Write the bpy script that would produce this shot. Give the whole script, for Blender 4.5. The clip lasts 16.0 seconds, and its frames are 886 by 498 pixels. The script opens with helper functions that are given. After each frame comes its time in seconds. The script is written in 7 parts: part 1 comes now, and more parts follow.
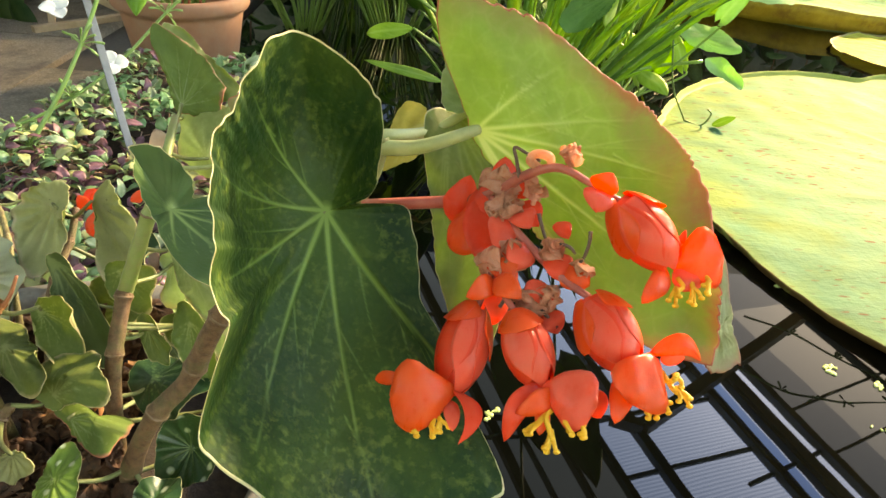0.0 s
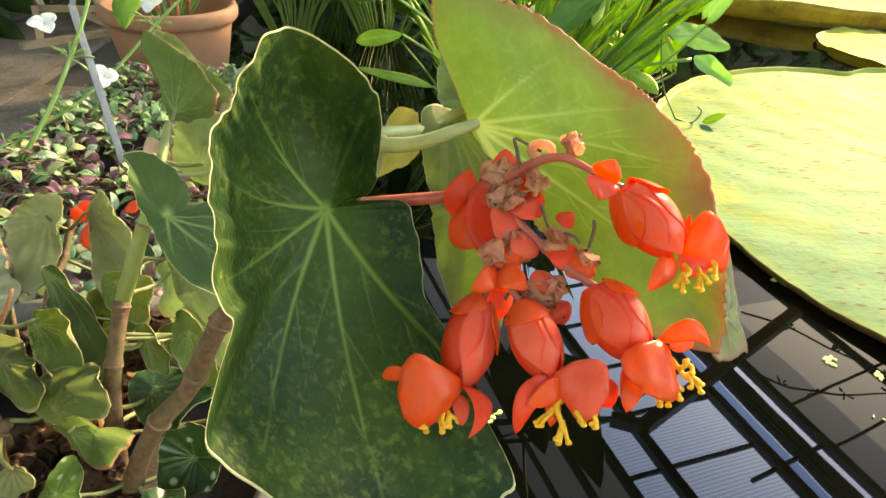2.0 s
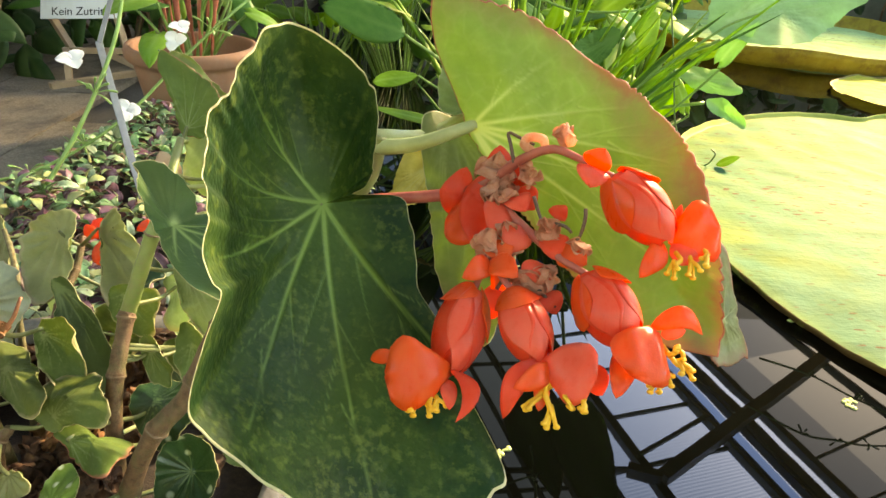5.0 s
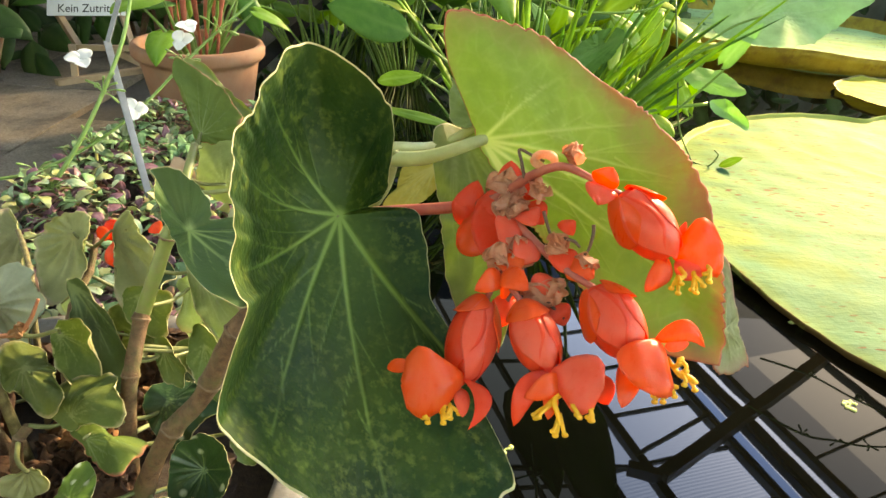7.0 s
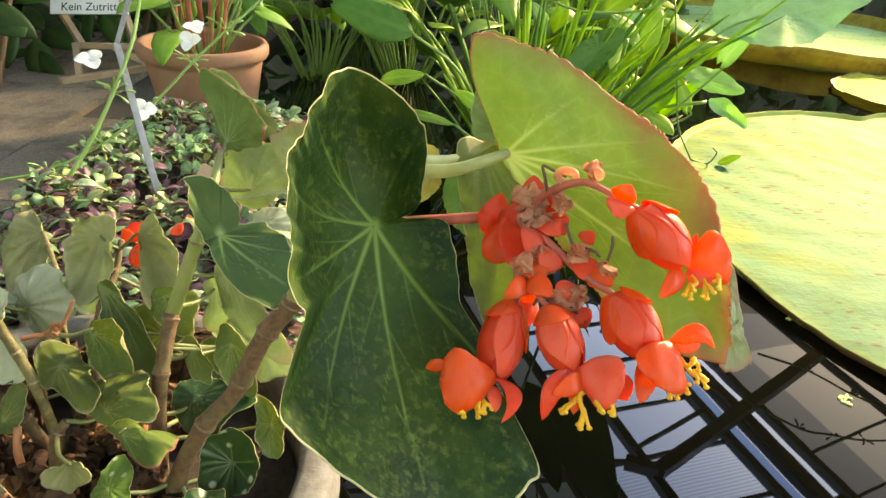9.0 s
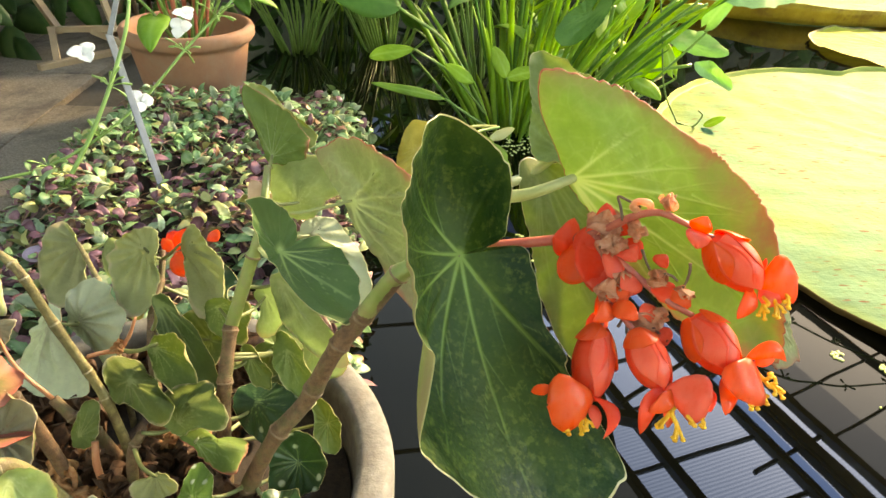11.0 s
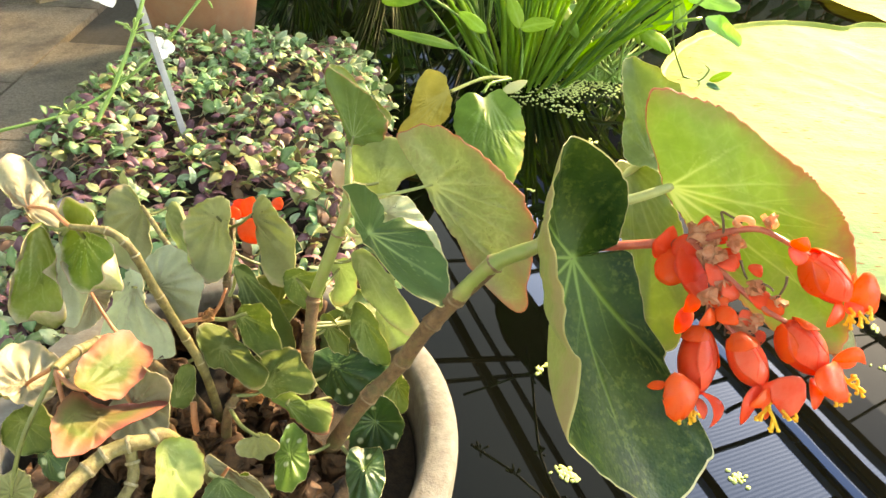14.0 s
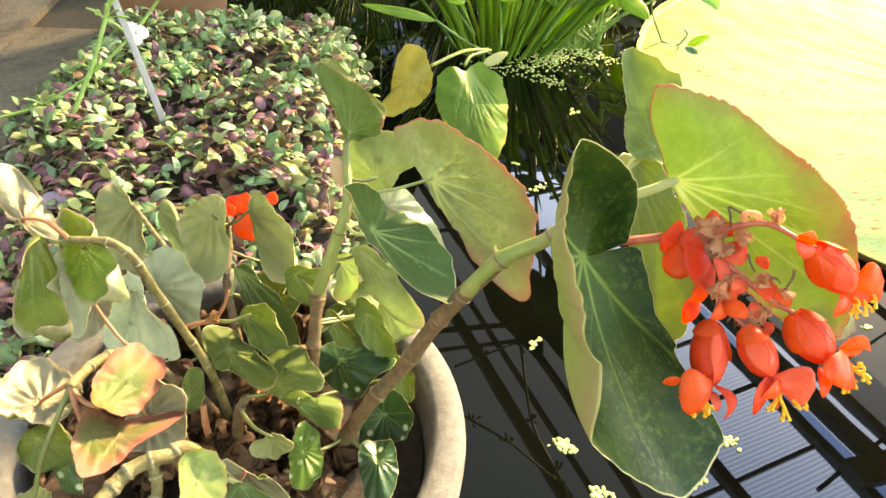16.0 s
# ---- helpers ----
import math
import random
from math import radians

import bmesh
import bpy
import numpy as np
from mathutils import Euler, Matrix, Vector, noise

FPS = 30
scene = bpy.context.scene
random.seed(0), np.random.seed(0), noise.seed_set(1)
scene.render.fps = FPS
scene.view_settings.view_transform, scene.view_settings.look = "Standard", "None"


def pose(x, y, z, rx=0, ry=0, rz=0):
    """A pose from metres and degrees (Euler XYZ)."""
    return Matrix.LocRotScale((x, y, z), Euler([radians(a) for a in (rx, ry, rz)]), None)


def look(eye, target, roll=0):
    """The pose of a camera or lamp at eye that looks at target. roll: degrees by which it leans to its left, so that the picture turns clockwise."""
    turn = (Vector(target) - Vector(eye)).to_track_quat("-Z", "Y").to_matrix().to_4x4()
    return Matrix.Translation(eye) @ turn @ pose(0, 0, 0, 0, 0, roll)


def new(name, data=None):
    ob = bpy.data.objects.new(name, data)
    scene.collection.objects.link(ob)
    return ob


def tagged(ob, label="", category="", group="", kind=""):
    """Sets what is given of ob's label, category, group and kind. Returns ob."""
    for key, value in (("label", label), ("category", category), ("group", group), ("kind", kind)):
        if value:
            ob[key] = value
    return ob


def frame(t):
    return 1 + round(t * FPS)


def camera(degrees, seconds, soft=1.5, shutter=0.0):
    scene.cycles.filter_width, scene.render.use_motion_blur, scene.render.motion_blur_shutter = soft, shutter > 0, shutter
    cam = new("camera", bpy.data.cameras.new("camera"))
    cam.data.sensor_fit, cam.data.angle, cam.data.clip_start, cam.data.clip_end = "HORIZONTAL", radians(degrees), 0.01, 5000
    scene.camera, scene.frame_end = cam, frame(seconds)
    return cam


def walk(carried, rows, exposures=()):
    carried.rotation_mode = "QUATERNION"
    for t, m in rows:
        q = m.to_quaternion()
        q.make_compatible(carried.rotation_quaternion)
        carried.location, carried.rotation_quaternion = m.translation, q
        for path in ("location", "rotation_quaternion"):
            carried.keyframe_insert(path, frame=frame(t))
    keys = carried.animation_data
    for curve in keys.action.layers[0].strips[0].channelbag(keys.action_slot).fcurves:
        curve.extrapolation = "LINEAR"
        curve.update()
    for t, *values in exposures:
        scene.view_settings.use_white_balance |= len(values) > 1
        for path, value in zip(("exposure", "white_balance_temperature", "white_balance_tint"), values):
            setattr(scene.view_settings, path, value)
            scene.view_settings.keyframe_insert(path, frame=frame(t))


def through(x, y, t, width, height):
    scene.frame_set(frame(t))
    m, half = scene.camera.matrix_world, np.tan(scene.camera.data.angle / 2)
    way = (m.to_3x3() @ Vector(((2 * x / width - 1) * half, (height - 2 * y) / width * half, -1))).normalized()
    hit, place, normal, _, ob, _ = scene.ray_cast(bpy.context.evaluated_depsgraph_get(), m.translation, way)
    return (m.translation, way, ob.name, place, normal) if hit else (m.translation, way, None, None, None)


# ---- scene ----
cam = camera(68.7, 16.0)
METRES, EYE, TILT, LEAN, TURN = 0.30, 0.82, -33.0, -5.0, 0.0
ROWS = [
    (0.0, 0.0, 0.0, 0.0, 0.0, 0.0, -0.0),
    (0.5, -0.0128, -0.0026, 0.0047, -0.14, 0.12, 0.27),
    (1.0, -0.0034, 0.0044, 0.0049, -0.32, 0.28, 0.74),
    (1.5, -0.0056, -0.0008, 0.0009, -0.46, 0.38, 1.15),
    (2.0, -0.0111, 0.0089, -0.0164, -0.45, 0.56, 1.79),
    (2.5, -0.002, 0.0162, -0.0277, 0.18, 1.36, 2.59),
    (3.0, 0.0157, 0.0013, -0.0513, 0.43, 2.51, 2.05),
    (5.5, 0.0172, 0.0077, -0.092, 1.01, 4.6, 0.59),
    (6.0, -0.0005, -0.005, -0.0662, 0.99, 4.45, 0.1),
    (6.5, -0.0022, -0.0169, -0.0731, 1.08, 4.34, 0.23),
    (7.0, 0.0026, -0.0301, -0.071, 1.0, 4.27, 0.54),
    (7.5, 0.0027, -0.0403, -0.0723, 0.78, 4.23, 0.55),
    (8.0, 0.0029, -0.048, -0.0786, 0.6, 4.23, 0.41),
    (8.5, -0.0095, -0.0691, -0.0784, 0.45, 4.21, 0.25),
    (9.0, -0.0456, -0.1112, -0.0559, 0.78, 3.85, 0.59),
    (11.5, -0.2683, -0.216, 0.0778, -1.15, -0.47, 3.37),
    (12.0, -0.3221, -0.2218, 0.1007, -1.13, -1.47, 3.18),
    (12.5, -0.3829, -0.2414, 0.117, -1.08, -2.17, 2.84),
    (13.0, -0.4038, -0.2572, 0.1606, -1.59, -2.95, 1.89),
    (13.5, -0.431, -0.2809, 0.1682, -1.95, -4.09, 1.76),
    (14.0, -0.4767, -0.3133, 0.1918, -2.39, -4.96, 1.77),
    (14.5, -0.5135, -0.3158, 0.2137, -2.5, -5.58, 1.66),
    (15.0, -0.5127, -0.3148, 0.2347, -3.23, -6.43, 2.33),
    (15.5, -0.5214, -0.2979, 0.2525, -3.51, -7.15, 3.12),
    (16.0, -0.535, -0.3096, 0.2654, -4.35, -7.81, 3.89),
]
BRIGHT = [(0.0, 0.0), (9.0, 0.0), (11.5, 0.25), (14.0, 0.52), (16.0, 0.58)]
GAIN = 4.75
walk(cam, [(t, pose(0, 0, EYE, TILT, LEAN, TURN) @ pose(METRES * x, METRES * y, METRES * z, 90 + pitch, roll, yaw)) for t, x, y, z, yaw, pitch, roll in ROWS],
     [(t, s + GAIN, 11800 + 2400 * s, 10) for t, s in BRIGHT])

# ---- world and sun ----
SUN_UP, SUN_TURN = 25.0, 42.0
world = bpy.data.worlds.new("sky")
scene.world = world
world.use_nodes = True
wn = world.node_tree.nodes
sky = wn.new("ShaderNodeTexSky")
sky.sky_type, sky.sun_disc = "NISHITA", False
sky.sun_elevation, sky.sun_rotation = radians(SUN_UP), radians(SUN_TURN)
sky.air_density, sky.dust_density = 1.0, 0.4
wn["Background"].inputs["Strength"].default_value = 0.15
world.node_tree.links.new(sky.outputs["Color"], wn["Background"].inputs["Color"])
sun_data = bpy.data.lights.new("sun", "SUN")
sun_data.energy, sun_data.angle, sun_data.color = 5.0, radians(7), (1.0, 0.93, 0.82)
sun = new("sun", sun_data)
az, el = radians(SUN_TURN), radians(SUN_UP)
toward_sun = Vector((math.sin(az) * math.cos(el), math.cos(az) * math.cos(el), math.sin(el)))
sun.matrix_world = look(toward_sun * 30, (0, 0, 0))


# ---- materials ----
class Nodes:
    """A new material and short names for its nodes."""

    def __init__(self, name):
        self.mat = bpy.data.materials.new(name)
        self.mat.use_nodes = True
        self.tree = self.mat.node_tree
        self.tree.nodes.clear()
        self.out = self.tree.nodes.new("ShaderNodeOutputMaterial")

    def node(self, kind, **sockets):
        n = self.tree.nodes.new("ShaderNode" + kind)
        for key, value in sockets.items():
            self.put(n.inputs[key.replace("_", " ")], value)
        return n

    def put(self, socket, value):
        if isinstance(value, bpy.types.NodeSocket):
            self.tree.links.new(value, socket)
        elif isinstance(value, tuple) and len(value) == 3 and socket.type == "RGBA":
            socket.default_value = (*value, 1)
        else:
            socket.default_value = value

    def where(self):
        return self.node("TexCoord").outputs["Object"]

    def noise(self, scale, detail=4, rough=0.6, at=None):
        n = self.node("TexNoise", Scale=scale, Detail=detail, Roughness=rough)
        self.put(n.inputs["Vector"], at or self.where())
        return n.outputs["Fac"]

    def ramp(self, fac, *stops):
        n = self.node("ValToRGB", Fac=fac)
        els = n.color_ramp.elements
        while len(els) < len(stops):
            els.new(0.5)
        for el_, (p, c) in zip(els, stops):
            el_.position, el_.color = p, (c if len(c) == 4 else (*c, 1)) if isinstance(c, tuple) else (c, c, c, 1)
        return n.outputs["Color"]

    def mix(self, fac, a, b, mode="MIX"):
        n = self.tree.nodes.new("ShaderNodeMix")
        n.data_type, n.blend_type = "RGBA", mode
        self.put(n.inputs[0], fac)
        self.put(n.inputs[6], a)
        self.put(n.inputs[7], b)
        return n.outputs[2]

    def math(self, op, a, b=0.0):
        n = self.tree.nodes.new("ShaderNodeMath")
        n.operation = op
        self.put(n.inputs[0], a)
        self.put(n.inputs[1], b)
        return n.outputs[0]

    def attr(self, name):
        n = self.node("Attribute")
        n.attribute_name = name
        return n.outputs["Fac"]

    def chance(self):
        return self.node("ObjectInfo").outputs["Random"]

    def bump(self, height, strength, distance):
        return self.node("Bump", Height=height, Strength=strength, Distance=distance).outputs["Normal"]

    def finish(self, colour, rough, normal=None, metal=0.0, spec=0.5, through=0.0, through_colour=None):
        p = self.node("BsdfPrincipled", Base_Color=colour, Roughness=rough, Metallic=metal)
        self.put(p.inputs["Specular IOR Level"], spec)
        if normal is not None:
            self.put(p.inputs["Normal"], normal)
        shader = p.outputs[0]
        if through:
            tr = self.node("BsdfTranslucent", Color=through_colour if through_colour is not None else colour)
            m = self.node("MixShader", Fac=through)
            self.tree.links.new(shader, m.inputs[1])
            self.tree.links.new(tr.outputs[0], m.inputs[2])
            shader = m.outputs[0]
        self.tree.links.new(shader, self.out.inputs["Surface"])
        return self.mat


def leaf_paint(name, deep, pale, vein, rim=None, rim_from=0.85, spots=None, spot_size=90.0, spot_share=0.3, rough=0.38, through=0.25, scale=40.0, glow=None, dull=None, vein_gain=1.0, specks=None, dull_gain=1.0, spec=0.45, flush=None, net=0.0, cells=False):
    """Leaf surface: two tones of blade, veins, margin tint, flecks, and light coming through."""
    n = Nodes(name)
    grain = n.noise(scale, 5, 0.65)
    col = n.mix(n.ramp(grain, (0.32, 0.0), (0.7, 1.0)), deep, pale)
    fine = n.noise(scale * 9, 3, 0.7)
    col = n.mix(n.ramp(fine, (0.35, 0.0), (0.75, 0.28)), col, pale)
    if dull:
        col = n.mix(n.ramp(n.noise(26, 5, 0.62), (0.44, 0.0), (0.62, 0.75 * dull_gain)), col, dull)
        col = n.mix(n.ramp(n.noise(95, 4, 0.7), (0.49, 0.0), (0.66, 0.65 * dull_gain)), col, dull)
        col = n.mix(n.ramp(n.noise(17, 3, 0.5), (0.34, 0.8), (0.50, 0.0)), col, deep)
    if cells:
        heart = n.math("ADD", n.attr("rim"), n.math("MULTIPLY", n.math("SUBTRACT", n.noise(22, 4, 0.6), 0.5), 0.5))
        col = n.mix(n.ramp(heart, (0.12, 0.75), (0.72, 0.0)), col, (0.050, 0.090, 0.016))
    if specks:
        fleck = n.math("MULTIPLY", n.ramp(n.noise(260, 4, 0.6), (0.51, 0.0), (0.66, 0.6)), n.ramp(n.noise(42, 4), (0.38, 0.0), (0.54, 1.0)))
        col = n.mix(fleck, col, specks)
        blot = n.math("MULTIPLY", n.ramp(n.noise(150, 3, 0.5), (0.58, 0.0), (0.66, 0.55)), n.ramp(n.noise(20, 3), (0.42, 0.0), (0.6, 1.0)))
        col = n.mix(blot, col, specks)
    if spots:
        v = n.node("TexVoronoi", Scale=spot_size, Randomness=1.0)
        n.put(v.inputs["Vector"], n.where())
        keep = n.math("LESS_THAN", n.node("SeparateColor", Color=v.outputs["Color"]).outputs[0], spot_share)
        dot = n.ramp(v.outputs["Distance"], (0.18, 1.0), (0.34, 0.0))
        col = n.mix(n.math("MULTIPLY", dot, keep), col, spots)
    ribs = n.math("MULTIPLY", n.ramp(n.attr("vein"), (0.05, 0.0), (0.8, 1.0)), vein_gain)
    col = n.mix(ribs, col, vein)
    if net:
        web = n.node("TexVoronoi", Scale=105.0)
        web.feature = "DISTANCE_TO_EDGE"
        n.put(web.inputs["Vector"], n.mix(0.012, n.where(), n.node("TexNoise", Vector=n.where(), Scale=45.0).outputs["Color"]))
        thread = n.math("MULTIPLY", n.ramp(web.outputs["Distance"], (0.0, 1.0), (0.13, 0.0)), n.math("MULTIPLY", n.ramp(grain, (0.35, 0.0), (0.7, 1.0)), net))
        ribs = n.math("MAXIMUM", ribs, thread)
        col = n.mix(thread, col, vein)
    lit = n.mix(n.ramp(n.math("ADD", n.math("MULTIPLY", grain, 0.5), n.math("MULTIPLY", n.noise(scale * 0.45, 4, 0.6), 0.5)), (0.34, 0.0), (0.66, 1.0)), tuple(0.66 * q for q in glow), tuple(min(1.0, q * 1.2) for q in glow)) if glow else None
    if glow:
        lit = n.mix(n.math("MULTIPLY", ribs, 0.8), lit, tuple(min(1.0, 0.25 + q * 1.3) for q in glow))
    if flush:
        blotch = n.math("MULTIPLY", n.ramp(n.math("ADD", n.attr("rim"), n.math("MULTIPLY", n.math("SUBTRACT", n.noise(14, 4, 0.6), 0.5), 1.1)), (0.60, 0.0), (0.98, 0.9)), n.ramp(n.noise(60, 5, 0.7), (0.3, 0.35), (0.6, 1.0)))
        col = n.mix(blotch, col, flush)
        lit = n.mix(n.math("MULTIPLY", blotch, 0.85), lit, tuple(min(1.0, q * 1.5) for q in flush))
    if rim:
        edge = n.math("ADD", n.attr("rim"), n.math("MULTIPLY", n.math("SUBTRACT", grain, 0.5), 0.5))
        band = n.ramp(edge, (rim_from, 0.0), (1.0, 0.9))
        col = n.mix(band, col, rim)
        if glow:
            lit = n.mix(n.math("MULTIPLY", band, 0.8), lit, tuple(min(1.0, q * 1.6) for q in rim))
    hue = n.node("HueSaturation", Color=col)
    n.put(hue.inputs["Value"], n.math("ADD", n.math("MULTIPLY", n.chance(), 0.3), 0.85))
    n.put(hue.inputs["Hue"], n.math("ADD", n.math("MULTIPLY", n.chance(), 0.02), 0.49))
    relief = n.math("ADD", fine, n.math("MULTIPLY", grain, 2.0))
    if cells:
        areole = n.node("TexVoronoi", Scale=420.0)
        n.put(areole.inputs["Vector"], n.where())
        relief = n.math("SUBTRACT", relief, n.math("MULTIPLY", areole.outputs["Distance"], 1.2))
    normal = n.bump(relief, 0.28 if cells else 0.45, 0.0008)
    gloss = n.math("ADD", n.math("MULTIPLY", grain, 0.2), rough - 0.1)
    return n.finish(hue.outputs[0], gloss, normal, 0, spec, through, lit or hue.outputs[0])


def plain(name, a, b, scale, rough, bump=0.0, metal=0.0, detail=5, stain=None, stain_scale=3.0, through=0.0, spec=0.5, rough_spread=0.15):
    """A surface of two tones, with stains and fine relief."""
    n = Nodes(name)
    grain = n.noise(scale, detail, 0.65)
    col = n.mix(n.ramp(grain, (0.3, 0.0), (0.72, 1.0)), a, b)
    if stain:
        col = n.mix(n.ramp(n.noise(stain_scale, 5, 0.7), (0.48, 0.0), (0.68, 0.85)), col, stain)
    normal = n.bump(n.math("ADD", grain, n.noise(scale * 5, 3)), 0.5, bump) if bump else None
    return n.finish(col, n.math("ADD", n.math("MULTIPLY", grain, rough_spread), rough - rough_spread / 2), normal, metal, spec, through)


LEAF = {}


def leaf_kind(kind, top, under, edge):
    LEAF[kind] = (top, under, edge)


m_edge_pale = plain("leaf_margin_pale", (0.50, 0.47, 0.22), (0.60, 0.52, 0.30), 300, 0.5, through=0.3)
m_edge_red = plain("leaf_margin_red", (0.42, 0.08, 0.05), (0.58, 0.24, 0.14), 250, 0.5, through=0.3)
m_edge_brown = plain("leaf_margin_brown", (0.45, 0.33, 0.17), (0.62, 0.52, 0.32), 200, 0.6, through=0.2)
t_dark = leaf_paint("leaf_top_dark", (0.0060, 0.022, 0.0060), (0.0125, 0.038, 0.0090), (0.17, 0.25, 0.06), specks=(0.11, 0.14, 0.028), dull=(0.044, 0.074, 0.013), dull_gain=0.6, rough=0.45, spec=0.19, through=0.07, glow=(0.12, 0.26, 0.02), cells=True)
u_dark = leaf_paint("leaf_under_dark", (0.22, 0.30, 0.06), (0.33, 0.38, 0.11), (0.42, 0.45, 0.18), rim=(0.36, 0.26, 0.15), rim_from=0.88, rough=0.45, through=0.28, glow=(0.40, 0.50, 0.12), flush=(0.34, 0.22, 0.13), net=0.3)
u_glow = leaf_paint("leaf_under_glow", (0.24, 0.36, 0.07), (0.37, 0.47, 0.13), (0.66, 0.74, 0.34), rim=(0.42, 0.17, 0.11), rim_from=0.88, rough=0.42, through=0.62, glow=(0.55, 0.79, 0.19), scale=30, flush=(0.37, 0.21, 0.13), net=0.22)
t_dusk = leaf_paint("leaf_top_dusk", (0.046, 0.085, 0.026), (0.080, 0.128, 0.042), (0.18, 0.25, 0.11), spots=(0.22, 0.28, 0.16), spot_size=110, spot_share=0.1, rough=0.40, through=0.25)
u_dusk = leaf_paint("leaf_under_dusk", (0.128, 0.168, 0.08), (0.192, 0.224, 0.112), (0.3, 0.34, 0.18), rim=(0.34, 0.22, 0.14), rim_from=0.7, through=0.3)
u_rosy = leaf_paint("leaf_under_rosy", (0.30, 0.34, 0.155), (0.42, 0.45, 0.23), (0.58, 0.60, 0.28), rim=(0.40, 0.20, 0.15), rim_from=0.90, specks=(0.30, 0.21, 0.13), rough=0.4, through=0.47, glow=(0.47, 0.60, 0.24), flush=(0.37, 0.25, 0.17), net=0.4, vein_gain=0.8)
u_olive = leaf_paint("leaf_under_olive", (0.085, 0.140, 0.030), (0.140, 0.200, 0.050), (0.24, 0.29, 0.10), rim=(0.34, 0.16, 0.09), rim_from=0.93, rough=0.5, spec=0.2, through=0.35, glow=(0.22, 0.34, 0.05))
t_fresh = leaf_paint("leaf_top_fresh", (0.092, 0.142, 0.028), (0.160, 0.208, 0.054), (0.30, 0.34, 0.13), rim=(0.42, 0.36, 0.19), rim_from=0.90, rough=0.45, spec=0.3, through=0.35, vein_gain=0.7, net=0.15)
u_sage = leaf_paint("leaf_under_sage", (0.40, 0.41, 0.175), (0.56, 0.56, 0.28), (0.20, 0.14, 0.06), rim=(0.58, 0.47, 0.30), rough=0.45, through=0.46, glow=(0.52, 0.57, 0.20), vein_gain=0.75, net=0.2)
u_silver = leaf_paint("leaf_under_silver", (0.60, 0.64, 0.40), (0.78, 0.80, 0.57), (0.22, 0.17, 0.08), rough=0.42, through=0.46, glow=(0.66, 0.74, 0.38), vein_gain=0.75, net=0.12)
u_cream = leaf_paint("leaf_under_cream", (0.30, 0.27, 0.165), (0.43, 0.38, 0.26), (0.28, 0.11, 0.07), rim=(0.60, 0.45, 0.34), spots=(0.16, 0.20, 0.09), spot_size=70, spot_share=0.06, rough=0.4, through=0.35, vein_gain=0.7)
t_young = leaf_paint("leaf_top_young", (0.24, 0.29, 0.09), (0.36, 0.40, 0.155), (0.46, 0.48, 0.24), rim=(0.46, 0.37, 0.2), rim_from=0.8, rough=0.4, through=0.50, glow=(0.52, 0.66, 0.34), vein_gain=0.5, net=0.25)
t_lime = leaf_paint("leaf_top_lime", (0.13, 0.225, 0.022), (0.22, 0.31, 0.045), (0.34, 0.40, 0.12), rim=(0.62, 0.54, 0.38), rim_from=0.80, rough=0.42, through=0.42, glow=(0.34, 0.52, 0.06), dull=(0.25, 0.29, 0.06), net=0.2)
t_limespot = leaf_paint("leaf_top_lime_spotted", (0.096, 0.168, 0.02), (0.152, 0.232, 0.04), (0.28, 0.36, 0.10), spots=(0.5, 0.53, 0.36), spot_size=120, spot_share=0.35, rough=0.38, through=0.3)
t_spot = leaf_paint("leaf_top_spotted", (0.014, 0.055, 0.018), (0.028, 0.082, 0.024), (0.13, 0.22, 0.08), spots=(0.42, 0.50, 0.36), spot_size=95, spot_share=0.35, rough=0.32, through=0.15)
t_blush = leaf_paint("leaf_top_blush", (0.080, 0.115, 0.026), (0.125, 0.150, 0.046), (0.20, 0.20, 0.07), rim=(0.46, 0.12, 0.10), rim_from=0.42, rough=0.5, spec=0.2, through=0.22, dull=(0.18, 0.12, 0.05), vein_gain=0.4, net=0.2)
t_jade = leaf_paint("leaf_top_jade", (0.050, 0.110, 0.028), (0.085, 0.160, 0.044), (0.34, 0.44, 0.16), dull=(0.10, 0.16, 0.05), dull_gain=0.6, rough=0.42, through=0.2)
t_moss = leaf_paint("leaf_top_moss", (0.12, 0.17, 0.055), (0.19, 0.24, 0.085), (0.30, 0.34, 0.14), spots=(0.30, 0.34, 0.18), spot_size=110, spot_share=0.1, rough=0.45, spec=0.25, through=0.45, glow=(0.34, 0.47, 0.12), net=0.2, vein_gain=0.4)
u_moss = leaf_paint("leaf_under_moss", (0.26, 0.32, 0.11), (0.36, 0.41, 0.17), (0.40, 0.43, 0.2), rim=(0.40, 0.27, 0.17), rim_from=0.85, rough=0.45, through=0.5, glow=(0.54, 0.68, 0.22), net=0.25, vein_gain=0.35)
leaf_kind("moss", t_moss, u_moss, m_edge_pale)
leaf_kind("jade", t_jade, u_dark, m_edge_pale)
leaf_kind("dark", t_dark, u_dark, m_edge_pale)
leaf_kind("glow", t_fresh, u_glow, m_edge_red)
leaf_kind("dusk", t_dusk, u_dusk, m_edge_pale)
leaf_kind("rosy", t_fresh, u_rosy, m_edge_red)
leaf_kind("olive", t_dusk, u_olive, m_edge_red)
leaf_kind("fresh", t_fresh, u_sage, m_edge_pale)
leaf_kind("sage", t_fresh, u_sage, m_edge_pale)
leaf_kind("silver", t_dusk, u_silver, m_edge_brown)
leaf_kind("cream", t_fresh, u_cream, m_edge_brown)
leaf_kind("young", t_young, t_young, m_edge_brown)
leaf_kind("lime", t_lime, u_cream, m_edge_brown)
leaf_kind("limespot", t_limespot, u_sage, m_edge_pale)
leaf_kind("spot", t_spot, u_sage, m_edge_pale)
leaf_kind("blush", t_blush, u_cream, m_edge_red)
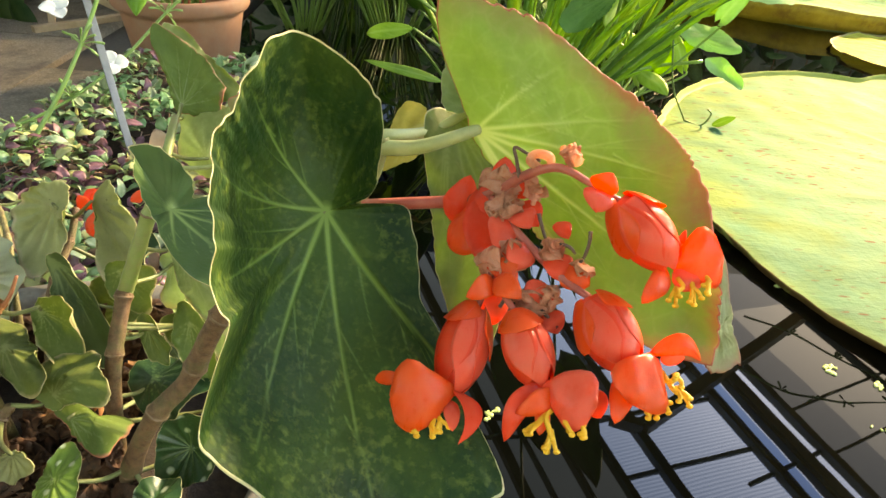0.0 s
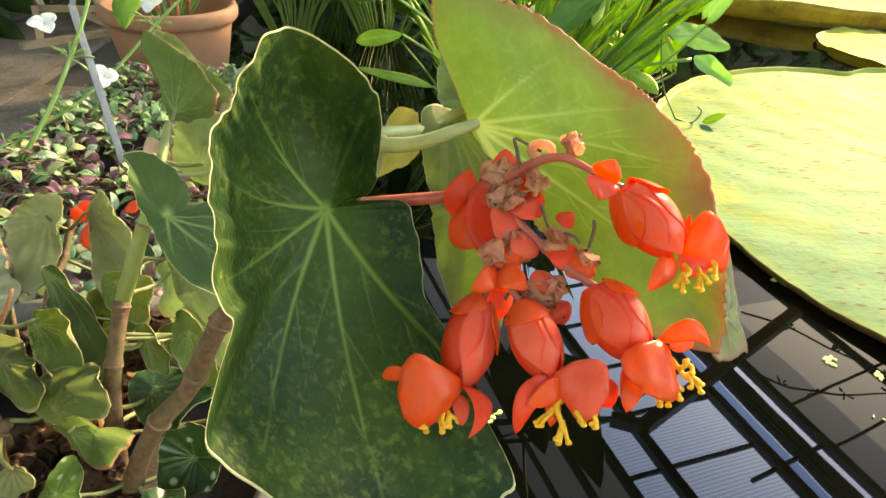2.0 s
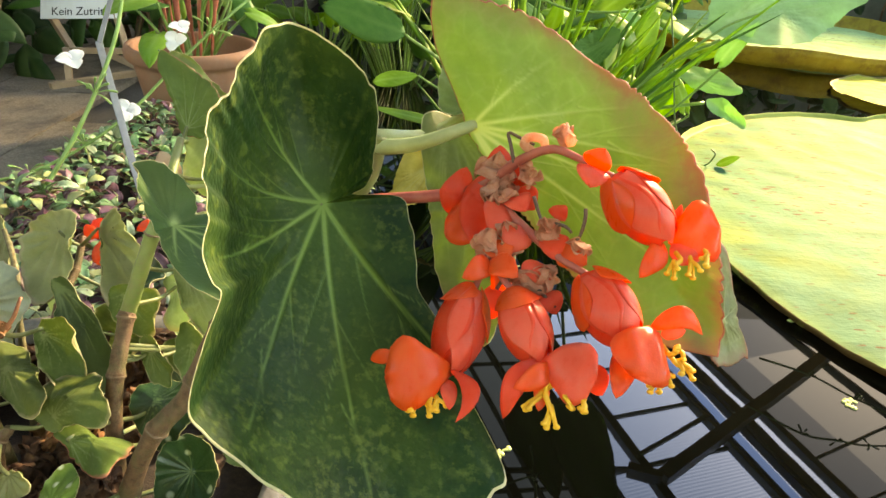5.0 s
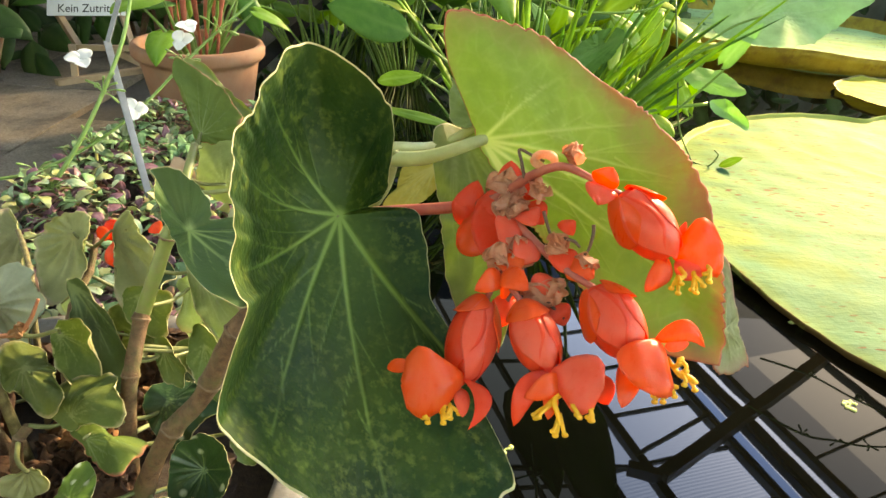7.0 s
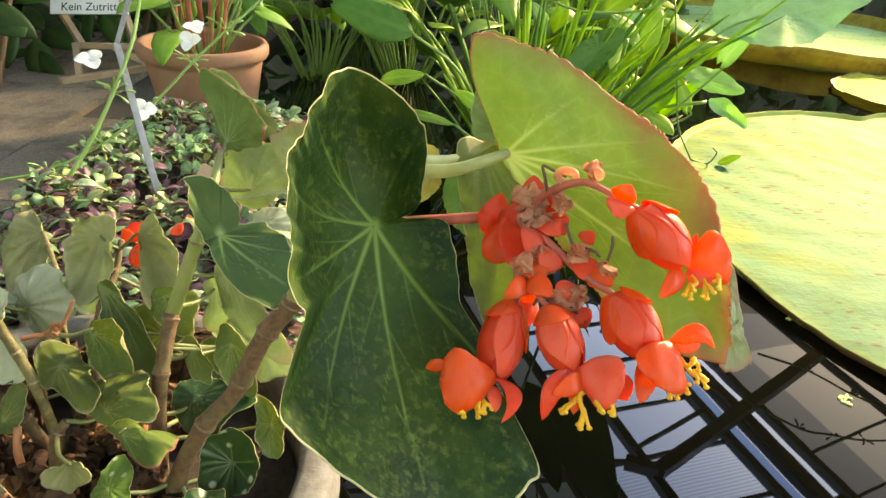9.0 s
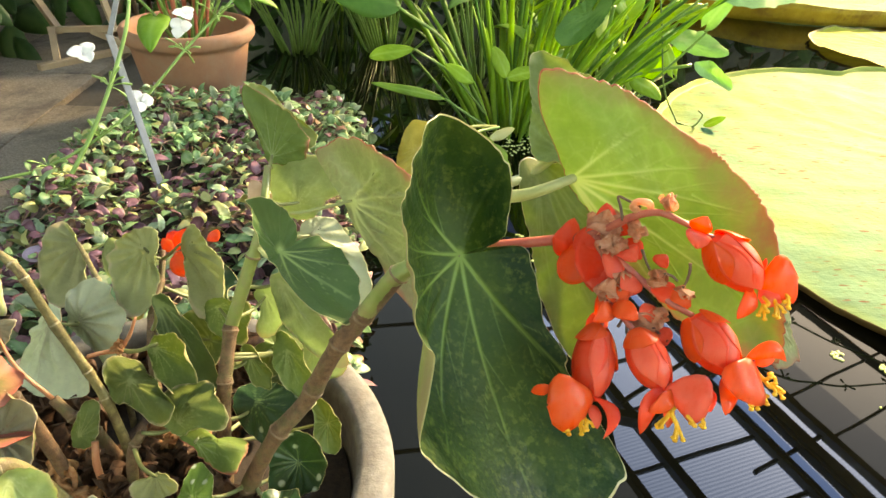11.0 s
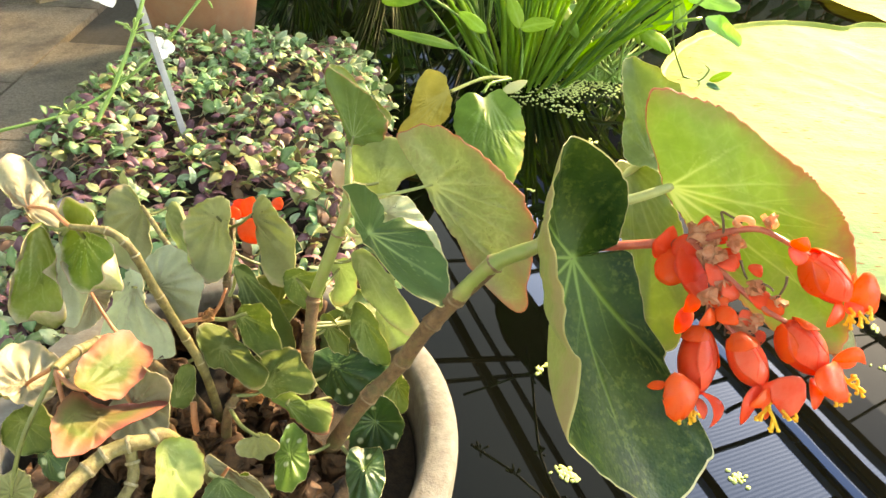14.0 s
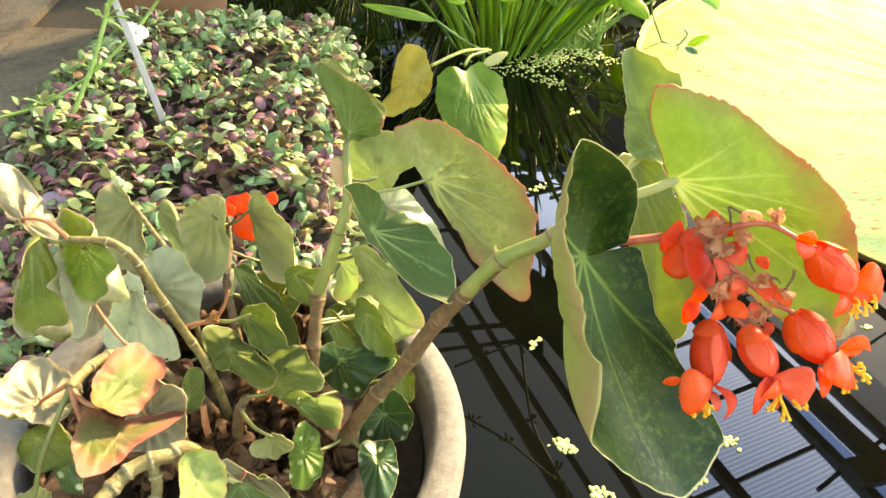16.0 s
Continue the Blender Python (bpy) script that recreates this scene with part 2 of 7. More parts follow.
LEAF_LABEL = {"jade": "mid-green leaf with a pale star of veins", "dark": "large dark green leaf with pale veins", "glow": "light green leaf underside with a red toothed margin", "dusk": "dull blue-green leaf", "moss": "soft mid-green leaf", "rosy": "green leaf underside flushed red at the margin",
              "olive": "olive-green leaf with a thin red margin", "fresh": "mid-green leaf", "sage": "grey-green leaf underside", "silver": "silvery leaf underside", "cream": "cream leaf underside with fine red veins", "young": "young yellow-green leaf", "lime": "curled lime-green leaf with a pale margin",
              "limespot": "lime-green leaf with white flecks", "spot": "dark leaf with white spots", "blush": "yellow-green leaf flushed pink"}
m_cane_green = plain("cane_green", (0.16, 0.22, 0.05), (0.25, 0.28, 0.09), 60, 0.45, 0.0005, stain=(0.24, 0.17, 0.09), stain_scale=25)
m_cane_brown = plain("cane_brown", (0.080, 0.034, 0.015), (0.225, 0.120, 0.060), 190, 0.65, 0.0026, stain=(0.10, 0.095, 0.030), stain_scale=42)
m_cane_tan = plain("cane_tan", (0.095, 0.080, 0.024), (0.27, 0.215, 0.088), 170, 0.6, 0.0016, stain=(0.085, 0.046, 0.022), stain_scale=70)
m_node = plain("cane_node", (0.13, 0.075, 0.040), (0.28, 0.18, 0.11), 210, 0.7, 0.0008)
m_node_pale = plain("cane_node_pale", (0.21, 0.165, 0.085), (0.46, 0.39, 0.26), 210, 0.7, 0.0008, stain=(0.16, 0.11, 0.05), stain_scale=160)
m_petiole = plain("petiole_green", (0.14, 0.165, 0.055), (0.24, 0.25, 0.10), 90, 0.45, 0.0003, through=0.15)
m_petiole_red = plain("petiole_red", (0.42, 0.14, 0.07), (0.52, 0.24, 0.12), 90, 0.4, 0.0003, through=0.15)
m_petiole_pale = plain("petiole_pale", (0.36, 0.41, 0.18), (0.50, 0.53, 0.27), 70, 0.4, 0.0002, through=0.3)
m_water = None


def water_paint():
    n = Nodes("pond_water")
    ripple = n.bump(n.noise(6, 2, 0.4), 0.012, 0.01)
    murk = n.mix(n.ramp(n.noise(2.5, 4), (0.35, 0.0), (0.7, 1.0)), (0.0010, 0.0013, 0.0010), (0.0030, 0.0034, 0.0024))
    p = n.node("BsdfPrincipled", Base_Color=murk, Roughness=0.015, IOR=1.33, Normal=ripple)
    n.put(p.inputs["Specular IOR Level"], 0.58)
    n.tree.links.new(p.outputs[0], n.out.inputs["Surface"])
    return n.mat


m_water = water_paint()


def pane_paint(name, tint):
    n = Nodes(name)
    t = n.node("BsdfTransparent", Color=tint)
    n.tree.links.new(t.outputs[0], n.out.inputs["Surface"])
    return n.mat


def ribbed_pane(name, a, b):
    """Twin-wall sheet: light comes through, in fine ribs."""
    n = Nodes(name)
    w = n.node("TexWave", Scale=6.5, Distortion=0.0)
    w.bands_direction = "Y"
    n.put(w.inputs["Vector"], n.node("Mapping", Vector=n.where(), Rotation=(0, 0, radians(-18))).outputs[0])
    t = n.node("BsdfTransparent", Color=n.mix(w.outputs["Fac"], a, b))
    n.tree.links.new(t.outputs[0], n.out.inputs["Surface"])
    return n.mat


m_pane = ribbed_pane("twin_wall_pane", (0.33, 0.42, 0.61), (0.56, 0.66, 0.88))
# Plain tints, chosen for how much sun and sky light each pane lets in.
m_pane_dim = pane_paint("sun_dimming_pane", (0.155, 0.160, 0.165))
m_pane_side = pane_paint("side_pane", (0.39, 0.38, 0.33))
m_pane_dull = pane_paint("dull_pane", (0.106, 0.108, 0.105))
m_pane_half = pane_paint("half_light_pane", (0.47, 0.455, 0.40))
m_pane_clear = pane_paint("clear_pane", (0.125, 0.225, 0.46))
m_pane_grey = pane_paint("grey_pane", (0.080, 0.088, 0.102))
m_pane_shaded = pane_paint("light_cutting_pane", (0.032, 0.042, 0.060))
m_steel = plain("roof_steel", (0.016, 0.017, 0.02), (0.03, 0.03, 0.033), 30, 0.55, metal=0.0, stain=(0.04, 0.03, 0.025), stain_scale=8)
m_pot_grey = plain("weathered_cement", (0.105, 0.095, 0.082), (0.21, 0.195, 0.172), 90, 0.9, 0.0010, stain=(0.13, 0.105, 0.085), stain_scale=30, detail=8)
m_terra = plain("terracotta", (0.24, 0.105, 0.060), (0.32, 0.150, 0.088), 12, 0.8, 0.001, stain=(0.27, 0.17, 0.12), stain_scale=5)
m_soil = plain("potting_soil", (0.018, 0.012, 0.009), (0.06, 0.042, 0.03), 120, 0.95, 0.004)
m_path = plain("path_concrete", (0.135, 0.105, 0.078), (0.31, 0.25, 0.19), 170, 0.95, 0.004, stain=(0.105, 0.085, 0.066), stain_scale=9, detail=9, spec=0.15)
m_joint = plain("path_joint", (0.045, 0.036, 0.027), (0.08, 0.065, 0.05), 60, 0.95, 0.002)
m_wall = plain("pond_wall", (0.12, 0.11, 0.09), (0.2, 0.18, 0.15), 20, 0.9, 0.003, stain=(0.06, 0.07, 0.04), stain_scale=5)
def petal_paint(name, a, b, flush):
    """Fleshy petal: soft flush, fine sparkling cells and faint lengthwise streaks."""
    n = Nodes(name)
    soft = n.noise(38, 4, 0.55)
    col = n.mix(n.ramp(soft, (0.3, 0.0), (0.7, 1.0)), a, b)
    streak = n.noise(1.0, 3, 0.6, n.node("Mapping", Vector=n.where(), Scale=(330, 330, 60)).outputs[0])
    col = n.mix(n.ramp(streak, (0.45, 0.0), (0.75, 0.45)), col, flush)
    cells = n.node("TexVoronoi", Scale=1500.0)
    n.put(cells.inputs["Vector"], n.where())
    normal = n.bump(n.math("ADD", cells.outputs["Distance"], n.math("MULTIPLY", streak, 1.5)), 0.09, 0.0005)
    return n.finish(col, n.math("ADD", n.math("MULTIPLY", streak, 0.2), 0.20), normal, 0, 0.42, 0.50, n.mix(0.6, flush, b))


m_red = petal_paint("petal_red", (0.96, 0.070, 0.024), (0.98, 0.115, 0.046), (1.0, 0.20, 0.10))
m_pink = petal_paint("petal_pink", (0.97, 0.110, 0.052), (0.99, 0.170, 0.092), (1.0, 0.29, 0.18))
m_orange = petal_paint("petal_orange", (0.96, 0.095, 0.017), (0.98, 0.150, 0.034), (1.0, 0.23, 0.08))
m_sheath = plain("peach_sheath", (0.62, 0.36, 0.22), (0.74, 0.52, 0.34), 60, 0.45, through=0.3)
m_stamen = plain("stamen_yellow", (0.90, 0.40, 0.02), (0.95, 0.56, 0.06), 200, 0.5, through=0.2)
m_stalk_red = plain("flower_stalk_red", (0.46, 0.085, 0.060), (0.62, 0.18, 0.12), 80, 0.4, through=0.2)
m_dry = plain("dried_petal", (0.80, 0.34, 0.19), (0.95, 0.66, 0.46), 260, 0.5, 0.0012, through=0.6, stain=(0.74, 0.20, 0.09), stain_scale=130)
m_litter = plain("leaf_litter", (0.036, 0.016, 0.008), (0.19, 0.085, 0.042), 110, 0.75, 0.001, through=0.25)
m_husk = plain("dry_husk", (0.34, 0.13, 0.045), (0.58, 0.32, 0.16), 140, 0.7, 0.001, through=0.35)
m_dry_dark = plain("dried_stalk", (0.09, 0.05, 0.035), (0.17, 0.09, 0.055), 160, 0.7, 0.0005)

# ---- builders ----
def thing(name, at=(0, 0, 0), label="", category="", group="", kind=""):
    """An Empty at a thing's base, to carry its parts."""
    ob = new(name)
    ob.location = at
    ob.empty_display_size = 0.05
    return tagged(ob, label, category, group, kind)


def mesh_part(name, verts, faces, materials, parent=None, label="", smooth=True, slots=None):
    """One mesh object from points in world metres, under a thing or a part."""
    me = bpy.data.meshes.new(name)
    me.from_pydata([tuple(v) for v in verts], [], faces)
    for m in materials if isinstance(materials, (list, tuple)) else [materials]:
        me.materials.append(m)
    if slots is not None:
        me.polygons.foreach_set("material_index", np.asarray(slots, dtype=np.int32))
    me.polygons.foreach_set("use_smooth", np.full(len(me.polygons), smooth))
    me.update()
    ob = new(name, me)
    if parent is not None:
        ob.parent = parent
        if parent.data is None:
            ob.matrix_parent_inverse = Matrix.Translation(-parent.location)
    return tagged(ob, label)


def part(name, bm, material, parent=None, label="", smooth=False):
    me = bpy.data.meshes.new(name)
    bm.to_mesh(me)
    bm.free()
    me.materials.append(material)
    me.polygons.foreach_set("use_smooth", np.full(len(me.polygons), smooth))
    ob = new(name, me)
    if parent is not None:
        ob.parent = parent
        if parent.data is None:
            ob.matrix_parent_inverse = Matrix.Translation(-parent.location)
    return tagged(ob, label)


def box(size, m, bevel=0.0):
    """A box as a bmesh, of that size about the pose m."""
    bm = bmesh.new()
    bmesh.ops.create_cube(bm, size=1, matrix=m @ Matrix.Diagonal((*size, 1)))
    if bevel:
        bmesh.ops.bevel(bm, geom=bm.edges[:], offset=bevel, segments=2, affect="EDGES", profile=0.7)
    return bm


def spline(points, count):
    """count points on a Catmull-Rom curve through rows of numbers."""
    p = np.asarray(points, float)
    if len(p) == 2:
        return p[0] + (p[1] - p[0]) * np.linspace(0, 1, count)[:, None]
    p = np.vstack([2 * p[0] - p[1], p, 2 * p[-1] - p[-2]])
    s = np.linspace(0, len(p) - 3 - 1e-6, count)
    i = s.astype(int)
    f = (s - i)[:, None]
    a, b, c, d = p[i], p[i + 1], p[i + 2], p[i + 3]
    return 0.5 * (2 * b + (c - a) * f + (2 * a - 5 * b + 4 * c - d) * f ** 2 + (3 * b - a - 3 * c + d) * f ** 3)


def tube_mesh(points, radii, sides=10, count=24, rough=0.0, caps=True):
    """Verts and faces of a round stalk through points; radii: one or one for each point."""
    p = spline(points, count)
    r = np.interp(np.linspace(0, 1, count), np.linspace(0, 1, len(np.atleast_1d(radii))), np.atleast_1d(radii)) if np.ndim(radii) else np.full(count, radii)
    t = np.gradient(p, axis=0)
    t /= np.linalg.norm(t, axis=1)[:, None] + 1e-12
    ref = np.array((0.31, 0.17, 0.93)) if abs(t[0][2]) < 0.9 else np.array((0.9, 0.3, 0.1))
    a = np.cross(t, ref)
    a /= np.linalg.norm(a, axis=1)[:, None]
    b = np.cross(t, a)
    ang = np.arange(sides) * 2 * np.pi / sides
    wob = 1 + rough * np.random.uniform(-1, 1, (count, sides))
    v = p[:, None] + (r[:, None] * wob)[:, :, None] * (np.cos(ang)[None, :, None] * a[:, None] + np.sin(ang)[None, :, None] * b[:, None])
    faces = [(i * sides + j, i * sides + (j + 1) % sides, (i + 1) * sides + (j + 1) % sides, (i + 1) * sides + j) for i in range(count - 1) for j in range(sides)]
    if caps:
        faces += [tuple(reversed(range(sides))), tuple(range((count - 1) * sides, count * sides))]
    return v.reshape(-1, 3), faces


def tube(name, points, radii, material, parent=None, label="", sides=10, count=24, rough=0.0):
    v, f = tube_mesh(points, radii, sides, count, rough)
    return mesh_part(name, v, f, material, parent, label)


def merge(*pieces):
    verts, faces, n = [], [], 0
    for v, f in pieces:
        verts.append(np.asarray(v))
        faces += [tuple(i + n for i in q) for q in f]
        n += len(v)
    return np.vstack(verts), faces


def lathe(profile, at, sides=64, wobble=0.0):
    """A turned shape: rows of radius and height about the upright through at."""
    ang = np.arange(sides) * 2 * np.pi / sides
    v = []
    for r, z in profile:
        k = 1 + wobble * np.sin(3 * ang + 1.0) + 0.4 * wobble * np.sin(7 * ang)
        v.append(np.stack([at[0] + r * k * np.cos(ang), at[1] + r * k * np.sin(ang), np.full(sides, at[2] + z)], 1))
    n = len(profile)
    faces = [(i * sides + j, i * sides + (j + 1) % sides, (i + 1) * sides + (j + 1) % sides, (i + 1) * sides + j) for i in range(n - 1) for j in range(sides)]
    return np.vstack(v), faces


def ring_wave(values, ang):
    """Smooth closed curve through even values, read at the angles ang."""
    k = len(values)
    x = ang % (2 * np.pi) * k / (2 * np.pi)
    i = x.astype(int) % k
    f = x - np.floor(x)
    v = np.asarray(values, float)
    a, b, c, d = v[(i - 1) % k], v[i], v[(i + 1) % k], v[(i + 2) % k]
    return 0.5 * (2 * b + (c - a) * f + (2 * a - 5 * b + 4 * c - d) * f ** 2 + (3 * b - a - 3 * c + d) * f ** 3)


VEINS = (0, 27, -27, 58, -58, 96, -96, 140, -140)
leaf_count = 0


def leaf_surface(c, u, n, radii, lifts, segs, rings, seed, power=1.25, fold=0.0, ragged=0.012, wave=0.006, teeth=0.0, quilt=0.006, veins=VEINS, hub=(0, 0), width=0.0017, thick=0.0009, cup=0.0, bend=0.0, pleat=0.0, point=None, roll=0.0):
    """Points of a blade about its stalk's end: radii and lifts (mm) at even angles from the tip round. Top grid, then the underside, with vein and margin masks."""
    u, n = np.array(u, float), np.array(n, float)
    n /= np.linalg.norm(n)
    u -= n * (u @ n)
    u /= np.linalg.norm(u)
    v = np.cross(n, u)
    ang = np.arange(segs) * 2 * np.pi / segs
    r = np.maximum(ring_wave(radii, ang), 2.0) / 1000
    if point:
        r = r * (1 + point[2] * np.exp(-np.abs((np.degrees(ang) - point[0] + 180) % 360 - 180) / point[1]))
    h = ring_wave(lifts, ang) / 1000
    rs = np.random.RandomState(seed)
    big = r.max()
    width *= min(1.0, max(0.35, big / 0.12))
    ripple = sum(rs.uniform(0.3, 1) * np.sin(k * ang + rs.uniform(0, 6.28)) for k in (5, 8, 11)) / 2
    wave = wave * min(1.0, big / 0.09)
    r = r * (1 + ragged * (np.sin(23 * ang + seed) + 0.8 * np.sin(13 * ang + 2 * seed) + 0.6 * np.sin(37 * ang + 3 * seed)) + teeth * (0.55 + 0.45 * np.sin(7 * ang + seed)) * np.abs(np.sin(37 * ang + 2.6 * np.sin(5 * ang + 1) + 1.1 * np.sin(11 * ang))))
    s = np.linspace(0, 1, rings + 1)[1:] ** 0.9
    s[-1], s[-2] = 1.0, 1 - 0.0013 * min(1.0, (big / 0.09) ** 1.5) / max(big, 0.02)
    x = s[:, None] * r * np.cos(ang)
    y = s[:, None] * r * np.sin(ang)
    w = h * s[:, None] ** (power + fold * np.clip(h, 0, 0.07) * 1000) + wave * ripple * (r / big) * s[:, None] ** 2.5
    if roll:
        x, y = x * (1 + 0.16 * abs(roll)), y * (1 + 0.16 * abs(roll))
        curl = np.clip((s[:, None] - 0.70) / 0.30, 0, 1) ** 2 * (0.55 + 0.45 * np.sin(4 * ang + seed))
        w = w + roll * big * curl * 0.30
        x, y = x * (1 - abs(roll) * 0.42 * curl), y * (1 - abs(roll) * 0.42 * curl)
    mask = np.zeros_like(x)
    hu, hv = hub[0] / 1000, hub[1] / 1000
    for i, deg in enumerate(veins):
        t_ = np.array([radians(deg + rs.uniform(-5, 5))])
        rim_r = ring_wave(radii, t_)[0] / 1000
        ex, ey = rim_r * math.cos(t_[0]) - hu, rim_r * math.sin(t_[0]) - hv
        a, reach = math.atan2(ey, ex), math.hypot(ex, ey) * 0.93
        if reach < 0.3 * big:
            continue
        lines = [((hu, hv), a, reach, 1.0)]
        for share, turn in ((0.24, -24), (0.38, 22), (0.55, -21), (0.70, 20)):
            base = (hu + np.cos(a) * reach * share, hv + np.sin(a) * reach * share)
            lines.append((base, a + radians(turn), reach * (1 - share) * 0.85, 0.42))
        for (bx, by), la, length, strong in lines:
            dx, dy = x - bx, y - by
            along = dx * np.cos(la) + dy * np.sin(la)
            off = -dx * np.sin(la) + dy * np.cos(la) - 0.06 * along * along / max(length, 1e-3)
            f = np.clip(along / length, 0, 1)
            wide = width * strong * (1.15 - 0.8 * f)
            hit = strong * (1 - 0.75 * f) * np.exp(-(off / wide) ** 2) * ((along > 0) & (along < length))
            halo = 0.09 * strong * (1 - f) * np.exp(-(off / (wide * 3.2)) ** 2) * ((along > 0) & (along < length))
            mask = np.maximum(mask, np.maximum(hit, halo))
    spot = np.exp(-((np.hypot(x - hu, y - hv)) / (width * 2.9)) ** 2)
    mask = np.maximum(mask, spot)
    w = w + quilt * big * (0.5 - np.minimum(mask * 2, 1)) * np.minimum(s, 1 - s)[:, None] * 2
    if cup or bend or pleat:
        turn = np.arctan2(y - hv, x - hu)
        away = np.hypot(x - hu, y - hv) / big
        w = w + cup * (np.sqrt(y * y + 0.02 * big * big) - 0.35 * big) - bend * x * np.abs(x) / big + pleat * big * np.sin(15 * turn + rs.uniform(0, 6)) * away * np.clip(1.2 - away, 0, 1)
    c = np.array(c, float)
    top = c + x[..., None] * u + y[..., None] * v + w[..., None] * n
    low = top - thick * n
    low[-1] = top[-1] - thick * 0.4 * n
    verts = np.vstack([c[None], top.reshape(-1, 3), (c - thick * n)[None], low.reshape(-1, 3)])
    m = rings * segs
    j = np.arange(segs)
    k = (j + 1) % segs
    faces, slots = [], []
    for side, base in ((0, 0), (1, m + 1)):
        fan = np.stack([np.full(segs, base), base + 1 + j, base + 1 + k], 1)
        faces += [tuple(q) if side == 0 else tuple(q[::-1]) for q in fan.tolist()]
        slots += [side] * segs
        for i in range(rings - 1):
            a, b = base + 1 + i * segs, base + 1 + (i + 1) * segs
            quad = np.stack([a + j, b + j, b + k, a + k], 1)
            faces += [tuple(q) if side == 0 else tuple(q[::-1]) for q in quad.tolist()]
            slots += [2 if i == rings - 2 else side] * segs
    a, b = 1 + (rings - 1) * segs, m + 2 + (rings - 1) * segs
    faces += [tuple(q) for q in np.stack([a + j, b + j, b + k, a + k], 1).tolist()]
    slots += [2] * segs
    vein = np.concatenate([[mask[0].mean()], mask.ravel(), [mask[0].mean()], mask.ravel()])
    foot = top.reshape(-1, 3)[np.argmin(np.hypot(x - hu, y - hv).ravel())] if hub != (0, 0) else c
    away = np.hypot(x - hu, y - hv)
    rim = (s[:, None] * (0.5 + 0.5 * np.minimum(1, away / (0.45 * away.max()))) if hub != (0, 0) else np.repeat(s[:, None], segs, 1)).ravel()
    return verts, faces, slots, vein, np.concatenate([[0.0], rim, [0.0], rim]), foot


def blade(name, surface, kind, parent, label=""):
    verts, faces, slots, vein, rim, _ = surface
    ob = mesh_part(name, verts, faces, list(LEAF[kind]), parent, label, True, slots)
    for key, values in (("vein", vein), ("rim", rim)):
        ob.data.attributes.new(key, "FLOAT", "POINT").data.foreach_set("value", np.asarray(values, dtype=np.float32))
    return ob


# ---- greenhouse ----
ROOF = 5.0
ALONG, ACROSS = Vector((0.309, -0.951, 0)), Vector((0.951, 0.309, 0))


def roof_point(s, q, z=ROOF):
    """A place on the roof: s metres across the bays, q metres along them."""
    p = ACROSS * s - ALONG * q
    return Vector((p.x, p.y, z))


def bar(name, a, b, w, h, material, parent):
    a, b = Vector(a), Vector(b)
    m = Matrix.Translation((a + b) / 2) @ (b - a).to_track_quat("Y", "Z").to_matrix().to_4x4()
    return part(name, box((w, (b - a).length, h), m, 0.006), material, parent)


roof = thing("ceiling", (0, 0, ROOF), "greenhouse roof of dark steel bars and ribbed sheets", "roof", kind="structure")
# Dim, grey and half bays are laid out to steer the sun below.
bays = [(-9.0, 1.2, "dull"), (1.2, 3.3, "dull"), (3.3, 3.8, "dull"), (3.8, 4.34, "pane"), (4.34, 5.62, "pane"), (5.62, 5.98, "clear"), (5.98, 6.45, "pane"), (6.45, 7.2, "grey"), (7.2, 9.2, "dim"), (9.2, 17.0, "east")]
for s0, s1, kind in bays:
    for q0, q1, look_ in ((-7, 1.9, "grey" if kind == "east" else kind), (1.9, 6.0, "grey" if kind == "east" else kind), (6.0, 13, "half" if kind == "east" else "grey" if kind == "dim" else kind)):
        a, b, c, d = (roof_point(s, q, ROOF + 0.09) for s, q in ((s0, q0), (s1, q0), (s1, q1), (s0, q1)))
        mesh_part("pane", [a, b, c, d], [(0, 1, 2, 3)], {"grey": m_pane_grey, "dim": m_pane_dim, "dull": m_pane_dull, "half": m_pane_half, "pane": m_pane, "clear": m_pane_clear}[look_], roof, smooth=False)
for s, w in ((2.66, 0.11), (2.95, 0.02), (3.34, 0.05), (3.8, 0.08), (4.34, 0.12), (5.62, 0.05), (5.70, 0.02), (5.98, 0.03), (6.12, 0.15), (6.45, 0.10), (8.2, 0.05), (1.2, 0.06), (-0.8, 0.09), (-2.8, 0.09), (9.2, 0.09), (11.2, 0.09)):
    bar("purlin", roof_point(s, -7), roof_point(s, 13), w, 0.12, m_steel, roof)
for q in (-4.0, -2.2, -0.8, 0.1, 1.0, 1.9, 2.8, 3.63, 4.46, 5.29, 6.2, 7.1, 8.0):
    bar("glazing_bar", roof_point(3.8, q, ROOF + 0.04), roof_point(5.62, q, ROOF + 0.04), 0.045, 0.05, m_steel, roof)
for q in (0.4, 1.5, 3.2, 6.9):
    bar("glazing_bar", roof_point(5.2, q, ROOF + 0.03), roof_point(6.45, q + 0.18, ROOF + 0.03), 0.045, 0.05, m_steel, roof)
for q in (-1.0, 1.6, 4.3, 6.6):
    bar("cross_bar", roof_point(-1.0, q + 0.9, ROOF + 0.03), roof_point(3.8, q, ROOF + 0.03), 0.03, 0.05, m_steel, roof)
for q in (2.6, 3.3, 4.0):
    bar("cross_bar", roof_point(6.45, q, ROOF + 0.03), roof_point(12.0, q + 0.8, ROOF + 0.03), 0.03, 0.04, m_steel, roof)
bar("rafter", roof_point(4.36, 4.14, ROOF - 0.1), roof_point(9.6, 6.05, ROOF - 0.1), 0.16, 0.16, m_steel, roof)
bar("rafter", roof_point(4.36, 4.14, ROOF - 0.1), roof_point(4.05, 4.36, ROOF - 0.1), 0.12, 0.16, m_steel, roof)
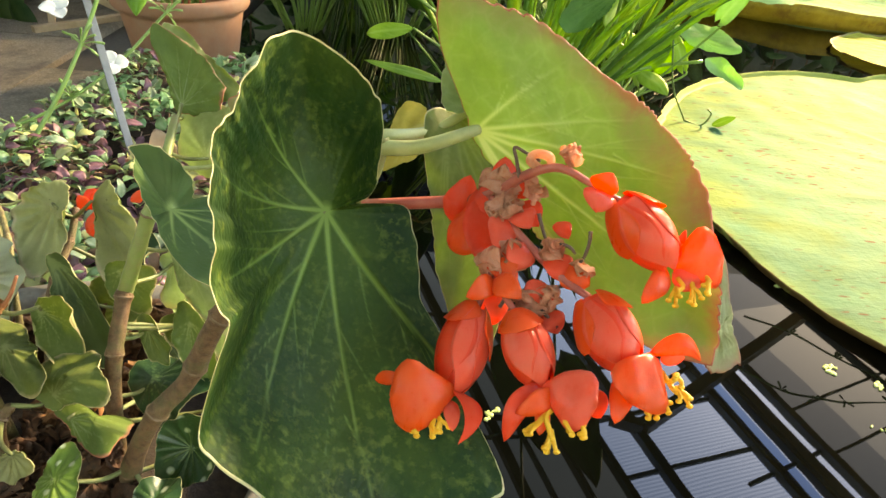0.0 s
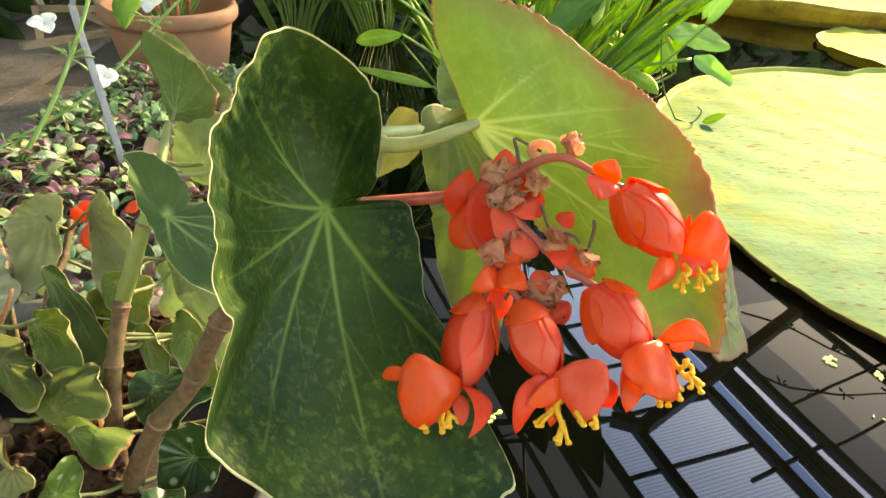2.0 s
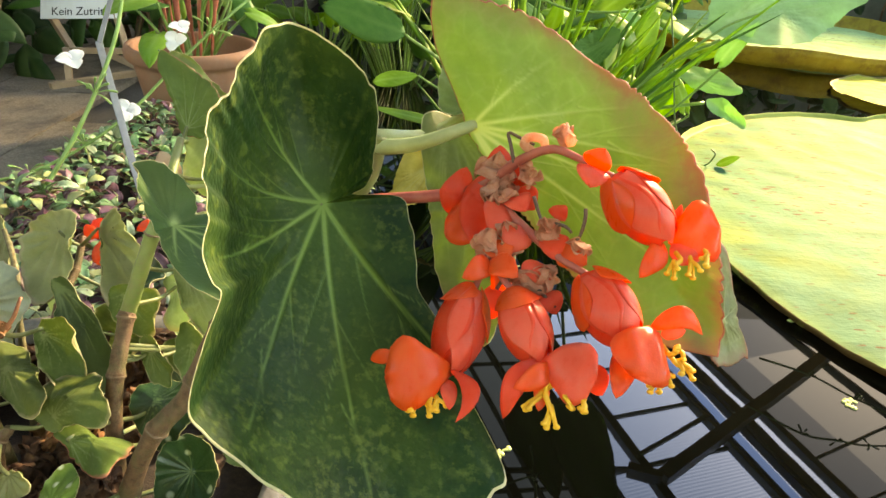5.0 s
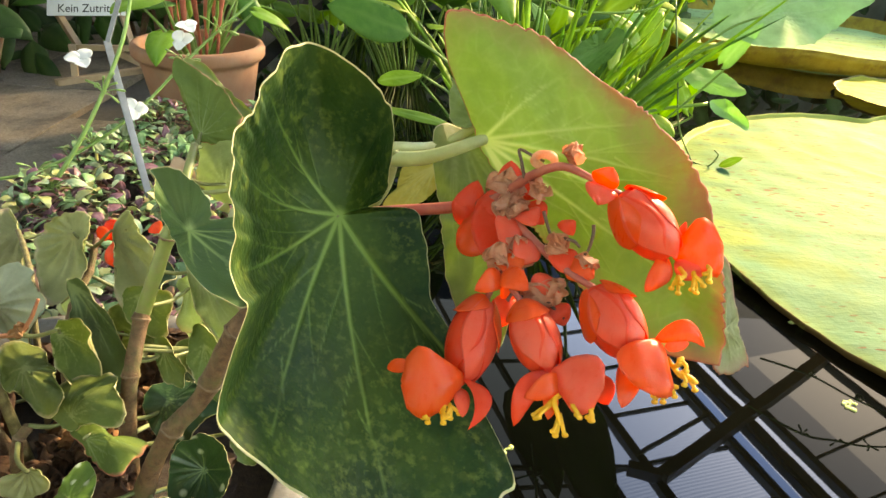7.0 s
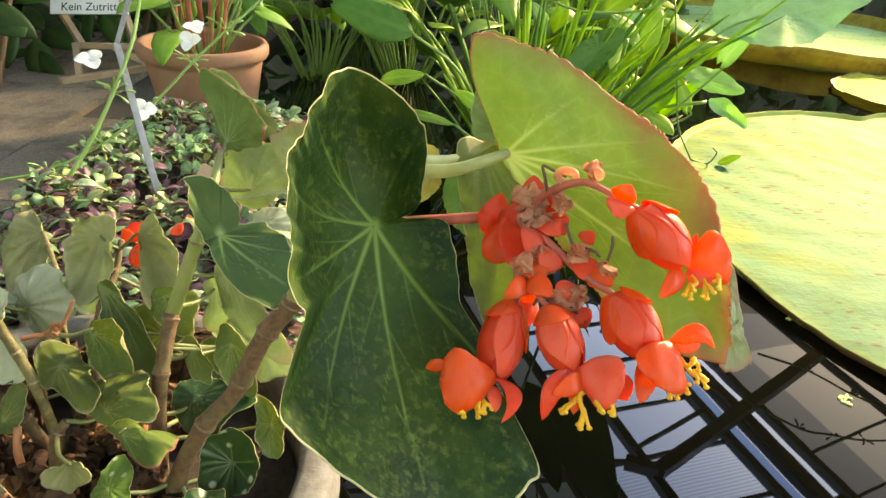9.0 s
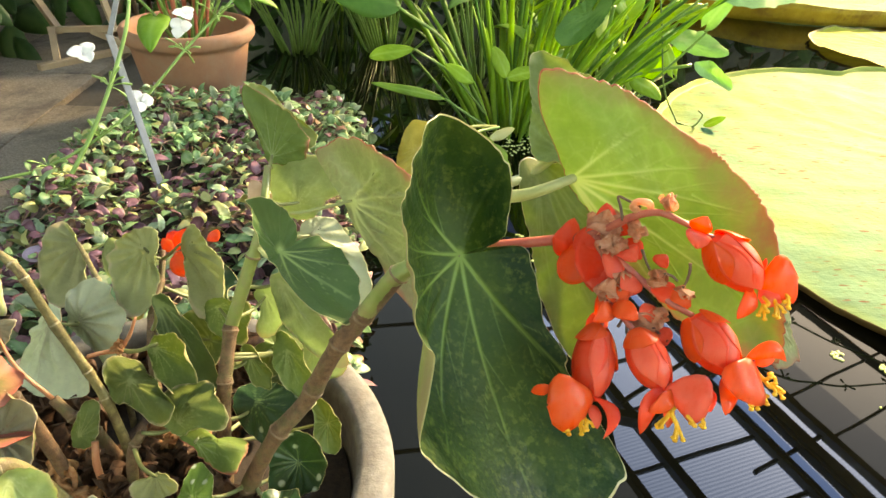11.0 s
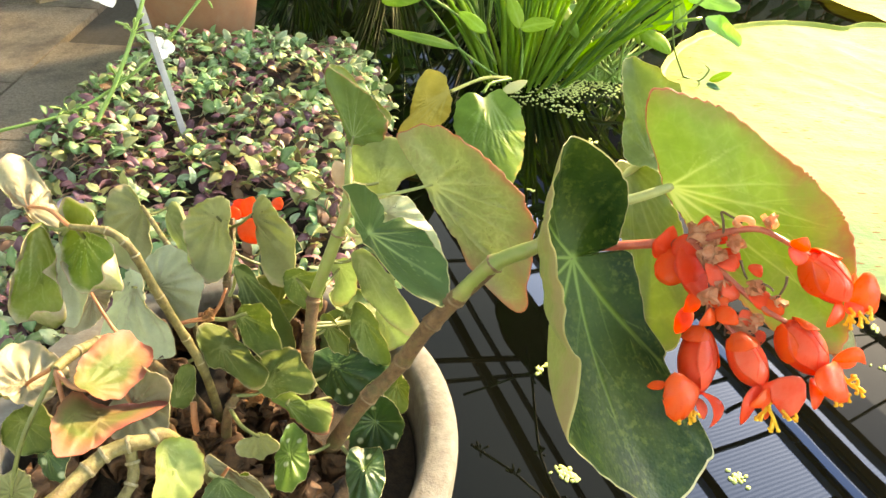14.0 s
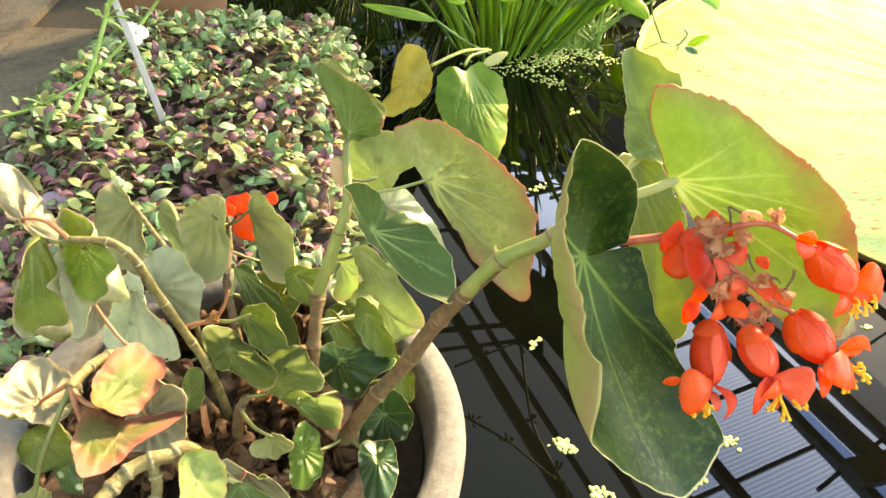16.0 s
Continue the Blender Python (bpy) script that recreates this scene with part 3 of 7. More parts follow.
bar("rafter", roof_point(4.05, 4.36, ROOF - 0.1), roof_point(1.9, 4.9, ROOF - 0.1), 0.045, 0.06, m_steel, roof)
bar("brace", roof_point(4.3, 4.54, ROOF - 0.06), roof_point(5.65, 4.95, ROOF - 0.06), 0.05, 0.05, m_steel, roof)
bar("gutter_box", roof_point(5.55, 1.45, ROOF - 0.12), roof_point(6.15, 1.35, ROOF - 0.12), 0.30, 0.14, m_steel, roof)
m_wall_pane = plain("greenhouse_wall", (0.10, 0.12, 0.09), (0.20, 0.22, 0.18), 3, 0.7, stain=(0.04, 0.06, 0.03), stain_scale=1.2)
for tag, x0, y0, x1, y1 in (("north", -7, 9.0, 12, 9.0), ("south", -7, -6, 12, -6), ("west", -7, -6, -7, 9), ("east", 12, -6, 12, 9)):
    a, b = Vector((x0, y0, 1.2)), Vector((x1, y1, 1.2))
    m = Matrix.Translation((a + b) / 2) @ (b - a).to_track_quat("Y", "Z").to_matrix().to_4x4()
    w_ = part("wall_" + tag, box((0.2, (b - a).length + 0.2, 2.6), m), m_wall_pane)
    tagged(w_, "low greenhouse wall of dark weathered masonry", "wall", kind="structure")

# Glazing added round the sides; its south and west panes give fill light.
glazing = thing("added_glazing", (0, -6, 2.5), "added side glazing, tinted to let in or hold back light", "window", kind="structure")
for (x0, y0), (x1, y1) in (((-7, -6), (12, -6)), ((-7, -6), (-7, 9))):
    mesh_part("pane", [(x0, y0, 2.5), (x1, y1, 2.5), (x1, y1, ROOF + 0.08), (x0, y0, ROOF + 0.08)], [(0, 1, 2, 3)], m_pane_side, glazing, smooth=False)
# Dark north panes hold back light; the last lets sun onto the pads.
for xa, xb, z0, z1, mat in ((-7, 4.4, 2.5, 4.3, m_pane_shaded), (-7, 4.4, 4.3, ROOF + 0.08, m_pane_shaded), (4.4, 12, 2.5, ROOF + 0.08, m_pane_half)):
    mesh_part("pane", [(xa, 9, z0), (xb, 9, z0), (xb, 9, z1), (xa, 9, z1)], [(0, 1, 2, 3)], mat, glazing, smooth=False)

# ---- ground, pond and path ----
water = mesh_part("water", [(-0.97, -4, 0), (11.9, -4, 0), (11.9, 8.9, 0), (-0.97, 8.9, 0)], [(0, 1, 2, 3)], m_water, smooth=False)
tagged(water, "dark still pond water mirroring the roof", "water", kind="structure")
PATH = 0.12
gm = bmesh.new()
for x0, x1, y0, y1 in ((-6.9, -0.48, -5.9, 2.15), (-6.9, -0.95, 2.15, 8.9)):
    bmesh.ops.create_cube(gm, size=1, matrix=pose((x0 + x1) / 2, (y0 + y1) / 2, PATH - 0.17) @ Matrix.Diagonal((x1 - x0, y1 - y0, 0.3, 1)))
floor = part("ground", gm, m_joint)
tagged(floor, "bedding under the greenhouse path", "ground", kind="structure")
rng = random.Random(5)
slab_w, slab_l = 0.40, 0.60
shared = {}
for i in range(9):
    for j in range(9):
        if i == 0 and j > 4:
            continue
        key = (i * 5 + j * 3) % 4
        if key not in shared:
            bm = box((slab_w - 0.005, slab_l - 0.005, 0.05), Matrix.Identity(4), 0.004)
            shared[key] = bpy.data.meshes.new("paving_slab")
            bm.to_mesh(shared[key])
            bm.free()
            shared[key].materials.append(m_path)
        ob = new("paving_slab", shared[key])
        ob.parent = floor
        ob.matrix_basis = pose(-0.93 - slab_w * i, -0.9 + slab_l * (j + 0.5 * (i % 2)) + 0.12, PATH - 0.025 + rng.uniform(-0.001, 0.001), 0, 0, 0)
wall = part("pond_wall", box((0.30, 5.7, 1.0), pose(-0.335, -1.13, PATH - 0.5 - 0.006), 0.02), m_wall)
tagged(wall, "damp cement kerb between path and pond", "kerb", kind="structure")

# ---- begonia in its pot ----
POT = Vector((-0.290, 0.335, PATH - 0.006))
pot = thing("plant_pot", POT, "weathered grey cement pot on the pond kerb", "plant pot")
v, f = lathe([(0.0, 0.0), (0.125, 0.0), (0.13, 0.008), (0.184, 0.20), (0.196, 0.225), (0.212, 0.232), (0.2165, 0.245), (0.2165, 0.272), (0.214, 0.282), (0.208, 0.286), (0.190, 0.286), (0.184, 0.282), (0.182, 0.272), (0.178, 0.20), (0.172, 0.16)], POT, 72, 0.004)
mesh_part("body", v, f, m_pot_grey, pot)
v, f = lathe([(0.178, 0.23), (0.12, 0.245), (0.06, 0.252), (0.0, 0.255)], POT, 40, 0.0)
v[:, 2] += np.random.uniform(-0.006, 0.006, len(v))
mesh_part("soil", v, f, m_soil, pot, "dark peaty soil")

begonia = thing("begonia", (-0.2, 0.31, 0.34), "cane begonia with wing-shaped leaves and hanging orange-red flowers", "plant")
CANES = []


def cane(points, radii, material, node_material, nodes, label=""):
    radii = [q * (0.58 if material is m_cane_tan else 0.74) for q in radii]
    p = spline(points, 90)
    CANES.append(p[::2])
    along = np.linspace(0, 1, 90)
    rr = np.interp(along, np.linspace(0, 1, len(radii)), radii)
    gap = np.min(np.abs(along[:, None] - np.array(nodes)[None]), axis=1)
    rr = rr * (0.95 + 0.17 * np.exp(-(gap / 0.022) ** 2)) * (1 + 0.025 * np.sin(along * 37 + 5 * points[0][0]))
    v_, f_ = tube_mesh(p, rr, 16, 90, 0.025)
    ob = mesh_part("cane", v_, f_, material, begonia, label)
    for share in nodes:
        i = min(86, max(3, int(share * 89)))
        d = p[i + 1] - p[i - 1]
        d /= np.linalg.norm(d)
        r = rr[i]
        lean = np.cross(d, (0.3, 0.8, 0.5)) * 0.10
        tall = 1.3 if node_material is m_node_pale else 1.0
        ring = [p[i] + (d + lean) * k * r * tall for k in (-0.20, -0.10, 0.0, 0.08, 0.16)]
        vv, ff = tube_mesh(ring, [r * 0.96, r * 1.03, r * 1.07, r * 1.04, r * 0.96], 16, 10, 0.06)
        mesh_part("node_ring", vv, ff, node_material, ob)
    return ob


cane([(-.200, .303, .335), (-.190, .300, .41), (-.163, .298, .476), (-.138, .306, .508), (-.116, .306, .555), (-.096, .310, .583), (-.073, .307, .619)], [.0090, .0090, .0088, .0089, .0091, .0090, .0085], m_cane_brown, m_node, (0.2, 0.36, 0.54, 0.70, 0.84), "woody brown cane")
cane([(-.098, .310, .580), (-.073, .307, .620), (-.043, .305, .641), (-.024, .300, .668), (-.018, .298, .690)], [.0090, .0085, .0075, .0065, .0045], m_cane_green, m_node, (0.26, 0.55))
cane([(-.225, .345, .335), (-.217, .355, .45), (-.211, .388, .512)], [.0085, .0085, .008], m_cane_brown, m_node, (0.3, 0.65, 0.97))
cane([(-.211, .388, .510), (-.195, .400, .556), (-.183, .415, .592), (-.184, .462, .622)], [.008, .0078, .0065, .004], m_cane_green, m_node, (0.45,))
cane([(-.382, .354, .605), (-.356, .355, .601), (-.343, .352, .591), (-.336, .350, .574), (-.325, .347, .538), (-.312, .347, .492), (-.301, .342, .455), (-.290, .336, .36)], [.0045, .0055, .006, .006, .0062, .0065, .007, .008], m_cane_tan, m_node_pale, (0.14, 0.26, 0.38, 0.56, 0.70, 0.82))
cane([(-.424, .578, .469), (-.404, .552, .463), (-.372, .505, .458), (-.350, .463, .440), (-.324, .405, .345)], [.0042, .0048, .005, .005, .006], m_cane_tan, m_node_pale, (0.2, 0.42, 0.6))
cane([(-.309, .518, .500), (-.306, .490, .480), (-.305, .453, .466), (-.292, .406, .44), (-.281, .369, .345)], [.0042, .0048, .005, .006, .007], m_cane_brown, m_node, (0.25, 0.5))
cane([(-.330, .145, .566), (-.315, .175, .566), (-.305, .187, .568), (-.289, .196, .565), (-.276, .212, .538), (-.250, .255, .345)], [.008, .0082, .0082, .008, .008, .008], m_cane_tan, m_node_pale, (0.06, 0.22, 0.36, 0.52, 0.68))
cane([(-.298, .196, .560), (-.295, .183, .547), (-.301, .168, .540)], [.006, .006, .006], m_cane_tan, m_node_pale, (0.25, 0.6, 0.9))
cane([(-.342, .279, .565), (-.350, .261, .572), (-.354, .240, .578)], [.006, .0065, .006], m_cane_tan, m_node_pale, (0.1, 0.5))
cane([(-.342, .279, .564), (-.336, .300, .50), (-.325, .315, .345)], [.006, .007, .008], m_cane_brown, m_node, (0.4,))
cane([(-.346, .345, .469), (-.331, .341, .450), (-.316, .343, .423), (-.29, .34, .34)], [.006, .0065, .007, .008], m_cane_brown, m_node, (0.3, 0.6))
cane([(-.271, .320, .457), (-.279, .311, .437), (-.290, .309, .345)], [.005, .006, .007], m_cane_brown, m_node, (0.3,))
ALL_CANES = np.vstack(CANES)


def leaf(c, u, n, radii, lifts, kind="fresh", stalk=None, stalk_r=0.0016, red=False, segs=96, rings=22, owner=None, **extra):
    """One leaf with its stalk. stalk: where it leaves the cane; without it, the nearest cane."""
    global leaf_count
    leaf_count += 1
    if max(radii) < 48:
        extra.setdefault("width", 0.0009)
        extra.setdefault("quilt", 0.004)
    if kind in ("sage", "silver", "rosy", "cream"):
        extra["quilt"] = 0.045
    if max(radii) < 70 and owner is None and kind not in ("dark", "jade", "glow"):
        vary = random.Random(leaf_count)
        extra.setdefault("cup", vary.uniform(0.15, 0.5) * vary.choice((-1, 1, 1)))
        extra.setdefault("bend", vary.uniform(0.05, 0.35))
        extra.setdefault("pleat", 0.11 if kind in ("sage", "silver", "cream") else 0.035)
        if max(radii) < 48:
            radii = [q * 1.12 for q in radii]
        extra.setdefault("roll", {"lime": 1.0, "blush": 0.25, "cream": -0.35, "sage": -0.45, "silver": -0.3, "fresh": 0.4, "young": 0.5}.get(kind, 0.2) * vary.uniform(0.6, 1.2))
    surface = leaf_surface(c, u, n, radii, lifts, segs, rings, leaf_count, **extra)
    ob = blade("leaf", surface, kind, owner or begonia, LEAF_LABEL[kind])
    if owner:
        return ob
    c, n, u = surface[5], np.array(n), np.array(u)
    if stalk is None:
        d = np.linalg.norm(ALL_CANES - c - np.array((0, 0, -0.01)), axis=1)
        i = int(np.argmin(d))
        stalk = ALL_CANES[i]
        if d[i] > 0.10:
            stalk = c + (np.array((-0.25, 0.33, 0.36)) - c) * 0.9
    stalk = np.array(stalk)
    mid = (c + stalk) / 2 - n * 0.15 * np.linalg.norm(c - stalk) - np.array((0, 0, 0.003))
    tube("petiole", [stalk, mid, c - n * 0.003, c - n * 0.0004], [stalk_r * 1.15, stalk_r, stalk_r * 0.8, stalk_r * 0.45], m_petiole_red if red or kind in ("cream", "blush") else m_petiole_pale if kind in ("glow", "dusk", "moss", "rosy", "jade") else m_petiole, ob, "", 8, 14)
    return ob


leaf((-0.039, 0.248, 0.675), (0.206, -0.655, -0.727), (0.300, -0.660, 0.680),
     [139, 146, 146, 145, 141, 138, 134, 83, 75, 58, 53, 50, 47, 45, 43, 42, 40, 38, 37, 36, 35, 34, 30, 12, 16, 17, 18, 19, 19, 20, 21, 22, 24, 26, 28, 31, 34, 37, 41, 42, 45, 47, 50, 52, 55, 58, 61, 64, 65, 64, 63, 61, 58, 55, 54, 53, 52, 50, 49, 48, 49, 49, 50, 50, 50, 50, 49, 49, 50, 51, 52, 52, 53, 55, 56, 60, 64, 66, 68, 70, 86, 103, 106, 109, 112, 116, 119, 123, 128, 134],
     [30, 28, 27, 27, 26, 26, 24, 17, 17, 13, 12, 12, 12, 11, 11, 11, 11, 11, 11, 11, 12, 11, 10, 9, 14, 21, 22, 23, 24, 25, 26, 27, 29, 30, 32, 34, 35, 37, 38, 38, 39, 39, 39, 39, 39, 39, 39, 38, 39, 41, 43, 45, 45, 46, 47, 47, 47, 48, 48, 48, 49, 51, 52, 53, 54, 55, 56, 57, 58, 58, 59, 60, 60, 59, 59, 58, 58, 58, 59, 60, 61, 55, 53, 52, 49, 46, 43, 39, 35, 32], kind="dark", stalk=(-.020, .299, .686), segs=480, rings=84, width=0.00105, wave=0.002, ragged=0.003, power=1.1, fold=0.035)
leaf((0.079, 0.264, 0.689), (0.745, -0.436, -0.505), (0.395, 0.898, -0.193),
     [80, 96, 93, 80, 65, 54, 47, 42, 38, 36, 35, 34, 35, 36, 38, 41, 45, 54, 65, 77, 98, 108, 90, 76, 63, 54, 48, 45, 43, 42, 41, 42, 43, 44, 46, 49, 52, 56, 62, 70],
     [-1, 8, 4, -1, -2, -2, -2, -2, -1, -1, -1, -1, -1, -1, -1, -0, -0, 0, 1, -1, -1, -3, 2, 5, 3, 2, 2, 1, -0, -1, -2, -3, -4, -5, -4, -4, -4, -5, -5, -6], kind="glow", hub=(-57, 20), stalk=(-.020, .299, .684), stalk_r=0.0036, segs=480, rings=80, width=0.0012, wave=0.003, ragged=0.004, teeth=0.03, point=(12, 3, 0.05))
leaf((0.029, 0.354, 0.716), (-0.195, 0.708, 0.679), (-0.038, -0.697, 0.716),
     [44, 39, 28, 23, 20, 18, 17, 17, 17, 18, 21, 24, 31, 36, 35, 36, 38, 33, 28, 26, 24, 22, 21, 20, 20, 21, 24, 27, 28, 29, 33, 38],
     [3, 3, 2, 2, 1, 1, 1, 1, 0, 0, 0, -0, -0, 3, 5, 4, 2, 1, 0, -0, -1, -0, 0, 1, 1, 2, 2, 2, 3, 3, 3, 3], kind="moss", hub=(-27, 5), stalk=(-.020, .300, .690), stalk_r=0.0030, segs=160, rings=36)
leaf((0.028, 0.289, 0.655), (0.147, -0.760, -0.634), (-0.106, -0.649, 0.753),
     [70, 54, 44, 37, 30, 26, 24, 23, 22, 23, 25, 27, 31, 36, 47, 57, 59, 62, 51, 36, 28, 23, 21, 20, 19, 20, 21, 23, 28, 35, 44, 62],
     [1, 5, 3, 1, 1, 1, 1, 0, 0, 0, -0, -0, -1, -1, -2, -1, 1, 3, 4, 4, 3, 3, 2, 2, 1, 1, 0, -0, -1, -1, -2, -3], kind="moss", hub=(-62, -4), segs=160, rings=36)
leaf((-0.162, 0.377, 0.592), (0.661, -0.660, -0.358), (0.359, -0.141, 0.923),
     [88, 78, 71, 65, 59, 54, 51, 48, 46, 44, 43, 42, 42, 38, 36, 34, 16, 17, 17, 18, 19, 19, 18, 18, 18, 18, 18, 19, 19, 20, 22, 24, 26, 30, 34, 36, 31, 29, 28, 28, 26, 24, 22, 21, 20, 19, 19, 19, 19, 20, 22, 25, 30, 38, 46, 56, 67, 81, 89, 88],
     [20, 20, 19, 19, 18, 18, 17, 16, 14, 13, 11, 9, 7, 6, 6, 5, 4, 8, 11, 14, 16, 18, 20, 22, 24, 26, 27, 29, 30, 31, 32, 34, 34, 35, 33, 31, 30, 29, 29, 29, 24, 20, 17, 14, 12, 11, 10, 8, 7, 6, 8, 10, 12, 14, 15, 16, 17, 20, 22, 21], kind="jade", segs=200, rings=40)
leaf((-0.079, 0.398, 0.607), (0.564, -0.481, -0.671), (0.477, 0.853, -0.211),
     [86, 104, 70, 50, 38, 31, 28, 26, 26, 27, 30, 34, 42, 57, 90, 86, 78, 72, 63, 58, 52, 48, 47, 45, 45, 47, 48, 51, 55, 57, 62, 71],
     [5, 9, -1, -4, -5, -6, -7, -8, -6, -5, -4, -3, 1, 6, 15, 20, 10, 1, -5, -11, -10, -9, -7, -6, -5, -4, -1, 3, 6, 7, 9, 7], kind="rosy", hub=(-34, 23), segs=200, rings=40)
leaf((-0.179, 0.483, 0.646), (-0.408, 0.526, 0.746), (-0.071, 0.796, -0.601),
     [31, 26, 22, 19, 17, 17, 17, 17, 18, 19, 21, 26, 27, 28, 31, 29, 28, 27, 26, 26, 20, 17, 15, 14, 14, 14, 15, 17, 20, 25, 34, 40],
     [-2, -2, -2, -2, -2, -2, -2, -2, -2, -1, -1, -0, -1, -2, -2, -2, -2, -2, -2, -2, -2, -2, -2, -1, -1, -1, -1, -1, -1, -2, -2, -2], kind="olive", hub=(-20, -11), segs=200, rings=40)
leaf((-0.179, 0.504, 0.642), (-0.405, 0.495, 0.769), (0.455, -0.620, 0.639),
     [35, 39, 26, 20, 16, 15, 16, 19, 25, 26, 28, 27, 29, 29, 24, 19, 17, 17, 19, 25],
     [4, 4, 1, -1, -2, -2, -2, -3, -3, -2, -0, 2, 4, 1, -2, -2, -3, -3, -4, -1], kind="moss", hub=(-27, 13))
leaf((-0.155, 0.454, 0.609), (0.567, 0.568, 0.596), (-0.079, 0.758, -0.647),
     [33, 36, 35, 34, 24, 21, 21, 23, 25, 27, 25, 24, 25, 27, 29, 35, 34, 31, 30, 29],
     [9, 9, 8, 7, 8, 8, 8, 8, 8, 8, 8, 8, 8, 8, 8, 7, 7, 7, 8, 8], kind="young", hub=(-14, 6))
leaf((-0.131, 0.428, 0.559), (0.764, -0.454, -0.460), (0.093, 0.781, -0.617),
     [48, 53, 30, 23, 20, 19, 20, 22, 27, 32, 37, 38, 34, 32, 24, 21, 20, 23, 29, 36],
     [10, 10, 10, 10, 10, 10, 10, 10, 10, 10, 10, 10, 10, 10, 10, 10, 11, 10, 10, 10], kind="silver", hub=(-24, 1))
leaf((-0.153, 0.385, 0.527), (0.639, -0.520, -0.567), (-0.087, -0.781, 0.618),
     [54, 32, 21, 16, 14, 14, 15, 18, 26, 36, 37, 28, 22, 19, 17, 16, 17, 21, 28, 41],
     [-6, -7, -7, -7, -7, -7, -7, -7, -7, -6, -6, -7, -6, -6, -6, -7, -7, -7, -7, -7], kind="young", hub=(-32, 3))
leaf((-0.441, 0.417, 0.585), (-0.720, 0.691, 0.063), (-0.165, -0.083, -0.983),
     [48, 51, 28, 20, 16, 14, 15, 16, 21, 32, 53, 43, 24, 18, 16, 15, 16, 19, 26, 38],
     [-1, 1, -1, -2, -1, 0, 1, 3, 4, 3, -1, -1, 0, 2, 2, 2, 1, 1, 0, 1], kind="cream", hub=(-19, -10))
leaf((-0.405, 0.334, 0.568), (0.092, -0.814, -0.574), (0.000, -0.576, 0.817),
     [33, 42, 38, 22, 17, 15, 15, 16, 20, 28, 48, 29, 21, 17, 16, 17, 19, 25, 29, 29],
     [1, 3, 5, 3, 3, 3, 2, 2, 2, 0, -2, 3, 3, 3, 3, 2, 1, -1, -1, 0], kind="lime", hub=(-46, -4))
leaf((-0.373, 0.350, 0.587), (0.634, -0.761, -0.134), (-0.434, -0.495, 0.753),
     [42, 29, 21, 18, 17, 17, 18, 22, 30, 43, 32, 26, 22, 19, 19, 20, 23, 26, 28, 33],
     [-2, -4, -4, -4, -3, -3, -3, -2, -2, -2, -3, -3, -3, -3, -4, -3, -3, -3, -3, -3], kind="lime", hub=(-14, 3))
leaf((-0.404, 0.369, 0.539), (0.193, -0.626, -0.756), (0.079, 0.778, -0.624),
     [36, 29, 15, 11, 9, 9, 9, 11, 16, 30, 31, 20, 15, 12, 12, 12, 13, 15, 20, 27],
     [0, 0, 0, 0, -0, -0, -0, -0, -0, 0, 0, 0, 0, -0, -0, -0, -0, -0, -0, 0], kind="silver", hub=(-35, 1))
leaf((-0.401, 0.376, 0.500), (-0.437, -0.523, -0.732), (0.093, 0.783, -0.615),
     [21, 22, 18, 13, 11, 10, 11, 12, 16, 18, 19, 22, 17, 15, 13, 11, 11, 12, 15, 17],
     [0, -0, -0, 0, 0, 0, 0, 0, 0, 0, 0, -0, 0, 0, 0, 0, 0, 0, 0, 0], kind="cream", hub=(-13, 2))
leaf((-0.386, 0.415, 0.449), (0.052, -0.642, -0.765), (0.375, 0.723, -0.581),
     [32, 31, 33, 40, 47, 44, 40, 40, 44, 53, 44, 31, 26, 24, 25, 30, 40, 58, 47, 36],
     [2, 1, -0, -1, 1, 3, 3, 3, 3, 2, 1, 1, 1, 2, 2, 2, 3, 4, 5, 4], kind="silver", hub=(-33, 0))
leaf((-0.442, 0.570, 0.444), (0.221, -0.620, -0.752), (0.090, 0.781, -0.618),
     [47, 45, 37, 33, 29, 28, 30, 32, 38, 46, 51, 47, 36, 29, 26, 25, 27, 33, 42, 49],
     [0, 0, 0, 0, 0, 0, 0, 0, -0, 0, 0, 0, -0, 0, 0, 0, 0, 0, -0, -0], kind="sage", hub=(-21, -22))
leaf((-0.375, 0.555, 0.438), (0.622, -0.529, -0.578), (0.108, 0.789, -0.605),
     [47, 53, 26, 18, 14, 12, 12, 13, 16, 24, 41, 55, 25, 14, 10, 9, 8, 9, 11, 18],
     [-0, -0, -0, -0, -0, -0, -0, 0, 0, 0, -0, 0, 1, 0, 0, 0, -0, -0, -0, -0], kind="young", hub=(-47, -1))
leaf((-0.354, 0.451, 0.465), (0.834, -0.397, -0.383), (0.089, 0.782, -0.616),
     [35, 42, 40, 30, 24, 22, 23, 24, 26, 30, 37, 39, 37, 31, 28, 24, 23, 24, 25, 28],
     [-0, 0, -0, 0, 0, 0, 0, -0, -0, -0, -0, 0, 0, 0, -0, -0, -0, -0, -0, -0], kind="silver", hub=(-13, 11))
leaf((-0.324, 0.495, 0.492), (0.253, -0.617, -0.745), (0.088, 0.782, -0.618),
     [45, 41, 34, 28, 26, 25, 26, 29, 31, 35, 36, 38, 35, 26, 21, 19, 19, 21, 25, 38],
     [-7, -7, -6, -7, -7, -7, -7, -7, -6, -6, -7, -7, -7, -7, -7, -6, -6, -7, -7, -7], kind="sage", hub=(-18, -10))
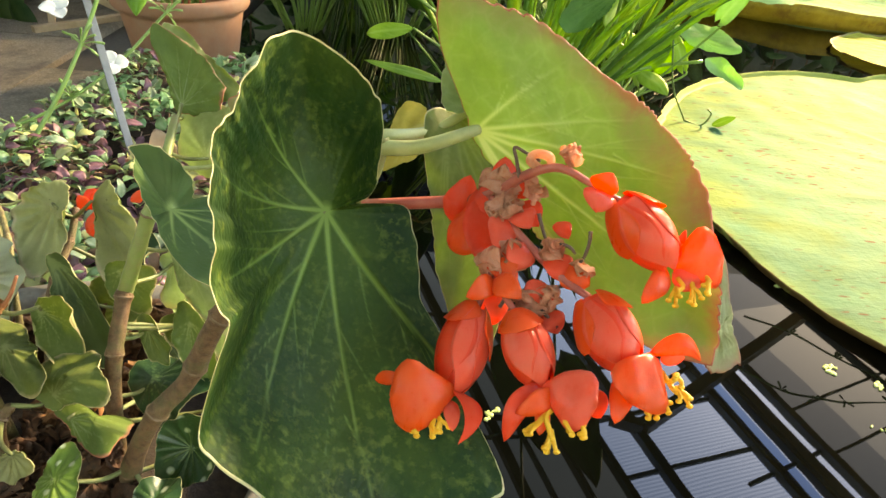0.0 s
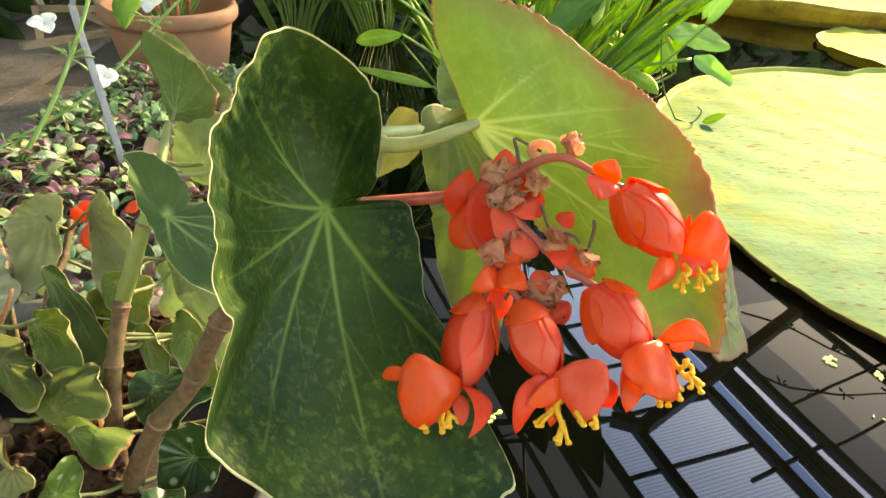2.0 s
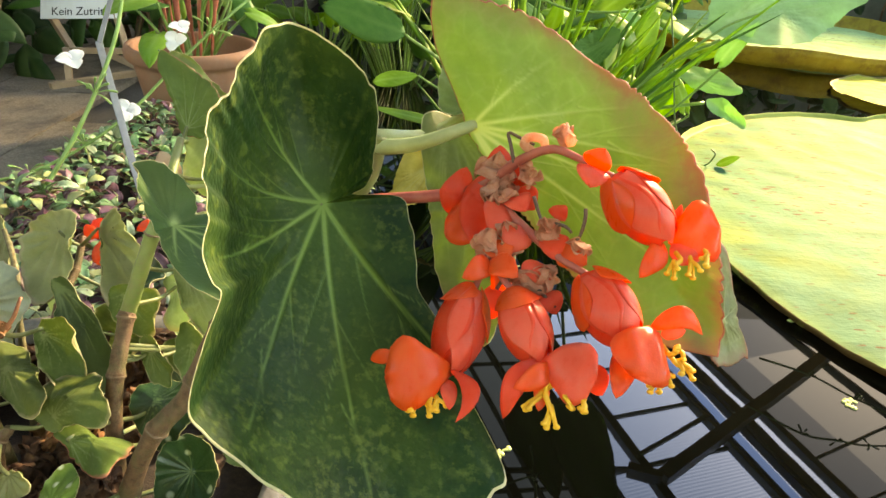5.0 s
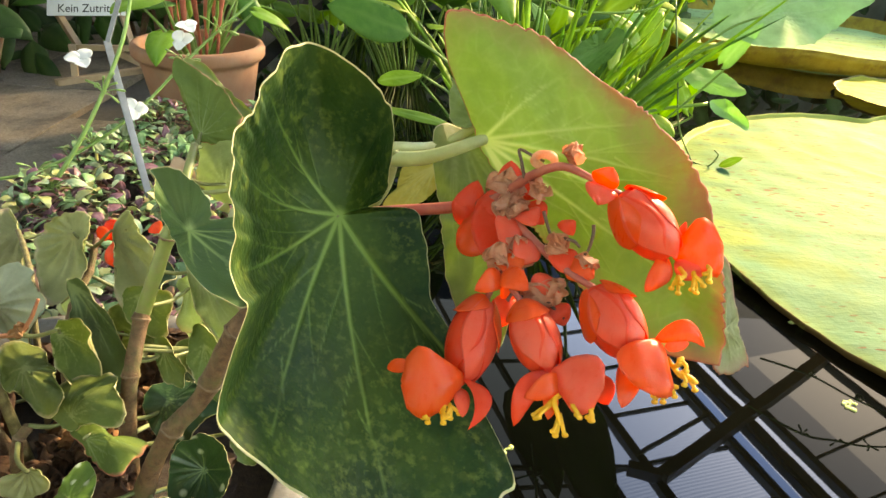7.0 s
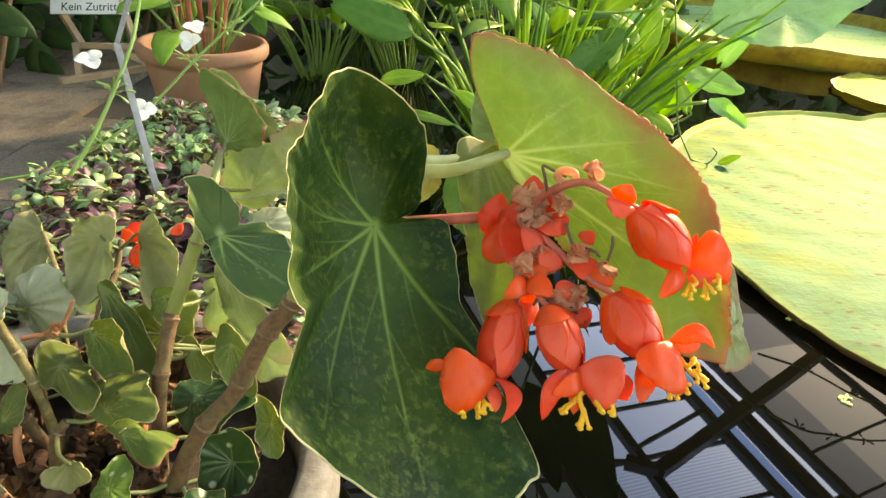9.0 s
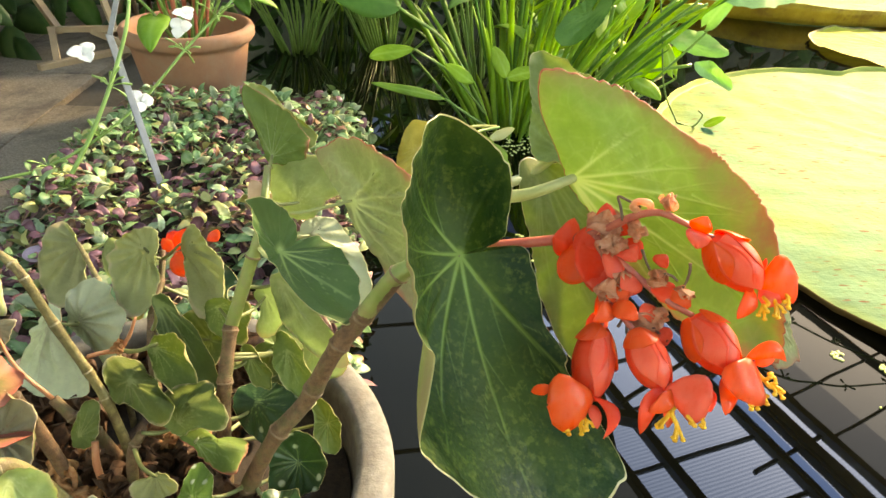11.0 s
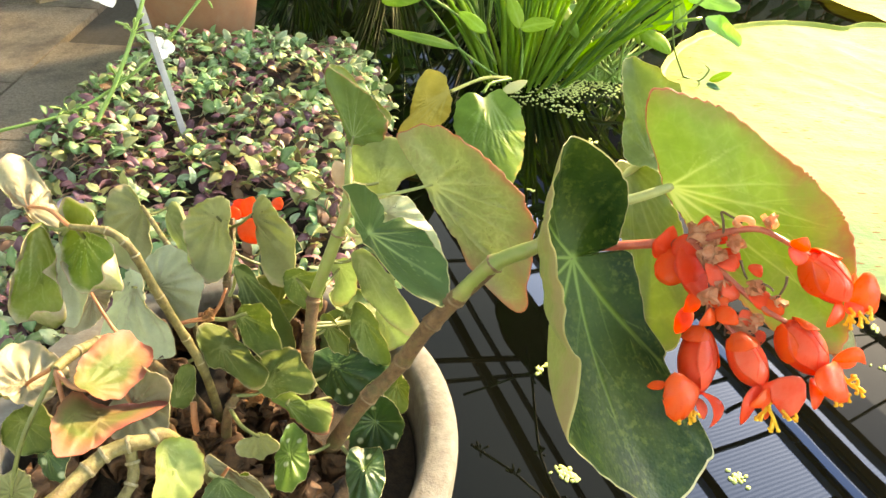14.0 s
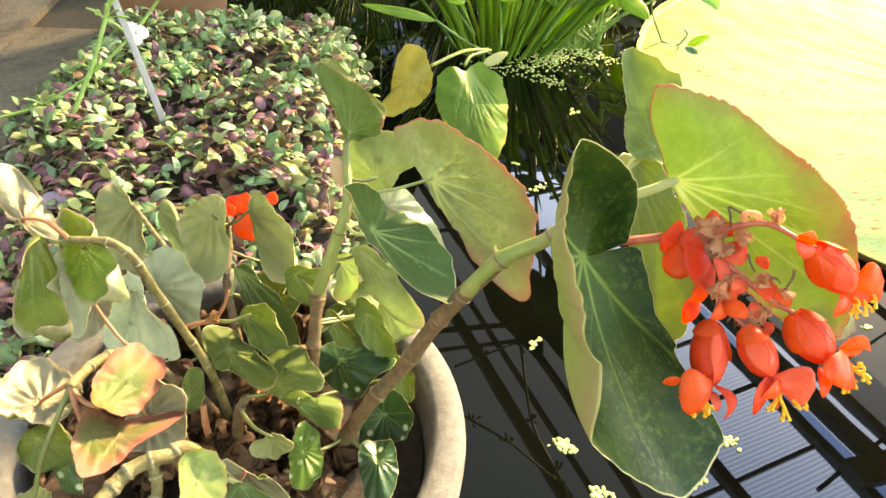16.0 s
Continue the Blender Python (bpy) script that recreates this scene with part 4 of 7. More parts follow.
leaf((-0.265, 0.493, 0.496), (0.544, -0.560, -0.624), (0.091, 0.780, -0.620),
     [50, 50, 38, 22, 16, 14, 13, 14, 17, 22, 38, 43, 33, 27, 26, 24, 24, 27, 32, 40],
     [-7, -7, -6, -7, -7, -7, -7, -7, -7, -7, -7, -7, -7, -7, -6, -6, -7, -7, -7, -7], kind="sage", hub=(-31, 6))
leaf((-0.266, 0.414, 0.477), (0.525, -0.571, -0.631), (-0.102, -0.779, 0.619),
     [57, 42, 30, 23, 20, 18, 17, 18, 21, 37, 40, 25, 20, 16, 15, 15, 17, 23, 33, 55],
     [7, 6, 6, 6, 7, 7, 7, 7, 7, 7, 7, 7, 7, 7, 7, 7, 6, 6, 7, 7], kind="dusk", hub=(-40, 0))
leaf((-0.262, 0.379, 0.481), (0.867, -0.362, -0.341), (-0.077, -0.775, 0.627),
     [23, 19, 17, 17, 17, 18, 22, 21, 22, 19, 17, 15, 13, 12, 12, 14, 17, 22, 30, 29],
     [7, 7, 7, 7, 7, 7, 7, 7, 7, 7, 7, 7, 7, 7, 7, 7, 7, 7, 7, 7], kind="fresh", hub=(-17, 2))
leaf((-0.279, 0.348, 0.478), (0.813, -0.582, -0.025), (-0.099, -0.180, 0.979),
     [48, 27, 19, 15, 14, 15, 16, 21, 34, 39, 39, 34, 26, 21, 17, 16, 16, 19, 23, 37],
     [5, -2, -3, -4, -5, -6, -7, -9, -10, -2, -1, -2, -3, -5, -5, -5, -6, -6, -6, -6], kind="fresh", hub=(-10, -0))
leaf((-0.238, 0.336, 0.470), (0.933, 0.137, 0.334), (-0.265, -0.369, 0.891),
     [23, 22, 22, 22, 24, 25, 26, 27, 25, 24, 22, 23, 20, 19, 18, 18, 20, 27, 29, 26],
     [-4, -4, -5, -5, -6, -6, -3, -2, -2, -3, -4, -6, -6, -6, -5, -4, -3, -2, -2, -4], kind="fresh", hub=(-10, -9))
leaf((-0.213, 0.313, 0.453), (0.810, -0.585, -0.042), (-0.140, -0.123, -0.983),
     [27, 31, 19, 14, 12, 11, 12, 13, 18, 29, 28, 20, 15, 14, 16, 22, 24, 22, 22, 24],
     [4, 4, 8, 7, 7, 6, 5, 3, 2, -0, -1, 2, 8, 10, 8, 5, 4, 4, 4, 4], kind="olive", hub=(-12, 9))
leaf((-0.184, 0.363, 0.443), (0.877, -0.339, 0.340), (-0.462, -0.402, 0.791),
     [39, 33, 24, 21, 20, 21, 22, 27, 32, 33, 29, 27, 26, 26, 27, 28, 26, 24, 24, 28],
     [-1, -8, -7, -7, -7, -7, -8, -9, -6, -2, -3, -5, -7, -9, -12, -12, -9, -7, -6, -4], kind="spot", hub=(-11, 3))
leaf((-0.152, 0.321, 0.420), (-0.630, -0.432, -0.646), (-0.101, -0.779, 0.619),
     [31, 26, 24, 22, 21, 23, 22, 24, 26, 24, 24, 25, 27, 24, 24, 21, 19, 19, 21, 25],
     [10, 10, 10, 10, 10, 10, 10, 10, 10, 10, 10, 10, 10, 10, 10, 10, 10, 10, 10, 10], kind="spot", hub=(-0, -1))
leaf((-0.134, 0.366, 0.414), (0.426, -0.595, -0.682), (-0.086, -0.777, 0.624),
     [21, 17, 14, 13, 12, 11, 12, 14, 19, 22, 26, 16, 12, 11, 10, 11, 13, 15, 20, 22],
     [-0, -0, 0, 0, 0, 0, 0, 0, 0, 0, 0, 0, 0, 0, 0, 0, 0, 0, 0, 0], kind="fresh", hub=(-3, 2))
leaf((-0.160, 0.266, 0.426), (0.066, -0.998, -0.020), (-0.186, -0.032, 0.982),
     [30, 24, 19, 16, 15, 15, 16, 19, 23, 23, 24, 24, 21, 17, 15, 15, 15, 17, 22, 26],
     [-3, -5, -7, -6, -6, -5, -4, -3, -3, -8, -12, -4, 1, -1, -3, -5, -7, -9, -10, -8], kind="spot", hub=(-6, 1))
leaf((-0.219, 0.268, 0.442), (0.124, -0.977, -0.175), (-0.103, -0.188, 0.977),
     [25, 20, 17, 14, 13, 13, 13, 15, 19, 23, 29, 20, 15, 13, 13, 12, 13, 16, 20, 23],
     [1, -2, -3, -3, -3, -2, -1, 0, 1, -1, -3, 0, -0, -1, -1, -2, -2, -3, -2, 0], kind="limespot", hub=(-5, -2))
leaf((-0.322, 0.249, 0.572), (0.448, 0.837, -0.316), (0.524, 0.041, 0.851),
     [30, 30, 29, 23, 21, 19, 17, 17, 19, 23, 31, 30, 25, 23, 20, 18, 17, 17, 18, 24],
     [1, -1, -2, -2, -1, -1, -2, -2, -2, -0, 2, 1, -2, -4, -4, -4, -3, -1, 2, 3], kind="blush", hub=(-25, -5))
leaf((-0.321, 0.216, 0.564), (-0.109, -0.891, 0.440), (0.370, 0.375, 0.850),
     [39, 20, 15, 13, 12, 13, 17, 26, 40, 31, 23, 19, 18, 18, 20, 21, 21, 22, 26, 31],
     [-0, -9, -8, -7, -6, -5, -2, 0, -1, -5, -5, -5, -5, -2, -0, 0, -2, -4, -6, -4], kind="blush", hub=(6, -13))
leaf((-0.309, 0.244, 0.541), (0.787, -0.430, -0.442), (0.087, 0.787, -0.610),
     [22, 24, 25, 25, 24, 24, 22, 22, 20, 20, 22, 26, 25, 26, 24, 23, 22, 20, 21, 22],
     [-0, -0, -0, -0, 0, 0, -0, -0, -0, -0, -0, -0, -0, 0, -0, -0, -0, -0, -0, -0], kind="cream", hub=(-5, 5))
leaf((-0.384, 0.252, 0.555), (-0.830, -0.526, 0.184), (-0.161, -0.089, -0.983),
     [25, 22, 21, 22, 24, 30, 31, 25, 22, 21, 22, 23, 24, 27, 30, 30, 26, 24, 24, 27],
     [-10, -9, -6, -3, 1, 5, 5, -2, -5, -6, -7, -5, -2, -1, -1, -3, -2, -1, -1, -1], kind="cream", hub=(-1, -8))
leaf((-0.381, 0.236, 0.525), (-0.215, -0.595, -0.775), (-0.090, -0.778, 0.622),
     [17, 17, 18, 18, 19, 18, 19, 19, 19, 20, 16, 14, 14, 13, 13, 15, 17, 20, 19, 18],
     [7, 7, 7, 7, 6, 7, 7, 7, 7, 7, 7, 7, 7, 7, 7, 7, 7, 7, 7, 6], kind="fresh", hub=(-3, -6))
leaf((-0.272, 0.188, 0.547), (0.185, -0.876, -0.446), (0.505, -0.304, 0.808),
     [20, 20, 17, 16, 15, 16, 17, 16, 16, 16, 18, 19, 18, 13, 11, 11, 12, 15, 19, 22],
     [4, 3, 1, 0, -1, -2, -2, 1, 3, 4, 3, 3, 3, 2, 1, -0, -1, -1, 0, 5], kind="young", hub=(-15, -7))
leaf((-0.317, 0.331, 0.455), (0.135, 0.605, 0.785), (-0.097, -0.780, 0.618),
     [19, 17, 12, 10, 9, 9, 10, 12, 14, 18, 18, 17, 13, 11, 11, 10, 10, 10, 12, 17],
     [-0, -0, -0, -0, -0, 0, 0, 0, -0, -0, -0, -0, -0, -0, 0, 0, 0, -0, -0, -0], kind="fresh", hub=(-10, 5))
leaf((-0.252, 0.206, 0.485), (0.850, -0.387, -0.357), (-0.085, -0.770, 0.632),
     [15, 17, 18, 15, 13, 13, 13, 14, 16, 16, 16, 15, 16, 15, 16, 16, 13, 13, 14, 15],
     [0, 0, 0, 0, 0, 0, 0, -0, -0, -0, -0, 0, 0, 0, -0, -0, -0, -0, 0, 0], kind="dusk", hub=(-11, 10))
leaf((-0.246, 0.224, 0.476), (0.887, -0.347, -0.305), (0.098, 0.786, -0.610),
     [27, 21, 11, 8, 6, 6, 7, 8, 12, 24, 32, 13, 9, 7, 7, 7, 8, 10, 15, 21],
     [0, 0, 0, -0, -0, -0, -0, -0, -0, 0, 0, -0, -0, -0, -0, -0, -0, 0, 0, -0], kind="cream", hub=(-15, -4))
leaf((-0.383, 0.241, 0.477), (0.397, -0.603, -0.692), (-0.105, -0.779, 0.618),
     [15, 11, 10, 9, 10, 11, 10, 11, 14, 12, 12, 13, 11, 10, 10, 9, 10, 11, 13, 13],
     [-0, -0, -0, -0, -0, 0, -0, -0, -0, -0, -0, -0, -0, -0, -0, -0, -0, -0, -0, -0], kind="spot", hub=(-8, 0))
leaf((-0.223, 0.423, 0.490), (0.567, -0.551, -0.612), (-0.090, -0.780, 0.619),
     [22, 19, 18, 19, 18, 20, 20, 17, 16, 17, 19, 23, 22, 19, 17, 16, 17, 18, 19, 21],
     [-0, -0, 0, 0, 0, -0, -0, -0, -0, -0, -0, 0, 0, -0, -0, -0, 0, 0, -0, -0], kind="fresh", hub=(-15, -3))
leaf((-0.187, 0.426, 0.498), (0.106, -0.632, -0.768), (-0.096, -0.775, 0.625),
     [21, 18, 16, 13, 11, 12, 13, 16, 18, 19, 20, 21, 19, 10, 8, 8, 9, 12, 21, 22],
     [0, 0, 0, -0, -0, -0, -0, -0, -0, 0, 0, -0, -0, -0, 0, 0, -0, -0, -0, 0], kind="young", hub=(-14, -3))
leaf((-0.193, 0.380, 0.472), (0.568, -0.558, -0.605), (-0.094, -0.774, 0.626),
     [22, 16, 14, 9, 8, 7, 7, 8, 11, 18, 21, 14, 11, 9, 8, 8, 9, 11, 14, 16],
     [0, 0, 0, 0, 0, 0, 0, 0, 0, 0, 0, 0, 0, 0, 0, 0, 0, 0, 0, 0], kind="fresh", hub=(-10, 0))
leaf((-0.161, 0.378, 0.474), (0.359, -0.600, -0.715), (-0.078, -0.783, 0.617),
     [31, 29, 19, 15, 12, 11, 11, 13, 16, 24, 33, 24, 18, 16, 15, 13, 13, 14, 17, 21],
     [-0, 1, 0, -0, -0, -0, -0, -0, -0, -0, -0, -0, 0, 0, 0, 0, 0, -0, -0, -0], kind="fresh", hub=(-16, -1))
leaf((-0.140, 0.395, 0.467), (0.689, -0.492, -0.531), (-0.084, -0.783, 0.617),
     [20, 20, 20, 14, 12, 11, 11, 13, 17, 27, 21, 15, 13, 13, 14, 14, 15, 18, 20, 19],
     [-0, -0, -0, -0, -0, -0, -0, -0, -0, -0, -0, -0, -0, -0, -0, -0, -0, -0, -0, -0], kind="young", hub=(-13, 2))
leaf((-0.244, 0.271, 0.456), (0.271, -0.589, -0.761), (0.078, 0.802, -0.592),
     [10, 9, 9, 11, 13, 15, 15, 14, 10, 9, 8, 9, 10, 13, 13, 15, 15, 12, 10, 10],
     [-0, -0, -0, -0, -0, -0, -0, 0, -0, -0, -0, -0, -0, -0, -0, -0, -0, -0, -0, -0], kind="sage", hub=(-8, -1))
leaf((-0.244, 0.228, 0.466), (0.174, -0.630, -0.757), (-0.097, -0.776, 0.624),
     [12, 10, 9, 9, 8, 8, 8, 9, 10, 10, 10, 11, 10, 8, 8, 8, 9, 8, 8, 10],
     [0, 0, -0, -0, -0, 0, 0, 0, 0, 0, -0, -0, -0, -0, 0, 0, 0, 0, 0, 0], kind="lime", hub=(-5, 0))
leaf((-0.382, 0.200, 0.506), (0.579, -0.567, -0.586), (0.105, 0.764, -0.637),
     [13, 11, 11, 12, 14, 13, 11, 11, 12, 13, 12, 13, 15, 12, 11, 11, 12, 14, 13, 13],
     [-0, -0, -0, -0, -0, -0, -0, -0, -0, -0, -0, -0, -0, -0, -0, -0, 0, 0, -0, -0], kind="sage", hub=(0, -1))
leaf((0.153, 0.245, 0.630), (0.618, -0.317, -0.720), (-0.252, 0.787, -0.563),
     [16, 22, 24, 23, 18, 14, 10, 9, 9, 11, 13, 21, 35, 16, 10, 8, 7, 6, 7, 9],
     [1, 1, 2, 2, 1, 0, 0, 0, 1, 1, 1, 2, 3, 1, 1, 1, 1, 1, 1, 1], kind="rosy", hub=(-0, 3), owner=begonia, teeth=0.05, segs=160, rings=26, point=(5.5, 5, 0.30))

# low leaves that fill the back of the pot
fill = random.Random(9)
for k in range(16):
    ang, rad = fill.uniform(0, 6.28), 0.17 * math.sqrt(fill.random())
    at = (POT.x + rad * math.cos(ang), POT.y + 0.05 + rad * 0.8 * math.sin(ang), fill.uniform(0.385, 0.455))
    size = fill.uniform(26, 44)
    if at[1] < 0.40:
        continue
    out = (math.cos(ang) * 0.6 + fill.uniform(-0.5, 0.5), math.sin(ang) * 0.6 + fill.uniform(-0.5, 0.5), fill.uniform(-0.8, 0.1))
    leaf(at, out, (fill.uniform(-0.4, 0.4), fill.uniform(-0.8, 0.1), fill.uniform(0.4, 1)), [size * q for q in (1.25, 1.1, 0.85, 0.75, 0.75, 0.7, 0.25, 0.55, 0.7, 0.72, 0.8, 1.05)],
         [fill.uniform(-6, 6) for _ in range(12)], kind=fill.choice(("fresh", "dusk", "spot", "dusk", "fresh", "olive")), segs=48, rings=12)

EYE_SIDE = (0.1, -0.82, 0.55)


def petal_grid(a, b, width, bulge, n=EYE_SIDE, cup=0.12, sway=0.0, heart=0, rows=12, cols=8, thick=None, crinkle=0.0, seed=0, fan=0, fold=0.0):
    """A thin curved blade from a to b: points, faces, and its midrib and margin masks."""
    a, b, n = np.array(a, float), np.array(b, float), np.array(n, float)
    d = b - a
    length = np.linalg.norm(d)
    d /= length
    n -= d * (n @ d)
    n /= np.linalg.norm(n) + 1e-9
    side = np.cross(d, n)
    s = np.linspace(0, 1, rows + 1)[:, None]
    x = np.linspace(-1, 1, cols + 1)[None]
    if heart:
        wide = np.interp(s, (0, 0.04, 0.2, 0.45, 0.75, 0.93, 1), (0.25, 0.75, 1.0, 0.93, 0.55, 0.2, 0.02)) * width / 2
    elif fan:
        wide = np.interp(s, (0, 0.12, 0.35, 0.6, 0.76, 0.9, 0.97, 1), (0.18, 0.34, 0.68, 0.97, 1.0, 0.78, 0.42, 0.08)) * width / 2
    else:
        wide = (0.14 + 0.86 * np.sin(np.pi * s ** 0.8) ** 0.8) * np.interp(s, (0, 0.9, 0.97, 1), (1, 1, 0.75, 0.12)) * width / 2
    back = -0.12 * length * (np.abs(x) ** 1.5) * (1 - s) ** 3 if heart else 0
    along = s * length + back
    lift = bulge * 4 * s * (1 - s) - cup * wide * x * x + fold * wide * np.abs(x) ** 1.2
    shift = sway * 4 * s * (1 - s) + wide * x
    if crinkle:
        rs = np.random.RandomState(seed)
        lift = lift + crinkle * sum(np.sin(rs.uniform(3, 14) * s + rs.uniform(2, 7) * x + rs.uniform(0, 6)) for _ in range(4)) / 2
        shift = shift + crinkle * np.sin(9 * s + seed)
    top = a + along[..., None] * d + lift[..., None] * n + shift[..., None] * side
    th = thick if thick is not None else min(0.0012, 0.03 * width)
    edge = np.ones_like(top[..., 0])
    edge[:, 0] = edge[:, -1] = edge[-1] = 0.3
    low = top - (th * edge)[..., None] * n
    c1 = cols + 1
    m = (rows + 1) * c1
    faces = []
    for i in range(rows):
        for j in range(cols):
            q = (i * c1 + j, i * c1 + j + 1, (i + 1) * c1 + j + 1, (i + 1) * c1 + j)
            faces += [q, tuple(m + k for k in reversed(q))]
    loop = [j for j in range(c1)] + [i * c1 + cols for i in range(1, rows + 1)] + [rows * c1 + j for j in range(cols - 1, -1, -1)] + [i * c1 for i in range(rows - 1, 0, -1)]
    faces += [(loop[(k + 1) % len(loop)], loop[k], m + loop[k], m + loop[(k + 1) % len(loop)]) for k in range(len(loop))]
    mid = np.exp(-(x / 0.10) ** 2) * (1.0 - 0.6 * s)
    for t_ in np.linspace(0.1, 0.75, 6):
        for sign in (-1, 1):
            mid = np.maximum(mid, 0.35 * np.exp(-((s - t_ - 0.28 * np.abs(x)) / 0.022) ** 2) * (x * sign > 0))
    rim = np.maximum(np.abs(x) + 0 * s, s + 0 * x)
    return np.vstack([top.reshape(-1, 3), low.reshape(-1, 3)]), faces, np.tile(mid.ravel(), 2), np.tile(rim.ravel(), 2)


petal_seed = 0


def petal(name, a, b, width, bulge, material, parent, label="", **shape):
    global petal_seed
    petal_seed += 1
    rs = random.Random(petal_seed)
    shape.setdefault("crinkle", 0.018 * width)
    v, f, mid, rim = petal_grid(a, b, width, bulge, seed=petal_seed, **shape)
    ob = mesh_part(name, v, f, material, parent, label)
    for key, values in (("vein", mid), ("rim", rim)):
        ob.data.attributes.new(key, "FLOAT", "POINT").data.foreach_set("value", values.astype(np.float32))
    return ob


# ---- flowers of the begonia ----
def flower(base, end, r, caps):
    """A drooping flower: its ovary in folded wings, with short sepals over them. caps: degrees round from the front, half width, and the stretch along it."""
    base, end = np.array(base), np.array(end)
    d = end - base
    length = np.linalg.norm(d)
    d /= length
    a = np.array(EYE_SIDE)
    a -= d * (a @ d)
    a /= np.linalg.norm(a)
    b = np.cross(d, a)
    steps = np.linspace(0, 1, 9)
    v, f = tube_mesh([base + d * length * s for s in steps], [r * 0.86 * math.sin(math.pi * (0.06 + 0.88 * s)) ** 0.6 for s in steps], 14, 20)
    ob = mesh_part("flower", v, f, m_red, begonia, "orange-red flower with folded wings and yellow stigmas")

    def shell(name, middle, half, t0, t1, grow, material, tilt, keel=0.05, flare=0.0, tip=0.3):
        """One overlapping petal round the bundle, with a keel, a raised margin and a narrowed end."""
        nr, nc = 21, 19
        s = np.linspace(0, 1, nr)[:, None]
        x = np.linspace(-1, 1, nc)[None]
        t = t0 + (t1 - t0) * s
        ends = np.sin(np.pi * np.clip(0.14 + 0.80 * s, 0, 1)) ** 0.6 * np.interp(s, (0, 0.62, 0.85, 0.95, 1), (1, 1, 0.82, 0.62, tip))
        phi = radians(middle) + x * radians(half) * ends
        rad = r * grow * np.sin(np.pi * np.clip(0.09 + 0.85 * t, 0.05, 1)) ** 0.55 * (1 + tilt * x * np.abs(x) + keel * np.exp(-(x / 0.16) ** 2) * s + 0.035 * x ** 4) + r * flare * s ** 3 + 0.0005 * s
        top = base + (t * length * 1.02)[..., None] * d + (rad * np.cos(phi))[..., None] * a + (rad * np.sin(phi))[..., None] * b
        out = top - (base + (t * length)[..., None] * d)
        out /= np.linalg.norm(out, axis=2)[..., None] + 1e-9
        low = top - 0.0006 * out
        m = nr * nc
        faces = []
        for i in range(nr - 1):
            for j in range(nc - 1):
                q = (i * nc + j, (i + 1) * nc + j, (i + 1) * nc + j + 1, i * nc + j + 1)
                faces += [q, tuple(m + e for e in reversed(q))]
        loop = list(range(nc)) + [i * nc + nc - 1 for i in range(1, nr)] + [(nr - 1) * nc + j for j in range(nc - 2, -1, -1)] + [i * nc for i in range(nr - 2, 0, -1)]
        faces += [(loop[k], loop[(k + 1) % len(loop)], m + loop[(k + 1) % len(loop)], m + loop[k]) for k in range(len(loop))]
        mesh_part(name, np.vstack([top.reshape(-1, 3), low.reshape(-1, 3)]), faces, material, ob)

    shell("wing", 178, 86, 0.0, 1.0, 0.96, m_red, 0.02, 0.0)
    shell("wing", -84, 70, 0.0, 1.02, 0.98, m_red, 0.05, 0.01)
    shell("wing", 62, 72, 0.0, 1.0, 0.99, m_red, -0.06, 0.01)
    shell("wing", 4 if caps[0][0] < 20 else -22, 58, 0.05, 1.05, 1.05, m_pink, 0.06, 0.02)
    for middle, half, t0, t1 in caps:
        shell("sepal", middle, half, t0, t1, 1.10, m_orange, 0.02, 0.0, 0.015, 0.55)
    return ob


def stigma(points, parent):
    """A forked, twisted stigma: short arms that curl from its end, each with a knob."""
    global petal_seed
    petal_seed += 1
    r = random.Random(petal_seed)
    pieces = [tube_mesh(points, [0.0009, 0.0010, 0.0009], 8, 10)]
    end, start = Vector(points[-1]), Vector(points[0])
    go = (end - start).normalized()
    for k in range(3):
        side = Vector((r.uniform(-1, 1), r.uniform(-0.8, 0.4), r.uniform(-0.8, 0.5))).normalized()
        a = end + (go * 0.5 + side) * 0.0016
        b = a + (go * r.uniform(-0.2, 0.7) + side * 0.5 + Vector((0, -0.2, -0.5))) * 0.0020
        pieces.append(tube_mesh([start.lerp(end, 0.7), a, b], [0.0008, 0.0008, 0.0007], 7, 9))
        bm = bmesh.new()
        bmesh.ops.create_icosphere(bm, subdivisions=2, radius=0.00115, matrix=Matrix.Translation(b) @ Matrix.Diagonal((1.1, 0.9, 0.8, 1)))
        bm.verts.ensure_lookup_table()
        pieces.append((np.array([tuple(w.co) for w in bm.verts]), [tuple(w.index for w in q.verts) for q in bm.faces]))
        bm.free()
    vv, ff = merge(*pieces)
    mesh_part("stigma", vv, ff, m_stamen, parent)


def crumple(at, size, material=None):
    """A withered papery flower."""
    global petal_seed
    petal_seed += 1
    rs = np.random.RandomState(petal_seed + 40)
    pieces = []
    for k in range(3):
        d = rs.uniform(-1, 1, 3) + np.array((0, 0, -0.7))
        d *= size * rs.uniform(0.8, 1.3) / np.linalg.norm(d)
        n = np.array(EYE_SIDE) + rs.uniform(-0.6, 0.6, 3)
        v, f, _, _ = petal_grid(np.array(at) - d * 0.5, np.array(at) + d * 0.6, size * rs.uniform(0.7, 1.1), size * 0.12, n, 0.15, crinkle=size * 0.15, seed=petal_seed * 3 + k, rows=12, cols=10, thick=0.0003)
        pieces.append((v, f))
    v, f = merge(*pieces)
    return mesh_part("withered_flower" if material is None else "dry_leaf", v, f, material or m_dry, begonia, "brown papery withered flower" if material is None else "curled brown fallen leaf")


